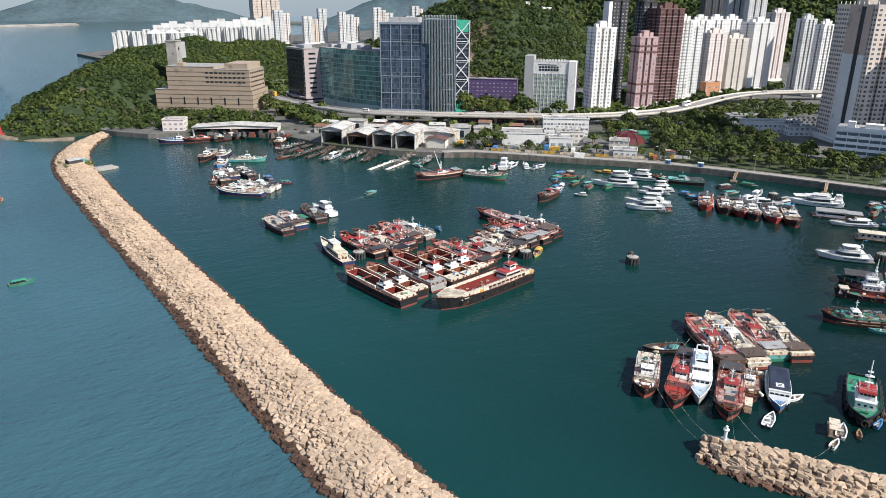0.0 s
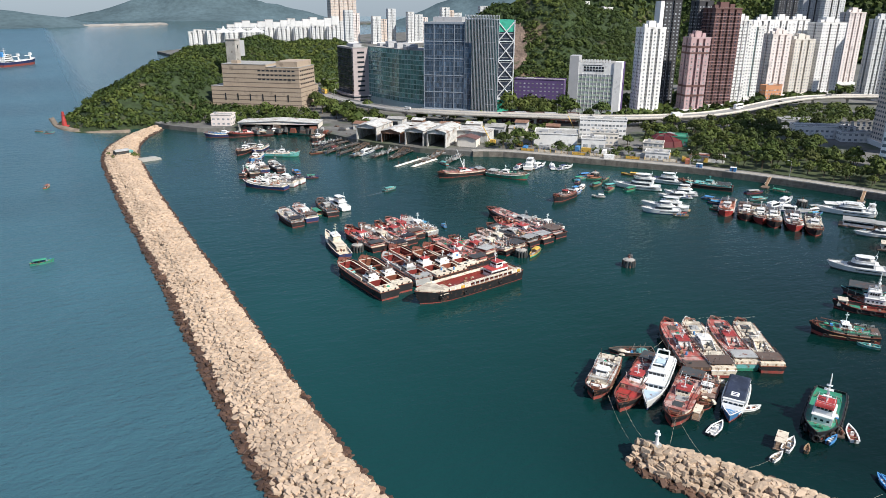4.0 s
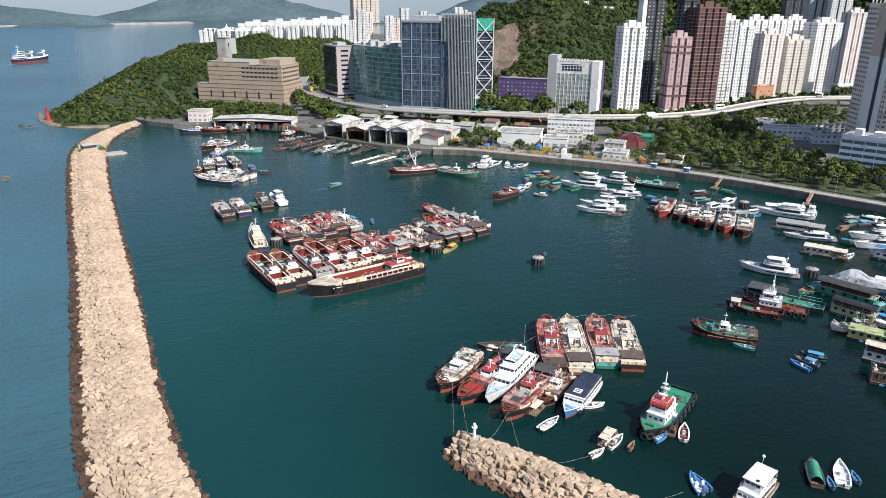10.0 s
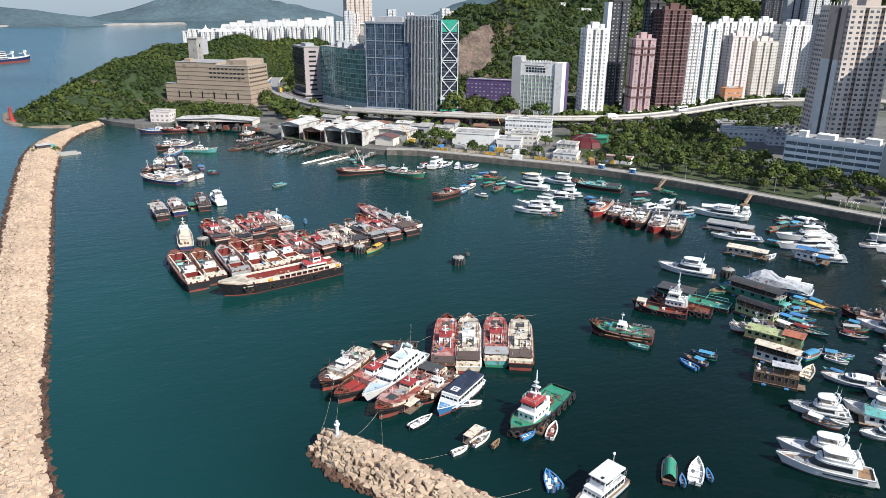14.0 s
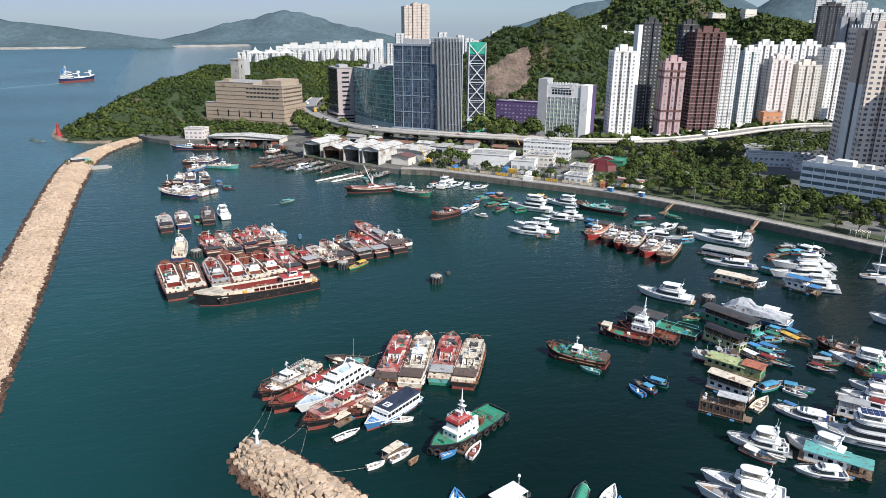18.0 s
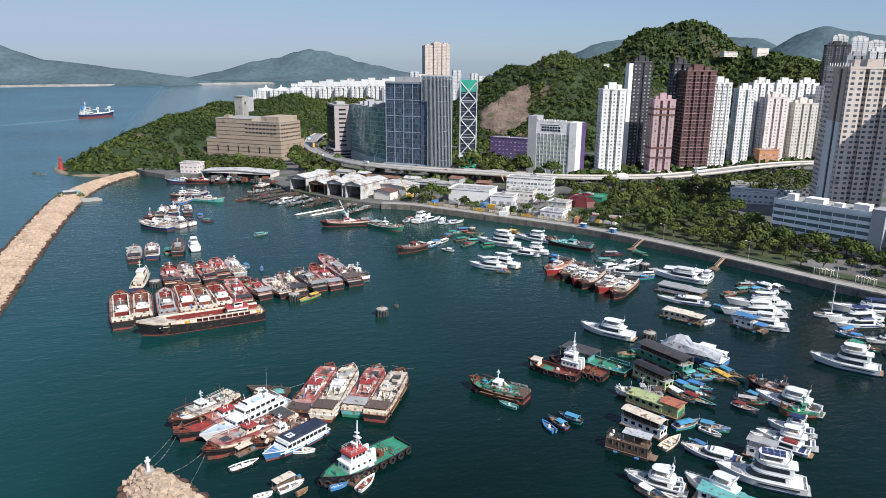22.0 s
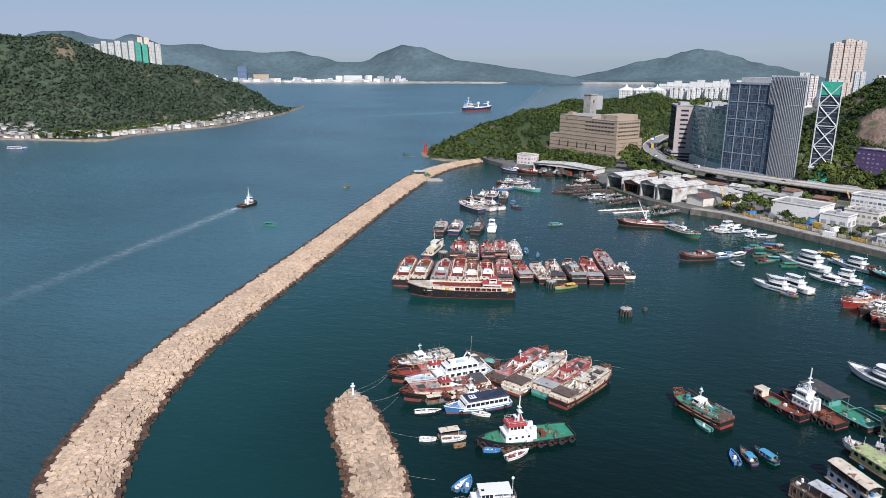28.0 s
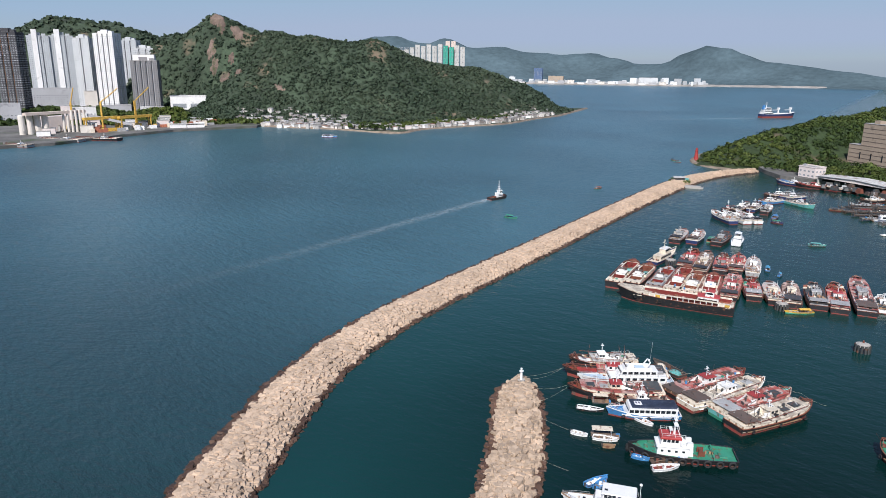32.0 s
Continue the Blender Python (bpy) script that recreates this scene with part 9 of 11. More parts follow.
for i in range(17):
    tower("estate_block", 600 + 27 * i, 1490 + 22 * (i % 3) - 4 * i, -8, 15 + 4 * (i % 2), 15, 52 + 7 * (i * 3 % 4) + 0.8 * i, (W_ESTATE, W_PALE, W_ROSE, W_ESTATE, W_BEIGE, W_PALE)[i % 6], "pale estate tower on the far hillside", 2, 1, floor=3.4, ww=2.0, wh=1.7, pitch=3.2, ledge=False, crown=False, group="white estate")


def hotel():
    t = thing("hospital_block", "long white waterfront block with ribbon windows and sunshade bands", "building", pose(441, 154, 0, 0, 0, 21))
    d, w, z1 = 47, 18, 24.5
    part("body", Geo().box(0, w, 0, d, 2, z1), W_BRIGHT, t)
    for f in range(5):
        z = 6 + f * 3.5
        part("sunshade", Geo().box(-0.6, 0, 0, d, z - 0.9, z + 0.8), W_BRIGHT, t, "white sunshade band")
        for i in range(8):
            v = 0.6 + i * 5.8
            part("window", Geo().box(-0.15, 0.05, v, v + 5.4, z + 0.8, z + 2.6), PANE_DARK, t)
    part("roof", Geo().box(-0.4, w, 0, d, z1, z1 + 0.4), ROOFING, t)
    part("parapet", Geo().box(-0.6, -0.3, 0, d, z1 - 1, z1 + 1.2), W_BRIGHT, t)
    for v0, v1, u1, hh in ((3, 10, 9, 3.0), (15, 19, 7, 2.0), (24, 33, 10, 2.6), (38, 42, 8, 3.4)):
        part("roof_house", Geo().box(3, u1, v0, v1, z1 + 0.4, z1 + 0.4 + hh), W_WHITE, t)
    part("stair_tower", Geo().box(-2.2, 8, -6, 0, 2, z1 + 3), W_GREY, t)
    t2 = thing("hospital_wing", "curved white wing with ribbon windows beside the long block", "building", pose(444, 148, 0, 0, 0, 20))
    n = 14
    arc = [(18 + 19 * math.cos(math.pi + math.pi / 2 * i / n), -9 + 24 * math.sin(math.pi + math.pi / 2 * i / n) * 1.0) for i in range(n + 1)]
    plan = arc + [(40, -33), (40, -6), (0, -6)]
    part("body", Geo().prism(plan, 2, 22.6), W_GREY, t2)
    for f in range(6):
        z = 5 + f * 3.1
        band_plan = [(18 + 20.4 * math.cos(math.pi + math.pi / 2 * i / n), -9 + 25.4 * math.sin(math.pi + math.pi / 2 * i / n)) for i in range(n + 1)] + [(40, -34.4), (40, -6), (0, -6)]
        part("spandrel", Geo().prism(band_plan, z, z + 1.4), W_BRIGHT, t2, "white curved band")
        part("ribbon_window", Geo().prism([(18 + 19.2 * math.cos(math.pi + math.pi / 2 * i / n), -9 + 24.2 * math.sin(math.pi + math.pi / 2 * i / n)) for i in range(n + 1)] + [(39, -33.2), (39, -7), (1, -7)], z + 1.4, z + 3.1), PANE_DARK, t2)
    part("roof", Geo().prism(plan, 23.6, 24.2), ROOFING, t2)


hotel()


def flyover():
    line = smooth_line([(285, 760, 10), (268, 710, 10), (254, 650, 10), (250, 600, 10), (254, 550, 10), (266, 504, 10), (295, 465, 10), (343, 423, 10), (403, 380, 10), (466, 362, 10), (520, 367, 10), (585, 381, 10.5), (640, 384, 11), (684, 370, 11), (716, 350, 11), (760, 312, 11)], 8)
    t = thing("flyover", "elevated concrete road on piers along the waterfront", "road", kind="structure")
    secs, rl, rr = [], [], []
    for i, p in enumerate(line):
        d = (line[min(i + 1, len(line) - 1)] - line[max(i - 1, 0)])
        n = Vector((-d.y, d.x, 0)).normalized()
        secs.append([tuple(p + n * s + Vector((0, 0, z))) for s, z in ((6.5, 0), (6.5, -0.7), (2.5, -1.9), (-2.5, -1.9), (-6.5, -0.7), (-6.5, 0))])
        rl.append([tuple(p + n * s + Vector((0, 0, z))) for s, z in ((6.5, -0.3), (6.2, -0.3), (6.2, 1.1), (6.5, 1.1))])
        rr.append([tuple(p + n * -s + Vector((0, 0, z))) for s, z in ((6.5, -0.3), (6.2, -0.3), (6.2, 1.1), (6.5, 1.1))])
    part("deck", Geo().loft(secs, True), CONCRETE, t)
    part("carriageway", Geo().loft([[tuple(Vector(s[0]).lerp(Vector(s[5]), k) + Vector((0, 0, 0.03))) for k in (0.04, 0.96)] for s in secs], False, False), mat("pale_road", (0.26, 0.25, 0.24), 0.9), t)
    part("parapet", Geo().loft(rl, True), W_CREAM, t)
    part("parapet", Geo().loft(rr, True), W_CREAM, t)
    for i in range(0, len(line), 4):
        p = line[i]
        part("pier", Geo().tube((p.x, p.y, 2), (p.x, p.y, p.z - 1.8), 1.1, 10).box(p.x - 3, p.x + 3, p.y - 1, p.y + 1, p.z - 2.6, p.z - 1.8), CONCRETE, t)
    return line


FLY = flyover()


# ---- shipyard sheds and small waterfront buildings ----
def shed(x, y, a, w, d, h, label, wall=None, roof=None, open_front=True, rise=2.0):
    t = thing("boat_shed", label, "shed", pose(x, y, 0, 0, 0, a), "shipyard sheds")
    wl, rf = wall or TIN, roof or TIN
    part("side_wall", Geo().box(0, 0.3, 0, d, 0.5, h), wl, t)
    part("side_wall", Geo().box(w - 0.3, w, 0, d, 0.5, h), wl, t)
    part("back_wall", Geo().box(0.3, w - 0.3, d - 0.3, d, 0.5, h), wl, t)
    g = Geo().add([(-0.6, -1, h), (w / 2, -1, h + rise), (w + 0.6, -1, h), (w + 0.6, d + 0.6, h), (w / 2, d + 0.6, h + rise), (-0.6, d + 0.6, h),
                   (-0.6, -1, h + 0.2), (w / 2, -1, h + rise + 0.2), (w + 0.6, -1, h + 0.2), (w + 0.6, d + 0.6, h + 0.2), (w / 2, d + 0.6, h + rise + 0.2), (-0.6, d + 0.6, h + 0.2)],
                  [(0, 1, 4, 5), (1, 2, 3, 4), (11, 10, 7, 6), (10, 9, 8, 7), (0, 6, 7, 1), (1, 7, 8, 2), (3, 9, 10, 4), (4, 10, 11, 5), (5, 11, 6, 0), (2, 8, 9, 3)])
    part("roof", g, rf, t, "pale sheet roof")
    part("gable", Geo().add([(0, d, h), (w, d, h), (w / 2, d, h + rise)], [(0, 1, 2)]).add([(0, -0.1, h), (w, -0.1, h), (w / 2, -0.1, h + rise), (0, -0.1, h - 1.2), (w, -0.1, h - 1.2)], [(0, 1, 2), (3, 4, 1, 0)]), wl, t)
    for i in range(5):
        part("frame", Geo().box(0.3, 0.6, d * i / 5, d * i / 5 + 0.4, 0.5, h).box(w - 0.6, w - 0.3, d * i / 5, d * i / 5 + 0.4, 0.5, h).box(0.3, w - 0.3, d * i / 5, d * i / 5 + 0.3, h - 0.5, h), STEEL, t)
    if not open_front:
        part("front_wall", Geo().box(0.3, w - 0.3, 0, 0.3, 0.5, h), wl, t)
    return t


def slipway(x, y, a, L, w):
    t = thing("slipway", "timber boat slipway with cradle rails running into the water", "slipway", pose(x, y, 0, 0, 0, a), "slipways")
    for sg in (-1, 1):
        part("rail", Geo().add([(0, sg * w / 2 - 0.2, 2.4), (L, sg * w / 2 - 0.2, -0.6), (L, sg * w / 2 + 0.2, -0.6), (0, sg * w / 2 + 0.2, 2.4), (0, sg * w / 2 - 0.2, 2.9), (L, sg * w / 2 - 0.2, 0.1), (L, sg * w / 2 + 0.2, 0.1), (0, sg * w / 2 + 0.2, 2.9)], [(0, 1, 5, 4), (1, 2, 6, 5), (2, 3, 7, 6), (3, 0, 4, 7), (4, 5, 6, 7)]), PAINT["brown"], t)
    n = int(L / 1.6)
    for i in range(n):
        z = 2.5 - 3.0 * i / n
        part("sleeper", Geo().box(L * i / n, L * i / n + 0.5, -w / 2 - 0.8, w / 2 + 0.8, z - 0.2, z + 0.1), PLANK, t)
    for i in range(0, n, 4):
        z = 2.5 - 3.0 * i / n
        for sg in (-1, 1):
            part("post", Geo().tube((L * i / n, sg * (w / 2 + 0.7), -2), (L * i / n, sg * (w / 2 + 0.7), z + 1.4), 0.16, 6), PAINT["brown"], t)

shed(203, 424, -48, 15, 26, 12.5, "tall grey sheet boat shed open to the water", TIN)
shed(214, 408, -48, 14, 22, 10.5, "boat shed with rusty flank open to the water", TIN_RUST, TIN)
shed(224, 392, -48, 13, 28, 13, "large white sheet boat shed open to the water", TIN)
shed(234, 380, -48, 13, 32, 13, "white boat shed with red stained side wall", TIN, TIN)
shed(256, 392, -48, 28, 18, 10, "wide low shed with a pale roof", TIN, TIN, False, 1.2)
shed(252, 372, -48, 13, 10, 8.5, "small brick house with a dark red roof", W_CREAM, W_BROWN, False, 1.6)
shed(144, 510, -31, 60, 16, 7.0, "long low quayside shed with a pale rusty roof", W_CREAM, TIN, True, 1.5)
block("harbour_house", 128, 528, -31, 15, 12, 11, W_ROSE, "small pink harbour office beside the quay", 2, 3.2)
for i, (sx, sy, sl) in enumerate(((208, 416, 26), (224, 388, 24), (238, 368, 22))):
    slipway(sx, sy, -142 + 4 * (i % 2), sl, 4 + i % 2)
# low buildings between the promenade and the flyover, and the works yards
block("works_building", 298, 350, -40, 28, 20, 11, W_WHITE, "white works building with a flat roof", 1, 9)
block("works_building", 318, 326, -40, 15, 12, 9.5, W_WHITE, "white works building with a dark doorway", 1, 5, wh=2.4, ww=3)
block("works_building", 334, 336, -40, 18, 14, 10.5, W_CREAM, "cream works building with roof plant", 3, 3)
block("works_building", 346, 362, -40, 32, 12, 15, W_WHITE, "grey four-storey yard office with ribbon windows", 4, 2.4)
block("green_shed", 372, 312, -46, 18, 14, 9, PAINT["green"], "green sheet-roofed market hall", 1, 3, roof=PAINT["green"])
block("round_hut", 333, 285, -50, 14, 10, 7, W_WHITE, "white harbour kiosk with a curved terrace", 1, 3)
block("harbour_kiosk", 352, 268, -52, 20, 9, 6, W_WHITE, "white open pavilion with an orange roof", 0, 3, roof=PAINT["orange"])
block("works_building", 346, 300, -50, 12, 10, 9, W_CREAM, "small cream hut in the works yard", 2, 3)
block("podium_block", 333, 440, -35, 60, 13, 9, W_BROWN, "low dark red podium under the flyover", 2, 4)
block("school_block", 478, 288, -38, 40, 12, 11, W_WHITE, "low white school block with a flat roof", 3, 3.2)
block("school_block", 492, 262, -38, 22, 10, 9, W_WHITE, "low white block beside the housing tower", 4, 3.2)
block("bus_depot", 505, 318, -38, 30, 12, 9, W_GREY, "grey depot roof among the trees", 1, 4)
block("park_pavilion", 398, 258, 30, 14, 4, 6.5, W_WHITE, "white park pavilion wall", 0, 3)
block("hillside_house", 690, 735, 0, 16, 12, 86, W_WHITE, "white house on the wooded hillside", 3, 3, z0=76)
block("hillside_house", 640, 722, 0, 14, 10, 93, W_WHITE, "white house on the wooded hillside", 3, 3, z0=84)
block("hillside_house", 1180, 1120, 0, 34, 12, 121, W_CREAM, "long white house high on the hill", 3, 3, z0=112)
block("hillside_house", 1236, 1090, 0, 30, 14, 128, W_CREAM, "cream house high on the hill", 3, 3, z0=110)
block("roadside_house", 640, 435, -10, 20, 8, 16, W_ORANGE, "orange brick roadside building", 3, 3)


def red_dome():
    t = thing("dome_pavilion", "dark red faceted dome pavilion in the waterfront park", "pavilion", pose(378, 312, 3.2))
    n = 10
    for i in range(n):
        a, b = 2 * math.pi * i / n, 2 * math.pi * (i + 1) / n
        for k in range(3):
            r0, r1 = 12.5 * math.cos(k * 0.5), 12.5 * math.cos((k + 1) * 0.5)
            z0, z1 = 7.5 * math.sin(k * 0.5), 7.5 * math.sin((k + 1) * 0.5)
            part("panel", Geo().add([(r0 * math.cos(a), r0 * math.sin(a), z0), (r0 * math.cos(b), r0 * math.sin(b), z0), (r1 * math.cos(b), r1 * math.sin(b), z1), (r1 * math.cos(a), r1 * math.sin(a), z1)], [(0, 1, 2, 3)]), DOME_RED, t)
        part("rib", Geo().path([(12.6 * math.cos(k * 0.5) * math.cos(a), 12.6 * math.cos(k * 0.5) * math.sin(a), 7.55 * math.sin(k * 0.5)) for k in range(4)], 0.25), DOME_RED, t)


red_dome()


def tents():
    """The white peaked canopies above the headland."""
    t = thing("tent_canopy", "white peaked tensile canopy on the headland", "canopy", pose(270, 1000, 52))
    for i in range(3):
        c = (i - 1) * 22
        for k in range(8):
            a, b = 2 * math.pi * k / 8, 2 * math.pi * (k + 1) / 8
            part("membrane", Geo().add([(c + 12 * math.cos(a), 9 * math.sin(a), 0), (c + 12 * math.cos(b), 9 * math.sin(b), 0), (c + 2 * math.cos(b), 2 * math.sin(b), 4.5), (c, 0, 9), (c + 2 * math.cos(a), 2 * math.sin(a), 4.5)], [(0, 1, 2, 4), (2, 3, 4)]), GEL, t)
        part("pole", Geo().tube((c, 0, -12), (c, 0, 9.5), 0.3, 6), STEEL, t)


tents()
# ---- promenade ----
def seawall():
    prom = SHORE[2:11]
    t = thing("seawall", "granite block seawall along the waterfront promenade", "seawall", kind="structure")
    cap, walk_strip = [], []
    line = smooth_line([(*p, 0) for p in prom], 9)
    wall, cope = [], []
    for i, p in enumerate(line):
        d = line[min(i + 1, len(line) - 1)] - line[max(i - 1, 0)]
        n = Vector((d.y, -d.x, 0)).normalized()
        wall.append([tuple(p + n * s + Vector((0, 0, z))) for s, z in ((-0.9, -2), (-0.5, 3.4), (0.4, 3.4), (0.4, -2))])
        cope.append([tuple(p + n * s + Vector((0, 0, z))) for s, z in ((-0.7, 3.4), (-0.7, 3.75), (0.5, 3.75), (0.5, 3.4))])
        walk_strip.append([tuple(p + n * s + Vector((0, 0, 3.26))) for s in (0.45, 7.0)])
        if i % 1 == 0 and i < len(line) - 1:
            q = line[i + 1]
            for k in range(2):
                a, b = p + n * -0.95 + Vector((0, 0, 0.1 + k * 1.65)), q + n * -0.95 + Vector((0, 0, 0.1 + k * 1.65))
                u = (b - a)
                part("stone_block", Geo().obox(a + u * 0.02, u.normalized(), (0, 0, 1), n, u.length * 0.96, 1.55, 0.5), SEAWALL, t)
    part("wall", Geo().loft(wall, True), SEAWALL, t)
    part("coping", Geo().loft(cope, True), CONCRETE, t, "pale concrete coping")
    solid("promenade", Geo().loft(walk_strip, False, False), PAVING, "pale paved waterfront promenade", "pavement")
    rail = thing("promenade_railing", "low metal railing along the promenade edge", "railing")
    g = Geo()
    for i, p in enumerate(line):
        g.tube(p + Vector((0, 0, 3.7)), p + Vector((0, 0, 4.9)), 0.05, 4)
    part("posts", g, STEEL, rail)
    part("top_rail", Geo().path([p + Vector((0, 0, 4.9)) for p in line], 0.05, 4), STEEL, rail)
    return line


PROM = seawall()


def tree_template(seed, h, r):
    rnd = random.Random(seed)
    t = thing("tree", "leafy green broadleaf tree on the waterfront", "tree", pose(0, 0, -50), "park trees")
    g = Geo().tube((0, 0, 0), (0.1, 0.1, h * 0.45), 0.28, 7, 0.2)
    for i in range(5):
        a = 6.28 * i / 5 + rnd.uniform(-0.4, 0.4)
        g.tube((0.1, 0.1, h * 0.35 + i * 0.2), (r * 0.6 * math.cos(a), r * 0.6 * math.sin(a), h * 0.7), 0.14, 5, 0.05)
    part("trunk", g, BARK, t)
    vs = []
    q = np.random.RandomState(seed)
    for i in range(7):
        a, k = 6.28 * i / 6, (0.0 if i == 6 else 0.5)
        c = crown_template(64, 0.20, seed * 10 + i) * (r * (0.62 if i < 6 else 0.75)) + np.array((r * k * math.cos(a), r * k * math.sin(a), h * (0.62 if i < 6 else 0.78) + q.uniform(-0.5, 0.5)))
        vs.append(c)
    V = np.concatenate(vs)
    part("crown", fast_mesh("crown", V, np.arange(len(V)).reshape(-1, 4), LEAF), None, t)
    return t


TREES = [tree_template(i, h, r) for i, (h, r) in enumerate(((8.5, 4.2), (7.0, 3.4), (10, 5.0), (6.0, 2.8)))]


def in_poly(x, y, poly):
    c = False
    for (x1, y1), (x2, y2) in zip(poly, poly[1:] + poly[:1]):
        if (y1 > y) != (y2 > y) and x < (x2 - x1) * (y - y1) / (y2 - y1) + x1:
            c = not c
    return c


PARK = [(352, 262), (372, 225), (386, 190), (398, 160), (424, 160), (420, 205), (448, 230), (470, 300), (450, 345), (410, 360), (372, 330)]
solid("lawn", Geo().prism(PARK, 3.0, 3.35), GRASS, "patchy green lawn under the park trees", "lawn")
solid("planting_strip", Geo().loft([[(p.x + 9, p.y + 4, 3.25), (p.x + 9, p.y + 4, 3.6), (p.x + 16, p.y + 7, 3.6), (p.x + 16, p.y + 7, 3.25)] for p in PROM if p.y < 262], True), GRASS, "clipped green planting strip beside the promenade", "planting")
tr = random.Random(21)
placed = []


def plant(x, y, gap, z=3.2, k=None):
    if all((x - a) ** 2 + (y - b) ** 2 > gap * gap for a, b in placed):
        placed.append((x, y))
        s = (k or 1) * tr.uniform(0.75, 1.25)
        t = copy_thing(TREES[tr.randrange(4)], pose(x, y, z, 0, 0, tr.uniform(0, 360)))
        t.scale = (s, s, s)


for i in range(26):
    u, v = -5 - 5 * (i % 2) + tr.uniform(-1.5, 1.5), -34 + 3.4 * i
    plant(441 + 0.93 * u - 0.36 * v, 154 + 0.36 * u + 0.93 * v, 2.5, k=1.0)
for _ in range(2600):
    x, y = tr.uniform(345, 475), tr.uniform(155, 365)
    if in_poly(x, y, PARK) and math.hypot(x - 378, y - 312) > 19 and not (x < 372 and y > 268) and math.hypot(x - 405, y - 262) > 8:
        plant(x, y, 6.6, k=1.0)
for p in PROM:
    if p.y < 258 and tr.random() < 0.75:
        plant(p.x + 12, p.y + 4, 5, k=0.8)
for x, y, k in ((287, 352, 1.2), (281, 346, 1.1), (293, 346, 1.0), (275, 352, 1.1), (300, 326, 0.7), (322, 300, 0.7), (330, 296, 0.8), (345, 292, 0.7), (240, 500, 1.3), (246, 492, 1.2), (250, 500, 1.1), (366, 428, 1.5), (372, 436, 1.6), (380, 428, 1.5), (376, 418, 1.4), (386, 440, 1.5), (392, 428, 1.3),
                (362, 440, 1.4), (356, 322, 0.9), (362, 312, 0.9), (350, 318, 0.8)):
    plant(x, y, 2, k=k)
for p in PROM:
    for _ in range(3):
        if p.y < 175:
            plant(p.x + tr.uniform(16, 44), p.y + tr.uniform(2, 16), 5.5, k=0.85)
quay_pts = [(x, y, 4.6) for x, y in ((tr.uniform(96, 235), tr.uniform(505, 650)) for _ in range(1500)) if in_poly(x, y, [(100, 556), (120, 540), (196, 500), (212, 520), (216, 572), (160, 626), (125, 620)]) and not in_poly(x, y, [(126, 526), (142, 518), (152, 534), (136, 542)])][:300]
forest("trees_quay", np.array(quay_pts), np.random.RandomState(8).uniform(2.2, 4.6, len(quay_pts)), "dense green trees between the depot and the quay", CROWNS, LEAF_DARK)
yard = [(p.x + tr.uniform(8, 38), p.y + tr.uniform(4, 22), 3.8) for p in PROM if p.y > 255 for _ in range(7)]
forest("bushes_yard", np.array(yard), np.random.RandomState(6).uniform(0.9, 2.6, len(yard)), "low green bushes and weeds in the works yards", CROWNS, LEAF)
far_pts = []
for _ in range(420):
    x, y = tr.uniform(390, 640), tr.uniform(300, 382)
    if abs(y - (362 + 0.16 * max(0, x - 466))) > 13 and not in_poly(x, y, PARK):
        far_pts.append((x, y, 6.5))
for _ in range(60):
    x, y = tr.uniform(450, 530), tr.uniform(284, 345)
    if not in_poly(x, y, PARK):
        plant(x, y, 11)
forest("trees_inland", np.array(far_pts), np.random.RandomState(2).uniform(2.6, 5.2, len(far_pts)), "green roadside trees between the park and the flyover", CROWNS, LEAF)
for t in TREES:
    t.matrix_basis = pose(*((468, 352), (480, 346), (492, 340), (460, 340))[TREES.index(t)], 3.2)

foot = []
fr = random.Random(44)
SPOTS = [(467, 424), (506, 446), (507, 411), (550, 425), (548, 447), (577, 425), (623, 445), (662, 467), (692, 468), (722, 470), (662, 447), (693, 444), (730, 440), (428, 440), (412, 432)]
while len(foot) < 640:
    x, y = fr.uniform(430, 790), fr.uniform(386, 505)
    if y > 376 + 0.2 * max(0, x - 500) and all(math.hypot(x - a, y - b) > 15 for a, b in SPOTS):
        foot.append((x, y, 5.2))
forest("trees_tower_foot", np.array(foot), np.random.RandomState(12).uniform(2.6, 5.4, len(foot)), "green trees round the feet of the housing towers", CROWNS_FAR, LEAF_DARK)

gaps = []
for _ in range(6000):
    x, y = fr.uniform(225, 470), fr.uniform(395, 790)
    clear = min((p.x - x) ** 2 + (p.y - y) ** 2 for p in FLY) > 110
    free = not any(in_poly(x, y, q) for q in ([(262, 500), (300, 494), (345, 450), (380, 462), (385, 520), (330, 560), (335, 640), (258, 640)], [(395, 415), (445, 405), (475, 435), (425, 480), (396, 460)], [(398, 485), (450, 485), (455, 545), (398, 545)]))
    if clear and free and not (x < 300 and y < 470) and len(gaps) < 620 and clear_head(np.array(x), np.array(y), 0):
        gaps.append((x, y, 5.2))
forest("trees_roadside", np.array(gaps), np.random.RandomState(13).uniform(2.6, 5.2, len(gaps)), "green trees along the flyover and between the offices", CROWNS_FAR, LEAF)

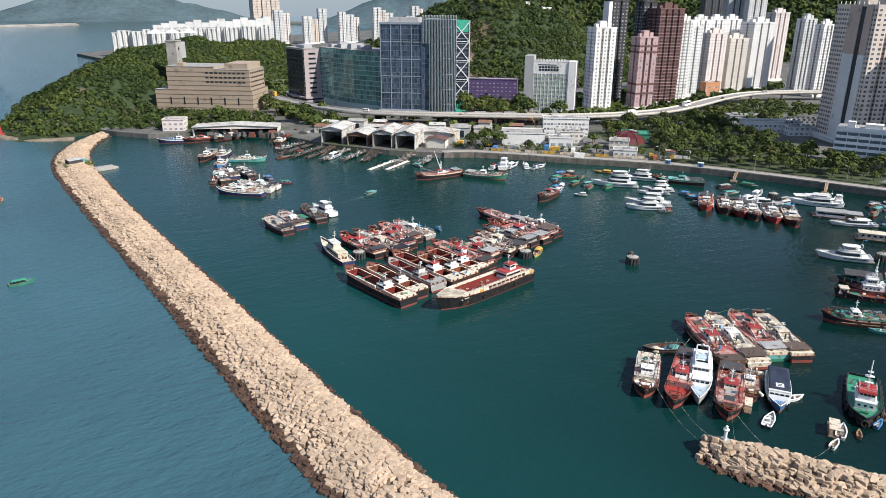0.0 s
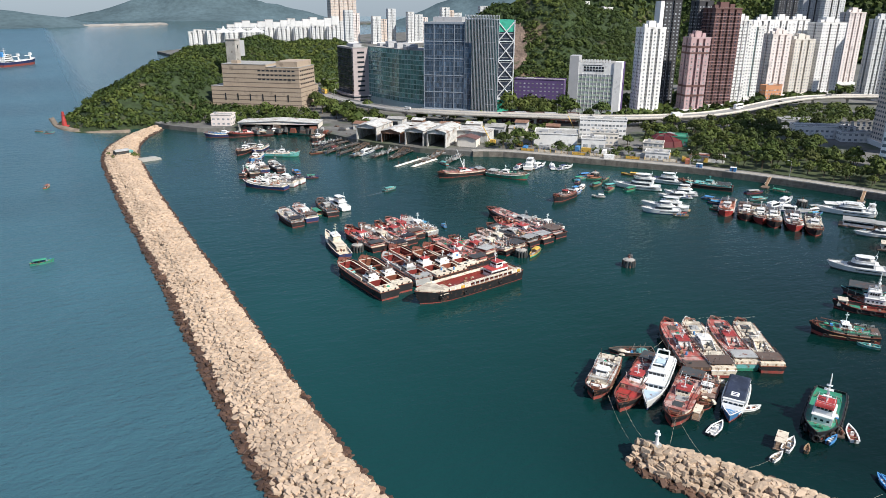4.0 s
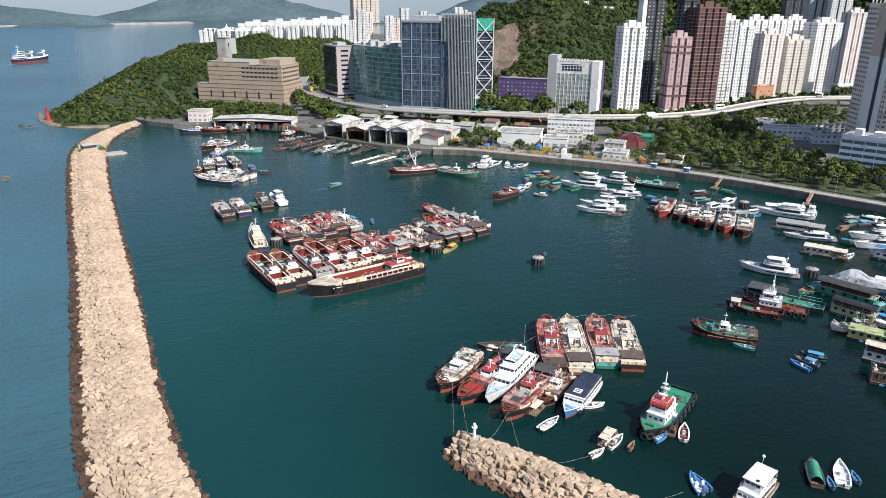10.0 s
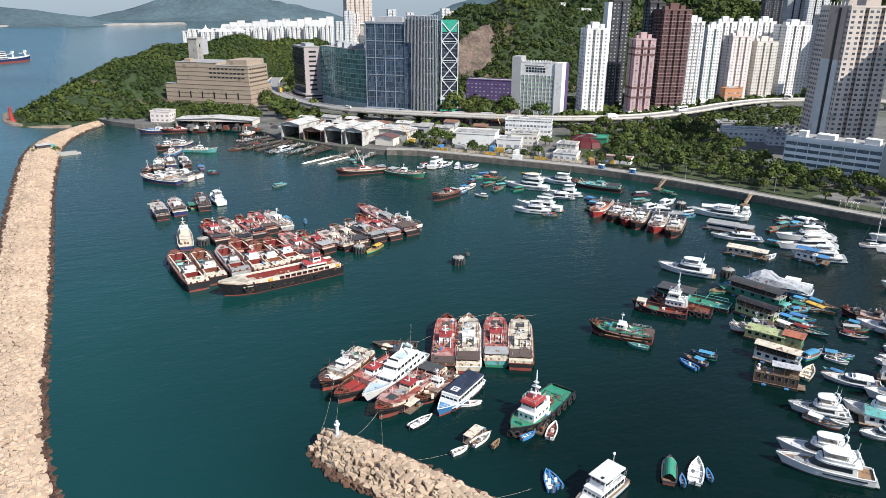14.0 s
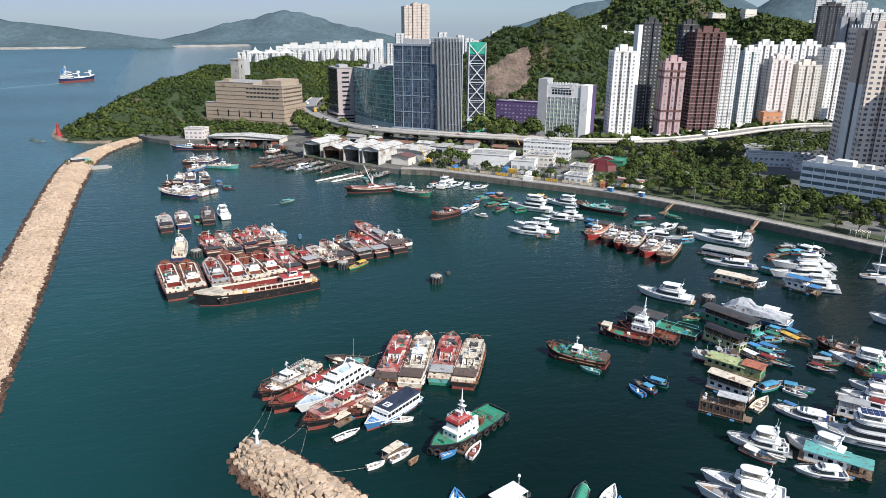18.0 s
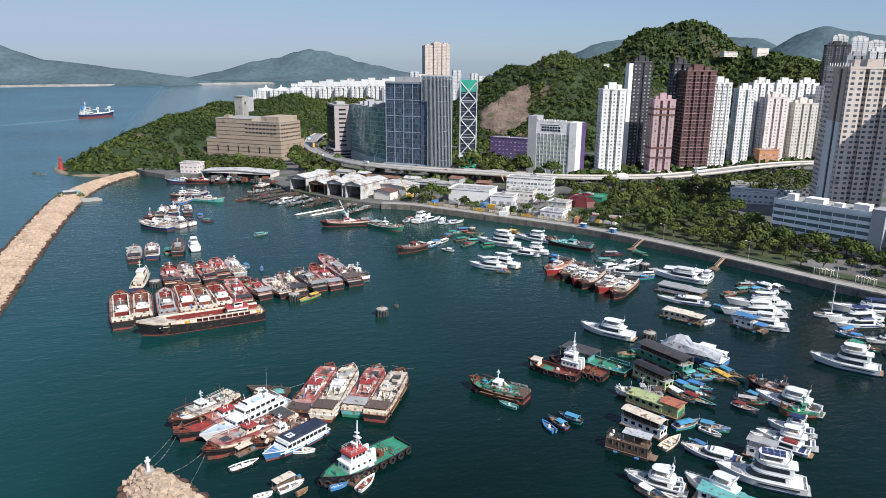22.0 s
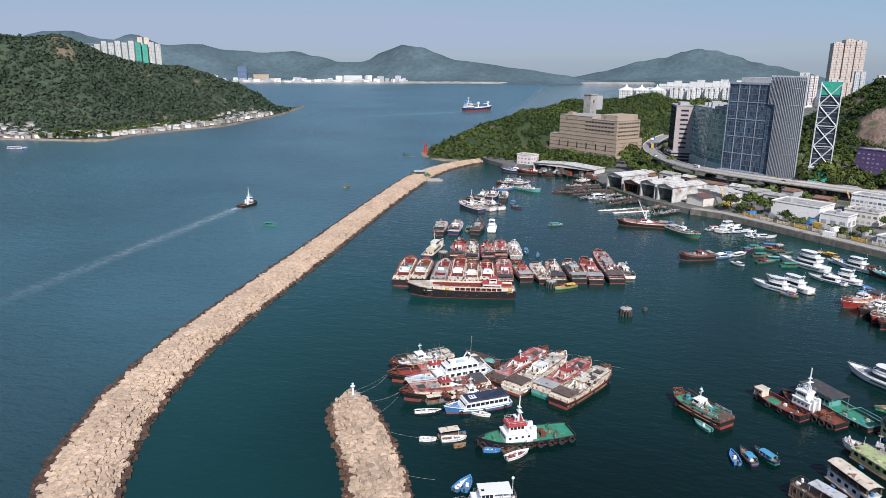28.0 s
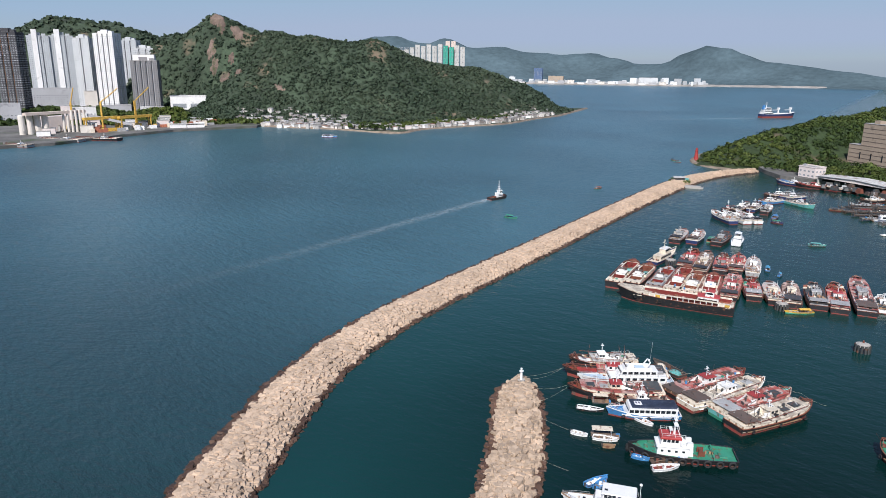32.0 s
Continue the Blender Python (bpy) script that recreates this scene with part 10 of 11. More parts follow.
# ---- far shores ----
def hut_village():
    r = random.Random(31)
    base = [(-322, 1010), (-322, 926), (-316, 830), (-334, 752), (-350, 690), (-362, 640), (-410, 610), (-470, 585), (-540, 560)]
    n = 0
    for (x0, y0), (x1, y1) in zip(base, base[1:]):
        L = math.hypot(x1 - x0, y1 - y0)
        for i in range(int(L / 10.0)):
            u = (i + r.random()) / (L / 10.0)
            back = r.uniform(0, 40) * r.random() ** 0.5
            x, y = x0 + (x1 - x0) * u - back * 0.9, y0 + (y1 - y0) * u + back * 0.35
            w, d, h = r.uniform(5, 10), r.uniform(4, 8), r.uniform(2.6, 5)
            if hill_z(H_SOUTH, x, y) > 9:
                continue
            t = thing("village_hut", "small pale shore house with a flat or sheet roof", "house", pose(x, y, max(0.8, hill_z(H_SOUTH, x, y) - 1.5), 0, 0, r.uniform(0, 90)), "shore village")
            part("facade", Geo().box(-w / 2, w / 2, -d / 2, d / 2, -2, h), r.choice((W_WHITE, W_WHITE, W_WHITE, W_CREAM, W_ROSE)), t)
            part("roof", Geo().box(-w / 2 - 0.4, w / 2 + 0.4, -d / 2 - 0.4, d / 2 + 0.4, h, h + 0.4, 0.2, 0.2, 0.2), r.choice((TIN, ROOFING, TIN, TIN_RUST)), t)
            n += 1
    # the crowd of small houses and sheds behind and between
    rest, tops = Geo(), Geo()
    for (x0, y0), (x1, y1) in zip(base, base[1:]):
        L = math.hypot(x1 - x0, y1 - y0)
        for i in range(int(L / 1.3)):
            u, back = (i + r.random()) / (L / 1.3), 46 * r.random() ** 1.4
            x, y = x0 + (x1 - x0) * u - back * 0.9, y0 + (y1 - y0) * u + back * 0.35
            if hill_z(H_SOUTH, x, y) > 10:
                continue
            z, w, d, h, a = max(0.8, hill_z(H_SOUTH, x, y) - 1.5), r.uniform(3, 7), r.uniform(3, 6), r.uniform(2.4, 5.5), r.uniform(0, 1.5)
            ca, sa = (math.cos(a), math.sin(a), 0), (-math.sin(a), math.cos(a), 0)
            p = Vector((x, y, z))
            rest.obox(p, ca, sa, (0, 0, 1), w, d, h)
            tops.obox(p + Vector((0, 0, h)) - Vector(ca) * 0.4 - Vector(sa) * 0.4, ca, sa, (0.1, 0, 1), w + 0.8, d + 0.8, 0.3)
    cove = [(-597, 563), (-541, 572), (-476, 578), (-416, 602)]
    for (x0, y0), (x1, y1) in zip(cove, cove[1:]):
        for i in range(70):
            u, back = r.random(), 75 * r.random() ** 1.2
            x, y = x0 + (x1 - x0) * u - back * 0.74, y0 + (y1 - y0) * u + back * 0.67
            w, d, h, a = r.uniform(4, 9), r.uniform(4, 8), r.uniform(3.0, 6.5), r.uniform(0, 1.5)
            z = max(0.6, hill_z(H_SOUTH, x, y) - 1.0)
            if z > 16:
                continue
            ca, sa = (math.cos(a), math.sin(a), 0), (-math.sin(a), math.cos(a), 0)
            p = Vector((x, y, z - 1.5))
            rest.obox(p, ca, sa, (0, 0, 1), w, d, h + 1.5)
            tops.obox(p + Vector((0, 0, h + 1.5)) - Vector(ca) * 0.4 - Vector(sa) * 0.4, ca, sa, (0.1, 0, 1), w + 0.8, d + 0.8, 0.3)
    solid("village_houses", rest, mat("whitewashed_walls", (0.44, 0.42, 0.39), 0.85, island=0.6, wear=0.2, wearcol=(0.28, 0.2, 0.15), wearscale=0.3), "crowd of small pale shore houses and sheds", "houses", "stuff")
    solid("village_roofs", tops, mat("patchwork_sheet_roofs", (0.36, 0.35, 0.34), 0.8, island=0.7, wear=0.25, wearcol=(0.2, 0.12, 0.08), wearscale=0.2), "patchwork of grey and rusty sheet roofs", "roofs", "stuff")


hut_village()


def stone_shore(name, pts, width, top, label, material=SHORE_ROCK):
    line = smooth_line([(*p, 0) for p in pts], 10)
    secs = []
    for i, p in enumerate(line):
        d = line[min(i + 1, len(line) - 1)] - line[max(i - 1, 0)]
        n = Vector((-d.y, d.x, 0)).normalized()
        k = 0.6 + 0.4 * math.sin(i * 1.3) + 0.3 * math.sin(i * 0.37)
        secs.append([tuple(p + n * (-width) + Vector((0, 0, -2))), tuple(p + n * (-width * 0.6 + k) + Vector((0, 0, 0.6 + 0.4 * k))), tuple(p + Vector((0, 0, top * (0.7 + 0.3 * k)))), tuple(p + n * width + Vector((0, 0, top + k))), tuple(p + n * width * 1.6 + Vector((0, 0, -1)))])
    solid(name, Geo().loft(secs), material, label, "shore")


SHORE_ISLE = [(-357, 1224), (-336, 1120), (-316, 1010), (-316, 926), (-308, 818), (-328, 752), (-352, 668), (-346, 612), (-401, 602), (-446, 597), (-540, 568)]
stone_shore("shore_village", SHORE_ISLE, 5, 1.5, "pale rocky shore below the village")
solid("ground_island", Geo().prism([(x - 3, y + 3) for x, y in reversed(SHORE_ISLE)] + [(-420, 1130), (-520, 1000), (-640, 820), (-640, 620)], -3, 1.0), SCRUB_SOIL, "low scrubby foot of the island hill", "ground")
stone_shore("shore_headland", [(22, 640), (25, 600), (31, 576), (46, 556), (72, 545)], 2.4, 1.2, "pale rocky shore round the headland")

for ex, ey, ea, w, d, h, m, n, lb in (
        (-824, 359, 40, 29.9, 23.9, 120.5, W_DARK, 3, "black striped tower with an orange spine"),
        (-1050, 511, 58, 33.3, 13.3, 123.2, W_FADED, 3, "white slab tower with a tall lift core"),
        (-1035, 541, 58, 36.1, 14.4, 124.0, W_FADED, 3, "white slab tower with a tall lift core"),
        (-889, 501, 35, 24.7, 19.7, 117.8, W_PALE, 2, "white estate tower"),
        (-849, 511, 30, 31.2, 25.0, 124.4, W_WHITE, 4, "white tower with stacked balconies"),
        (-933, 604, 35, 28.3, 19.8, 117.4, W_FADED, 3, "white estate tower with a stepped crown"),
        (-911, 613, 45, 32.7, 22.9, 104.7, W_PALE, 3, "white estate tower"),
        (-768, 517, 48, 37.2, 26.1, 85.2, W_SITE, 5, "grey tower under construction wrapped in scaffolding")):
    tower("estate_tower", ex, ey, ea, w, d, h, m, lb + " across the channel", n, 3, floor=3.2, z0=3, group="estate across the channel", accent=W_ORANGE if m is W_DARK else W_GREY, glass=PANE_SITE if m is W_SITE else None if m is W_DARK else PANE_PALE, slab=W_GREY if m is W_DARK else None, pitch=3.4 if n == 2 else 2.6)
block("lift_tower", -1044, 517, 58, 7.7, 6.2, 133.8, W_WHITE, "tall white lift core beside the slab towers", parapet=False)
block("lift_tower", -1029, 547, 58, 8.1, 6.4, 134.7, W_WHITE, "tall white lift core beside the slab towers", parapet=False)
block("unfinished_block", -772, 525, 48, 29.5, 14.7, 94.1, W_WHITE, "pale unfinished upper floors of the scaffolded tower", z0=80, parapet=False)
block("arts_building", -750, 566, 49, 52, 22, 33, W_WHITE, "white windowless building with one large glazed bay", 1, 24, z0=14, floor=14, wh=7, ww=20)
block("podium_block", -993, 477, 62, 63.9, 25.5, 39.1, W_GREY, "grey terraced podium under the estate towers", 8, 4)
block("podium_block", -811, 483, 62, 47.7, 19.1, 19.6, W_GREY, "grey podium under the estate towers", 3, 4)
block("podium_block", -748, 515, 62, 31.3, 12.5, 18.7, W_WHITE, "white arcaded podium of the tower site", 3, 4)
block("podium_block", -791, 333, 62, 31.1, 12.4, 29.8, W_GREY, "long grey waterfront podium", 4, 4)
block("site_hoarding", -835, 480, 62, 17.6, 1.4, 40.3, W_CREAM, "tall pale hoarding panel at the building site", 0, 4)
block("works_block", -746, 401, 62, 38.6, 11.6, 23.4, W_WHITE, "low white works building on the far quay", 4, 4)
block("works_block", -741, 394, 62, 14.1, 7.0, 25.8, W_ROSE, "pale pink works building on the far quay", 5, 4)
ESTATE_BANK = [(-802, 331, 18, 16), (-801, 394, 21, 18), (-780, 446, 19, 16), (-732, 489, 13, 14), (-713, 545, 17, 18)]
_, H_BANK = hill("hill_estate_bank", ESTATE_BANK, 6, 9, SOIL, "low wooded bank below the estate towers", size=60)
wood("wood_estate_bank", H_BANK, 1500, 16, 3.6, "dark green trees on the bank below the estate", CROWNS_FAR)


def batching_plant():
    t = thing("batching_plant", "white cement silos with a conveyor at the waterside plant", "industrial plant", pose(-648, 300, 3))
    for i in range(4):
        part("silo", Geo().tube((i * 1.5, i * 8, 0), (i * 1.5, i * 8, 21), 3.6, 14).dome((i * 1.5, i * 8, 21), 3.6, 1.6), W_CREAM, t)
    for i in range(6):
        part("column", Geo().tube((8 + i * 2, 44 + i * 4, 0), (8 + i * 2, 44 + i * 4, 26), 1.5, 8), W_CREAM, t)
    part("gantry", Geo().box(4, 12, 0, 70, 22, 25), W_BEIGE, t)
    part("conveyor", Geo().obox((14, 70, 18), Vector((0.5, 0.8, -0.25)).normalized(), (0.84, -0.53, 0), (0, 0, 1), 50, 3, 3), W_GREY, t)
    part("office", Geo().box(-20, -8, 30, 60, 0, 18), W_ROSE, t)
    for k in (90, 130):
        c = thing("gantry_crane", "yellow gantry crane on the far quay", "crane", pose(-640 + k * 0.2, 290 + k, 3))
        part("girder", Geo().box(-3, 3, -22, 22, 14, 17), PAINT["yellow"], c)
        for sg in (-1, 1):
            part("leg", Geo().box(-3, -2, sg * 20 - 0.6, sg * 20 + 0.6, 0, 14).box(2, 3, sg * 20 - 0.6, sg * 20 + 0.6, 0, 14), PAINT["yellow"], c)
    for i in range(14):
        block("quay_shed", -618 - (i % 3) * 22, 300 + i * 17, 60, 14, 12, 8 + (i * 7) % 6, (W_WHITE, W_ROSE, TIN, W_CREAM)[i % 4], "small industrial shed on the far quay", 0, 9, group="far quay sheds", parapet=False)


batching_plant()
lighter(-560, 252, 200, 34, 11, "grey", "white", "grey")
lighter(-578, 306, 200, 56, 12, "grey", "white", "cream")
lighter(-556, 336, 210, 52, 14, "rust", "cream", "brown")
def far_quay():
    r = random.Random(77)
    for i in range(46):
        u = i / 45
        x, y = -600 - r.uniform(4, 60) + 30 * u, 350 + 190 * u
        t = thing("quay_stack", "stack of site materials and sheds on the far quay", "stack", pose(x, y, 3.0, 0, 0, r.uniform(50, 75)), "far quay stacks")
        w, d, h = r.uniform(4, 12), r.uniform(3, 6), r.uniform(2, 7)
        part("body", Geo().box(-w / 2, w / 2, -d / 2, d / 2, -0.5, h, 0.2, 0.2, 0.2), PAINT[r.choice(("yellow", "orange", "white", "cream", "grey", "rust", "white", "dark"))], t)
    for k, (x, y) in enumerate(((-640, 392), (-628, 430), (-650, 360))):
        c = thing("tower_crane", "yellow lattice crane over the far construction site", "crane", pose(x, y, 3, 0, 0, 40 + k * 50))
        part("mast", Geo().box(-1, 1, -1, 1, 0, 34), PAINT["yellow"], c)
        part("jib", Geo().tube((0, 0, 33), (22, 0, 50), 0.7, 5), PAINT["yellow"], c)
    p = thing("pier_shed", "long white shed on a pier by the far shore", "shed", pose(-590, 452, 0, 0, 0, 58))
    part("facade", Geo().box(0, 20, 0, 9, -1, 7.5), W_WHITE, p)
    part("annexe", Geo().box(21, 42, 0, 9, -1, 6.5), W_WHITE, p)
    part("roof", Geo().box(-0.5, 42.5, -0.5, 9.5, 7.5, 7.9), TIN, p)
    g = np.random.RandomState(4)
    n = 420
    u = g.uniform(0, 1, n)
    pts = np.stack([-735 + 175 * u + g.normal(0, 14, n), 395 + 200 * u + g.normal(0, 8, n), np.full(n, 4.5)], -1)
    forest("trees_far_quay", pts, g.uniform(2.5, 6, n), "green trees behind the far quay", CROWNS_FAR, LEAF_DARK)
    n = 520
    u = g.uniform(0, 1, n)
    pts = np.stack([-372 - 90 * g.uniform(0, 1, n) ** 2 + 40 * u, 600 + 400 * u, np.full(n, 5.0)], -1)
    forest("trees_village", pts, g.uniform(1.8, 4, n), "green trees among the shore houses", CROWNS_FAR, LEAF_DARK)


far_quay()
# towers and port on the distant island
for i in range(12):
    block("distant_tower", -1157 + 14.6 * i, 1652 + 9 * i, 30, 13.5, 13, (118, 120, 126)[i] if i < 3 else 128 + (i * 5) % 9, W_DIST if i not in (8, 9) else GREEN_NET, "pale distant housing tower beyond the island hill", 30, 3.4, floor=3.6, z0=20, group="distant towers", parapet=False)
for i in (8, 9):
    block("distant_tower", -1160 + 14.6 * i, 1668 + 9 * i, 30, 13, 13, 146, W_BEIGE, "beige unfinished distant tower behind the netted ones", 30, 3.4, floor=3.6, z0=20, group="distant towers", parapet=False)
block("distant_office", -1130, 2500, 20, 34, 20, 62, W_SLATE, "dark blue office slab on the distant shore", 12, 5, z0=2, floor=4.6, parapet=False)
block("distant_warehouse", -1075, 2520, 20, 60, 24, 32, W_TAN, "tan warehouse on the distant shore", 5, 6, z0=2, floor=5, parapet=False)
block("distant_warehouse", -750, 2655, 20, 72, 24, 30, W_PALE, "white warehouse on the distant shore", 3, 8, z0=2, floor=7, parapet=False)
for i in range(16):
    block("distant_shed", -1177 + 36 * i, 2460 + 15 * i, 20, 26, 14, 8 + (i * 13) % 11, (W_WHITE, W_GREY, W_CREAM)[i % 3], "pale distant shore building", 3, 5, z0=2, floor=5, group="distant shore", parapet=False)
port = Geo()
pr = random.Random(51)
for _ in range(90):
    u = pr.random()
    x, y, w, h = -1230 + 700 * u + pr.uniform(-12, 12), 2440 + 290 * u + pr.uniform(0, 60), pr.uniform(8, 30), pr.uniform(5, 16) * (1.8 if pr.random() < 0.2 else 1)
    port.obox((x, y, 2), (0.92, 0.38, 0), (-0.38, 0.92, 0), (0, 0, 1), w, 14, h)
solid("distant_port", port, mat("distant_pale_walls", (0.46, 0.48, 0.49), 0.9, island=0.4), "crowd of pale port buildings on the distant shore", "buildings", "stuff")
stone_shore("shore_far", [(-1300, 2400), (-1000, 2540), (-700, 2660), (-300, 2850), (120, 3000), (500, 3200)], 30, 6, "pale quarried distant shoreline", FAR_SHORE)


def ship(x, y, h, L, W):
    t = thing("cargo_ship", "white cargo ship with a dark hull and red waterline", "ship", pose(x, y, 0, 0, 0, h))
    dz = hull(t, L, W, 6.5, 2.6, 0.6, PAINT["navy"], PAINT["cream"], bulwark=0.8, rail=PAINT["white"], st=0.92, full=0.74, fine=2.2, hb=3.0)
    z = dz(-0.3 * L)
    for i, (a, b, w, hh) in enumerate(((-0.46, -0.2, 0.86, 3.0), (-0.45, -0.22, 0.8, 2.8), (-0.43, -0.24, 0.74, 2.8), (-0.41, -0.26, 0.9, 2.6))):
        z = house(t, a * L, b * L, W * w, z, hh, GEL, GEL, 5, 4, 0.4, 0.2, 1.1, "accommodation_deck" if i < 3 else "bridge", "deck_roof")
    part("funnel", Geo().box(-0.45 * L, -0.4 * L, -1.8, 1.8, z - 3, z + 3.5, 0.5, 0.3, 0.3), PAINT["blue"], t)
    part("mast", Geo().tube((-0.35 * L, 0, z), (-0.35 * L, 0, z + 9), 0.5, 6, 0.25).box(-0.36 * L, -0.34 * L, -2.6, 2.6, z + 5.5, z + 6.0).box(-0.36 * L, -0.34 * L, -1.6, 1.6, z + 7.5, z + 8.0), GEL, t)
    zd = dz(0)
    for u in (-0.08, 0.1, 0.27):
        part("hatch", Geo().box((u - 0.07) * L, (u + 0.07) * L, -W * 0.34, W * 0.34, zd, zd + 2.2, 0.2, 0.2, 0.2), GEL, t)
    for u in (0.01, 0.36):
        part("crane_post", Geo().tube((u * L, 0, zd), (u * L, 0, zd + 11), 1.3, 8, 1.1).box(u * L - 1.6, u * L + 1.6, -1.8, 1.8, zd + 8, zd + 11.5), GEL, t)
        part("crane_jib", Geo().box((u - 0.17) * L, u * L, -0.5, 0.5, zd + 7.0, zd + 7.9), GEL, t)
    part("forecastle", plan_loft(L, W, 0.88, 0.98, 0.9, lambda q: dz(q), lambda q: dz(q) + 1.8, (0.92, 0.74, 2.2), 5), GEL, t)


ship(-6, 1228, 50, 70, 13)


# ---- shipyard jetties, pontoons and small waterfront things ----
def jetty(x, y, a, L, w):
    """A dark timber finger jetty on posts with leaning poles and gear."""
    t = thing("timber_jetty", "dark timber finger jetty on posts, cluttered with gear", "jetty", pose(x, y, 0, 0, 0, a), "shipyard jetties")
    r = random.Random(int(x * y))
    part("deck", Geo().box(0, L, -w / 2, w / 2, 1.2, 1.45), JETTY, t)
    g = Geo()
    for _ in range(34):
        u, v, a = r.uniform(0, L), r.uniform(-w * 0.7, w * 0.7), r.uniform(0, 3.1)
        if r.random() < 0.5:
            g.tube((u, v, 0.8), (u + r.uniform(-2.5, 2.5), v + r.uniform(-0.6, 0.6), r.uniform(1.6, 4.2)), 0.1, 4)
        else:
            g.obox((u, v, 1.4), (math.cos(a), math.sin(a), 0), (-math.sin(a), math.cos(a), 0), (0, 0, 1), r.uniform(0.5, 3), r.uniform(0.3, 1.0), r.uniform(0.2, 1.2))
    tagged(part("jetty_gear", g, PAINT["dark" if r.random() < 0.6 else "grey"], t, "leaning poles, timber and gear"), kind="stuff")
    part("beam", Geo().box(0, L, -w / 2 - 0.15, -w / 2, 0.9, 1.4).box(0, L, w / 2, w / 2 + 0.15, 0.9, 1.4), PAINT["brown"], t)
    n = int(L / 15)
    for i in range(n + 1):
        for sg in (-1, 1):
            part("post", Geo().tube((L * i / n, sg * w / 2, -2), (L * i / n + r.uniform(-0.3, 0.3), sg * w / 2, 1.8 + r.uniform(0, 2.2)), 0.17, 5), PAINT["brown" if r.random() < 0.7 else "dark"], t)
    for i in range(2):
        u = r.uniform(0.1, 0.8) * L
        part("frame", Geo().path([(u, -w / 2, 1.4), (u, -w / 2, 4.0), (u, w / 2, 4.0), (u, w / 2, 1.4)], 0.12), PAINT["dark"], t)
    clutter(t, 1, L - 1, w * 0.7, 1.45, 4, int(x))


for jx, jy, ja, jl, jw in ((206, 446, 206, 36, 4), (204, 436, 210, 40, 3.5), (205, 424, 212, 38, 4), (207, 414, 213, 34, 3), (212, 404, 213, 34, 4), (219, 394, 214, 30, 3.5), (225, 384, 215, 28, 3), (236, 366, 216, 26, 3.5), (246, 356, 218, 24, 3)):
    jetty(jx, jy, ja, jl, jw)


def pontoon(x, y, a, L):
    t = thing("floating_pontoon", "narrow pale floating pontoon with white fenders and mooring posts", "pontoon", pose(x, y, 0, 0, 0, a), "floating pontoons")
    part("deck", Geo().box(-L / 2, L / 2, -1.1, 1.1, 0.2, 0.6, 0.1, 0.1, 0.1), W_CREAM, t)
    for i in range(9):
        u = -L / 2 + L * (i + 0.5) / 9
        part("fender", Geo().dome((u, 0.4 if i % 2 else -0.4, 0.6), 0.6, 0.5, 7), GEL, t)
        if i % 3 == 1:
            part("post", Geo().tube((u, 1.2, -1), (u, 1.2, 2.4), 0.14, 6), PAINT["rust"], t)


pontoon(209, 355, 28, 30)
pontoon(216, 349, 28, 26)


def rope(p, q, sag):
    t = thing("mooring_rope", "slack pale mooring rope", "rope", group="mooring ropes")
    p, q = Vector(p), Vector(q)
    pts = [p.lerp(q, i / 12) - Vector((0, 0, sag * 4 * (i / 12) * (1 - i / 12))) for i in range(13)]
    part("line", Geo().path([tuple(a) for a in pts], 0.02, 4), ROPE, t)


for a, b, c in (((176, 110, 4), (183.5, 108, 4), .5), ((183.5, 108, 4), (190.5, 105, 4), .5), ((190.5, 105, 4), (197, 101, 4), .5), ((176, 110, 4), (152, 101, 3), 1.5), ((135.5, 74, 3), (126, 67, 3), 1.0), ((136, 73, 3), (131, 60, 2), .8), ((129.5, 84, 3), (124, 71, 3), 1.2),
                ((131, 92, 3), (122, 74, 2), 1.2), ((135, 55, 2.5), (150, 56.5, 0.3), .6), ((137, 40, 2.5), (153, 37, 2), .8), ((141, 184, 5), (141, 176, 4), .4), ((176, 190, 2.5), (171, 196, 2.5), .3), ((148, 204, 4), (166, 206, 4), 1.0)):
    rope(a, b, c)


def vehicle(x, y, z, h, kind, colour):
    L, W, H = {"car": (4.3, 1.8, 1.4), "van": (5.2, 2.0, 2.2), "bus": (11.5, 2.5, 4.2), "truck": (9, 2.5, 3.6)}[kind]
    t = thing(kind, f"{COLOUR.get(colour, colour)} {kind} on the road", "vehicle", pose(x, y, z, 0, 0, h), "road vehicles")
    m = PAINT[colour]
    if kind == "car":
        part("body", Geo().box(-L / 2, L / 2, -W / 2, W / 2, 0.35, 0.85, 0.1, 0.1, 0.05), m, t)
        part("cabin", Geo().box(-L * 0.32, L * 0.2, -W * 0.44, W * 0.44, 0.85, H, 0.4, 0.6, 0.12), GLASS, t)
    elif kind == "truck":
        part("cab", Geo().box(L * 0.28, L / 2, -W / 2, W / 2, 0.5, 2.7, 0, 0.3, 0.05), PAINT["white"], t)
        part("box_body", Geo().box(-L / 2, L * 0.25, -W / 2, W / 2, 0.9, H), m, t)
    else:
        part("body", Geo().box(-L / 2, L / 2, -W / 2, W / 2, 0.4, H, 0.05, 0.2, 0.06), m, t)
        part("window_strip", Geo().box(-L * 0.45, L * 0.47, -W / 2 - 0.02, W / 2 + 0.02, H * 0.55, H * 0.8, 0, 0.1, 0.03), GLASS, t)
    for sx in (-0.32, 0.32):
        for sg in (-1, 1):
            part("wheel", Geo().tube((sx * L, sg * W * 0.42, 0.4), (sx * L, sg * W * 0.52, 0.4), 0.4, 10), RUBBER, t)


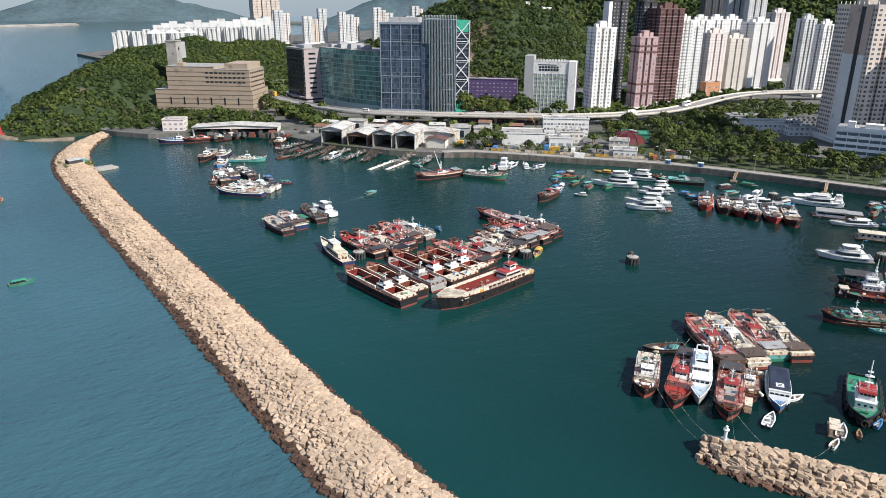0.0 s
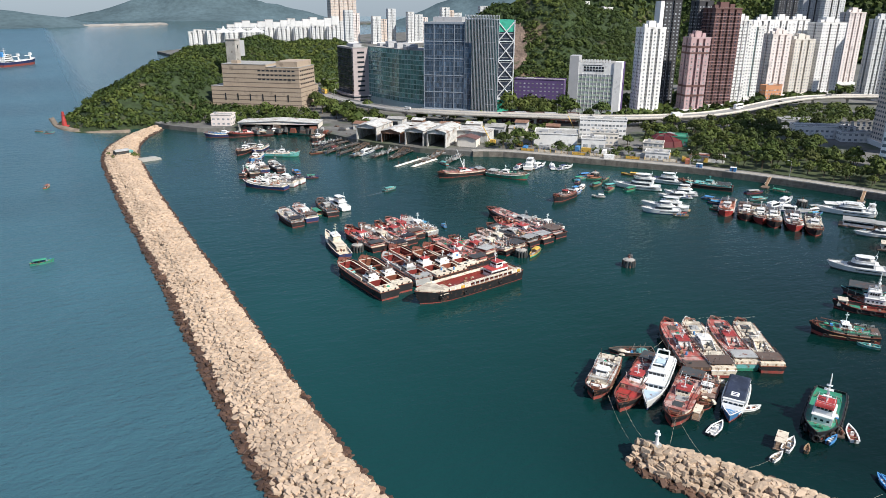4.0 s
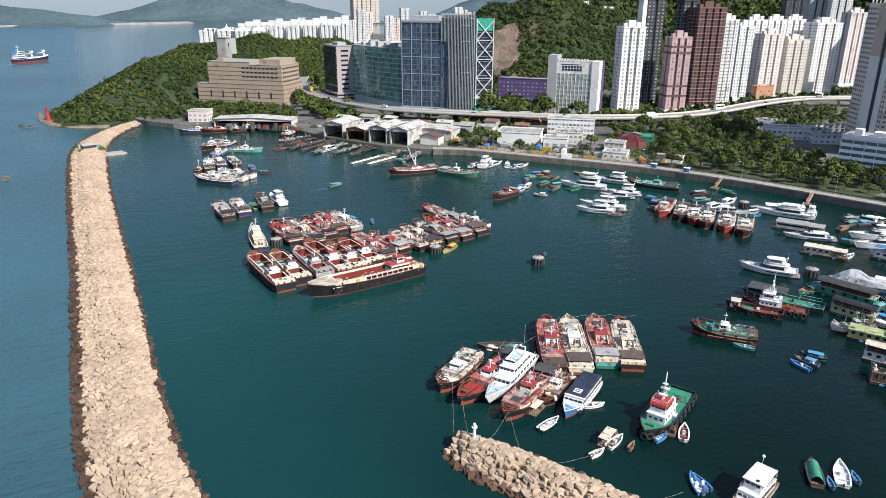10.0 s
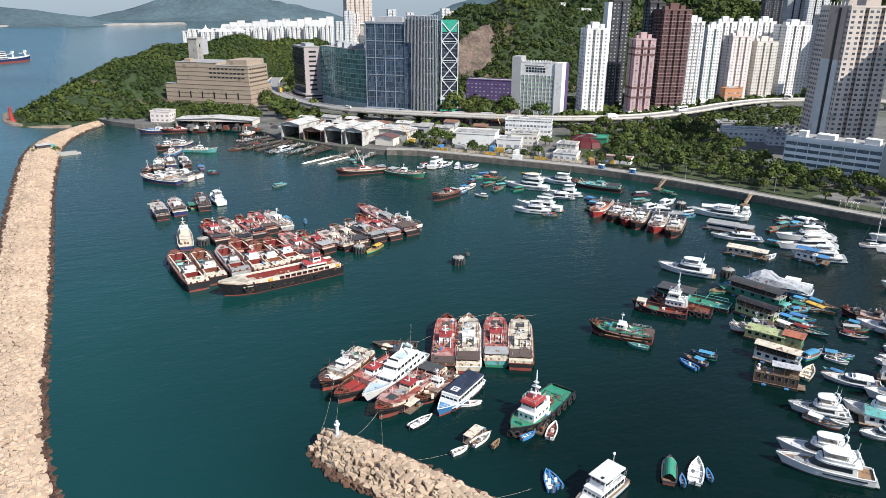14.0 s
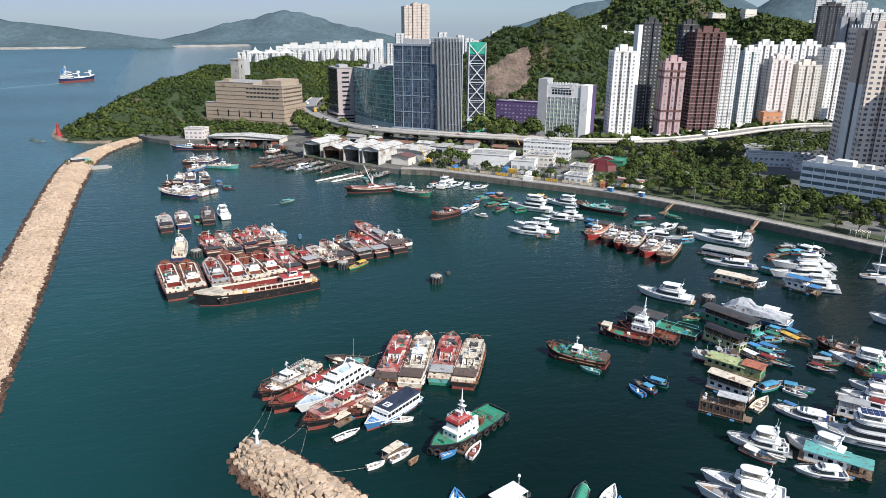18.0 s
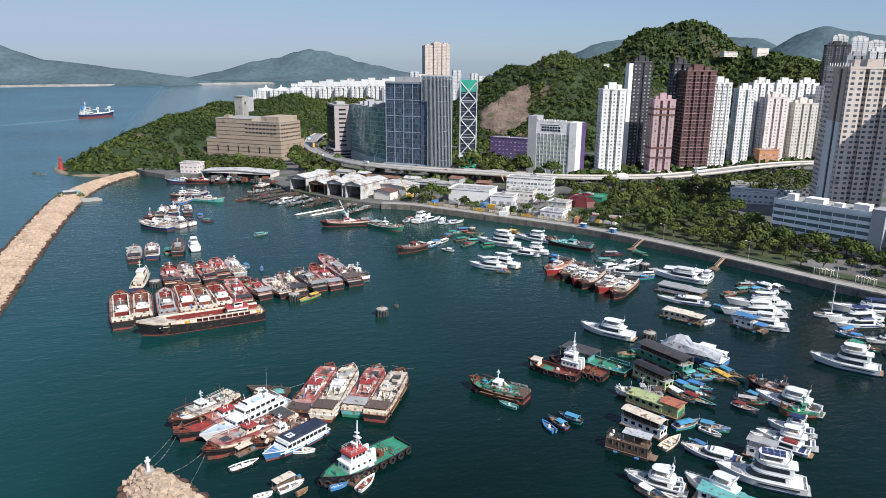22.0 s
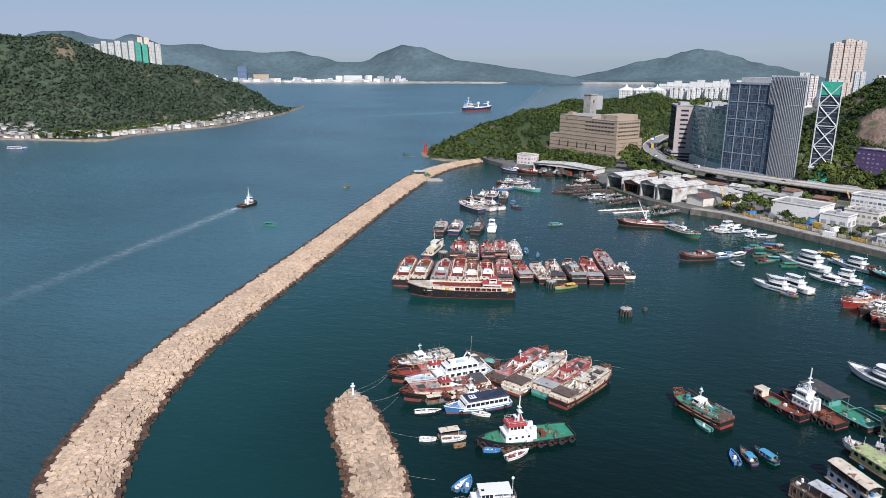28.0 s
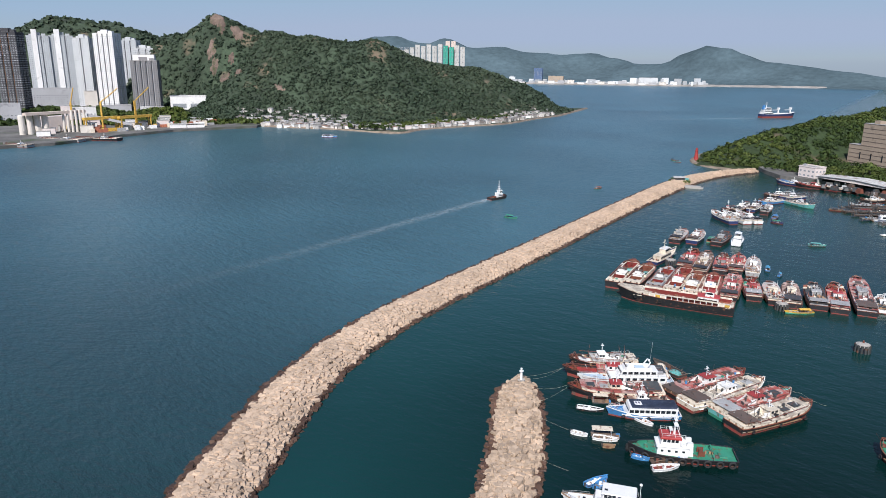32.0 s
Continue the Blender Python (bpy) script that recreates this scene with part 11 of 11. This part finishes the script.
rv = random.Random(5)
for i, (kind, colour) in enumerate((("truck", "blue"), ("bus", "yellow"), ("car", "white"), ("van", "white"), ("car", "red"), ("car", "grey"), ("truck", "white"), ("bus", "white"), ("car", "black"), ("van", "grey"))):
    k = min(len(FLY) - 2, 8 + i * (len(FLY) - 14) // 10)
    p, d = FLY[k], FLY[k + 1] - FLY[k]
    n = Vector((-d.y, d.x, 0)).normalized() * (2.6 if i % 2 else -2.6)
    vehicle(p.x + n.x, p.y + n.y, p.z + 0.05, math.degrees(math.atan2(d.y, d.x)) + (180 if i % 2 else 0), kind, colour)
for i in range(14):
    vehicle(rv.uniform(455, 530), rv.uniform(284, 345), 3.22, rv.choice((75, 165)), rv.choice(("car", "car", "van")), rv.choice(("white", "grey", "yellow", "red", "blue", "black")))


def street_lamp(x, y, z, h):
    t = thing("street_lamp", "slim grey street lamp with a single arm", "street lamp", pose(x, y, z, 0, 0, h), "street lamps")
    part("pole", Geo().tube((0, 0, 0), (0, 0, 9), 0.12, 6, 0.07), STEEL, t)
    part("arm", Geo().tube((0, 0, 9), (1.8, 0, 9.5), 0.06, 5), STEEL, t)
    part("lamp_head", Geo().box(1.6, 2.5, -0.16, 0.16, 9.42, 9.58), GEL, t)


for i in range(4, len(FLY) - 4, 6):
    d = FLY[i + 1] - FLY[i]
    n = Vector((-d.y, d.x, 0)).normalized() * 6.3
    street_lamp(FLY[i].x - n.x, FLY[i].y - n.y, FLY[i].z, math.degrees(math.atan2(n.y, n.x)))
for i, p in enumerate(PROM):
    if i % 5 == 2:
        street_lamp(p.x + 5.5, p.y + 2.5, 3.2, 160)


def cabin(x, y, h):
    t = thing("portable_toilet", "blue portable toilet cabin on the promenade", "cabin", pose(x, y, 3.26, 0, 0, h), "promenade cabins")
    part("body", Geo().box(-1.6, 1.6, -1.2, 1.2, 0, 2.4), PAINT["blue"], t)
    part("roof", Geo().box(-1.7, 1.7, -1.3, 1.3, 2.4, 2.6, 0.2, 0.2, 0.2), PAINT["white"], t)
    part("door", Geo().box(-0.5, 0.4, -1.25, -1.18, 0.1, 2.1), PAINT["navy"], t)


def gangway(x, y, h):
    t = thing("gangway", "pale timber landing gangway sloping from the seawall to a float", "gangway", pose(x, y, 0, 0, 0, h), "landing gangways")
    part("ramp", Geo().obox((0, -0.7, 3.6), Vector((9, 0, -3.0)).normalized(), (0, 1, 0), (0, 0, 1), 9.5, 1.4, 0.15), PAINT["wood"], t)
    for sg in (-0.7, 0.7):
        part("handrail", Geo().tube((0, sg, 4.6), (9, sg, 1.6), 0.06, 5), PAINT["cream"], t)
    part("float", Geo().box(8, 13, -1.8, 1.8, -0.2, 0.6), PLANK, t)


def pergola(x, y, h):
    t = thing("pergola", "pale timber pergola beside the promenade path", "pergola", pose(x, y, 3.3, 0, 0, h), "pergolas")
    for i in range(4):
        for sg in (-1, 1):
            part("post", Geo().box(i * 2.4 - 0.12, i * 2.4 + 0.12, sg * 1.2 - 0.12, sg * 1.2 + 0.12, 0, 2.7), W_CREAM, t)
    for i in range(8):
        part("rafter", Geo().box(i * 1.03 - 0.08, i * 1.03 + 0.08, -1.7, 1.7, 2.7, 2.9), W_CREAM, t)


cabin(343, 252, -60)
cabin(352, 236, -60)
gangway(357.5, 216, 205)
gangway(374, 174, 205)
for u, v in ((392, 142), (398, 126), (404, 108)):
    pergola(u + 4, v, -72)


def works_yard():
    """Yellow plant, containers and hoardings in the yards behind the seawall."""
    r = random.Random(12)
    for i in range(9):
        u = i / 8
        x, y = 278 + 56 * u, 338 - 66 * u
        t = thing("site_fence", "yellow painted site fence panel above the seawall", "fence", pose(x + 3, y + 2, 3.3, 0, 0, -50), "site fence")
        part("panel", Geo().box(0, 8, -0.05, 0.05, 0, 1.6), PAINT["cream" if i % 3 else "yellow"], t)
        for k in range(3):
            part("post", Geo().box(k * 3.9, k * 3.9 + 0.15, -0.2, 0.2, 0, 2.0), PAINT["yellow"], t)
    for i in range(16):
        x, y = r.uniform(285, 360), 0
        y = 640 - x + r.uniform(-8, 22) - 24
        t = thing("site_container", "painted steel site container in the works yard", "container", pose(x, y, 3.2, 0, 0, r.choice((-50, 40))), "site containers")
        part("body", Geo().box(-3, 3, -1.2, 1.2, 0, 2.6), PAINT[r.choice(("yellow", "white", "blue", "cream", "grey", "orange", "green"))], t)
        part("door", Geo().box(3.0, 3.06, -1.0, 1.0, 0.2, 2.4), PAINT["grey"], t)
    for x, y in ((288, 352), (352, 372), (276, 366)):
        t = thing("site_crane", "small yellow lattice mobile crane in the works yard", "crane", pose(x, y, 3.2, 0, 0, r.uniform(0, 360)))
        part("cab", Geo().box(-2, 2, -1.4, 1.4, 0.8, 3.2, 0.2, 0.4, 0.1), PAINT["yellow"], t)
        part("track", Geo().box(-2.4, 2.4, -1.8, -1.0, 0, 0.9).box(-2.4, 2.4, 1.0, 1.8, 0, 0.9), RUBBER, t)
        part("jib", Geo().tube((1.5, 0.3, 2.5), (7, 0.3, 12), 0.18, 5).tube((1.5, -0.3, 2.5), (7, -0.3, 12), 0.18, 5), PAINT["yellow"], t)


works_yard()


def islet_hut():
    t = thing("fishing_hut", "dark tarpaulin fishing hut among bushes on the breakwater", "hut", pose(57, 447, 3.4, 0, 0, 20))
    part("frame", Geo().box(-4, 4, -2.2, 2.2, 0, 2.0), PAINT["dark"], t)
    part("tarp_roof", arched(-4.4, 4.4, 5.4, 2.0, 0.9), PAINT["grey"], t, "grey tarpaulin roof")
    part("lean_to", Geo().box(4, 7, -1.6, 1.6, 0, 1.6, 0, 0.2, 0.1), PAINT["teal"], t)
    d = thing("landing_steps", "small pale concrete landing beside the breakwater", "landing", pose(70, 436, 0, 0, 0, 10))
    part("block", Geo().box(-5, 6, -3, 3, -2, 1.6), CONCRETE, d)
    part("step", Geo().box(6, 8, -2, 2, -2, 0.8), CONCRETE, d)
    pts = np.array([(52, 441, 3.2), (63, 441, 3.0), (66, 443, 2.6), (50, 452, 3.2), (61, 452, 3.0), (64, 447, 2.8)])
    forest("bushes", pts, np.array([1.8, 2.2, 1.6, 1.5, 1.7, 1.9]), "low green bushes on the breakwater", CROWNS, LEAF)


islet_hut()

# soft foam trails on the water, fading to their edges and tails
def foam_material(L, w, strength):
    m = bpy.data.materials.new("wake_foam")
    m.use_nodes = True
    nd, ln = m.node_tree.nodes, m.node_tree.links.new
    b = nd["Principled BSDF"]
    b.inputs["Base Color"].default_value, b.inputs["Roughness"].default_value = (0.60, 0.68, 0.70, 1), 0.8
    tc = nd.new("ShaderNodeTexCoord")
    sp = nd.new("ShaderNodeSeparateXYZ")
    ln(tc.outputs["Object"], sp.inputs[0])
    nz = nd.new("ShaderNodeTexNoise")
    nz.inputs["Scale"].default_value, nz.inputs["Detail"].default_value = 0.35, 6
    ln(tc.outputs["Object"], nz.inputs["Vector"])
    ab = nd.new("ShaderNodeMath")
    ab.operation = "ABSOLUTE"
    ln(sp.outputs[1], ab.inputs[0])
    res = None
    for src, lo, hi, a, c in ((ab.outputs[0], 0.0, w / 2, 1.0, 0.0), (sp.outputs[0], -L, 0.0, 0.12, 1.0), (nz.outputs["Fac"], 0.35, 0.7, 0.1, 1.0)):
        r = nd.new("ShaderNodeMapRange")
        r.interpolation_type = "SMOOTHSTEP"
        for key, val in (("From Min", lo), ("From Max", hi), ("To Min", a), ("To Max", c)):
            r.inputs[key].default_value = val
        ln(src, r.inputs["Value"])
        k = nd.new("ShaderNodeMath")
        k.operation = "MULTIPLY"
        ln(r.outputs[0], k.inputs[0])
        if res is None:
            k.inputs[1].default_value = strength
        else:
            ln(res, k.inputs[1])
        res = k.outputs[0]
    ln(res, b.inputs["Alpha"])
    return m


def wake(x, y, h, L, w, strength=0.5, z=0.05):
    ob = solid("wake", Geo().add([(0, -w / 2, 0), (0, w / 2, 0), (-L, w / 2, 0), (-L, -w / 2, 0)], [(0, 1, 2, 3)]), foam_material(L, w, strength), "pale foam trail on the water", "wake")
    ob.matrix_basis = pose(x, y, z, 0, 0, h)


wake(-28.5, 306, 88, 14, 7, 0.9, 0.07)
wake(-28.5, 305, 88, 260, 14, 0.3)
wake(-26, 1204, 50, 420, 16, 0.4)
wake(225, 336, 93, 30, 3, 0.35)
wake(170, 300, 15, 24, 2.5, 0.35)


def workshops():
    """Low sheet-roofed workshops and scrap between the sheds and the flyover."""
    r = random.Random(44)
    for i in range(16):
        u = (i % 8) / 7
        row = i // 8
        x, y = 216 + 100 * u + row * 14, 462 - 92 * u + row * 12 + r.uniform(-3, 3)
        w, d, h = r.uniform(8, 14), r.uniform(7, 11), r.uniform(4, 8)
        t = thing("workshop", "low workshop with a rusty or grey sheet roof", "workshop", pose(x, y, 3.2, 0, 0, -44 + r.uniform(-4, 4)), "shipyard workshops")
        part("body", Geo().box(0, w, 0, d, -1, h), r.choice((TIN, TIN_RUST, W_GREY, W_CREAM)), t)
        part("roof", Geo().add([(-0.5, -0.5, h), (w + 0.5, -0.5, h), (w + 0.5, d + 0.5, h), (-0.5, d + 0.5, h), (-0.5, d / 2, h + 1.4), (w + 0.5, d / 2, h + 1.4)], [(0, 1, 5, 4), (2, 3, 4, 5), (0, 4, 3), (1, 2, 5), (3, 2, 1, 0)]), r.choice((TIN, TIN_RUST, ROOFING, TIN_RUST)), t)
        part("doorway", Geo().box(w * 0.3, w * 0.7, -0.05, 0.05, 0, h * 0.7), GLASS, t)
    for i in range(26):
        x, y = r.uniform(150, 214), 0
        y = 590 - x * 0.55 + r.uniform(-22, 6)
        t = thing("scrap_heap", "heap of rusty boat timber and scrap on the quay", "scrap", pose(x, y, 3.0, 0, 0, r.uniform(0, 180)), "quay scrap")
        part("mound", Geo().box(-r.uniform(1.5, 4), r.uniform(1.5, 4), -1.5, 1.5, -1, r.uniform(0.8, 2.4), 0.6, 0.7, 0.5), PAINT[r.choice(("rust", "brown", "grey", "dark", "cream"))], t)


workshops()
gt = random.Random(15)
for _ in range(150):
    x, y = gt.uniform(222, 262), gt.uniform(490, 660)
    if abs(x - 252) > 11 and not (x < 250 and y > 560 and (x - 216) * 0.74 < (y - 582) * 0.67):
        plant(x, y, 8, k=1.2)
for _ in range(80):
    x, y = gt.uniform(345, 410), gt.uniform(405, 500)
    if math.hypot(x - 372, y - 520) > 30 and x + y > 795 and not (400 < x and y > 420):
        plant(x, y, 7.5, k=1.5)
for x, y, k in ((236, 512, 1.3), (232, 522, 1.4), (240, 530, 1.2), (226, 508, 1.1), (262, 540, 1.2), (238, 545, 1.3), (140, 545, 1.2), (128, 552, 1.2), (118, 548, 1.0), (150, 552, 1.3), (164, 552, 1.2), (176, 548, 1.1), (398, 445, 1.4), (390, 455, 1.5), (380, 462, 1.4),  (384, 472, 1.5)):
    plant(x, y, 2, k=k)
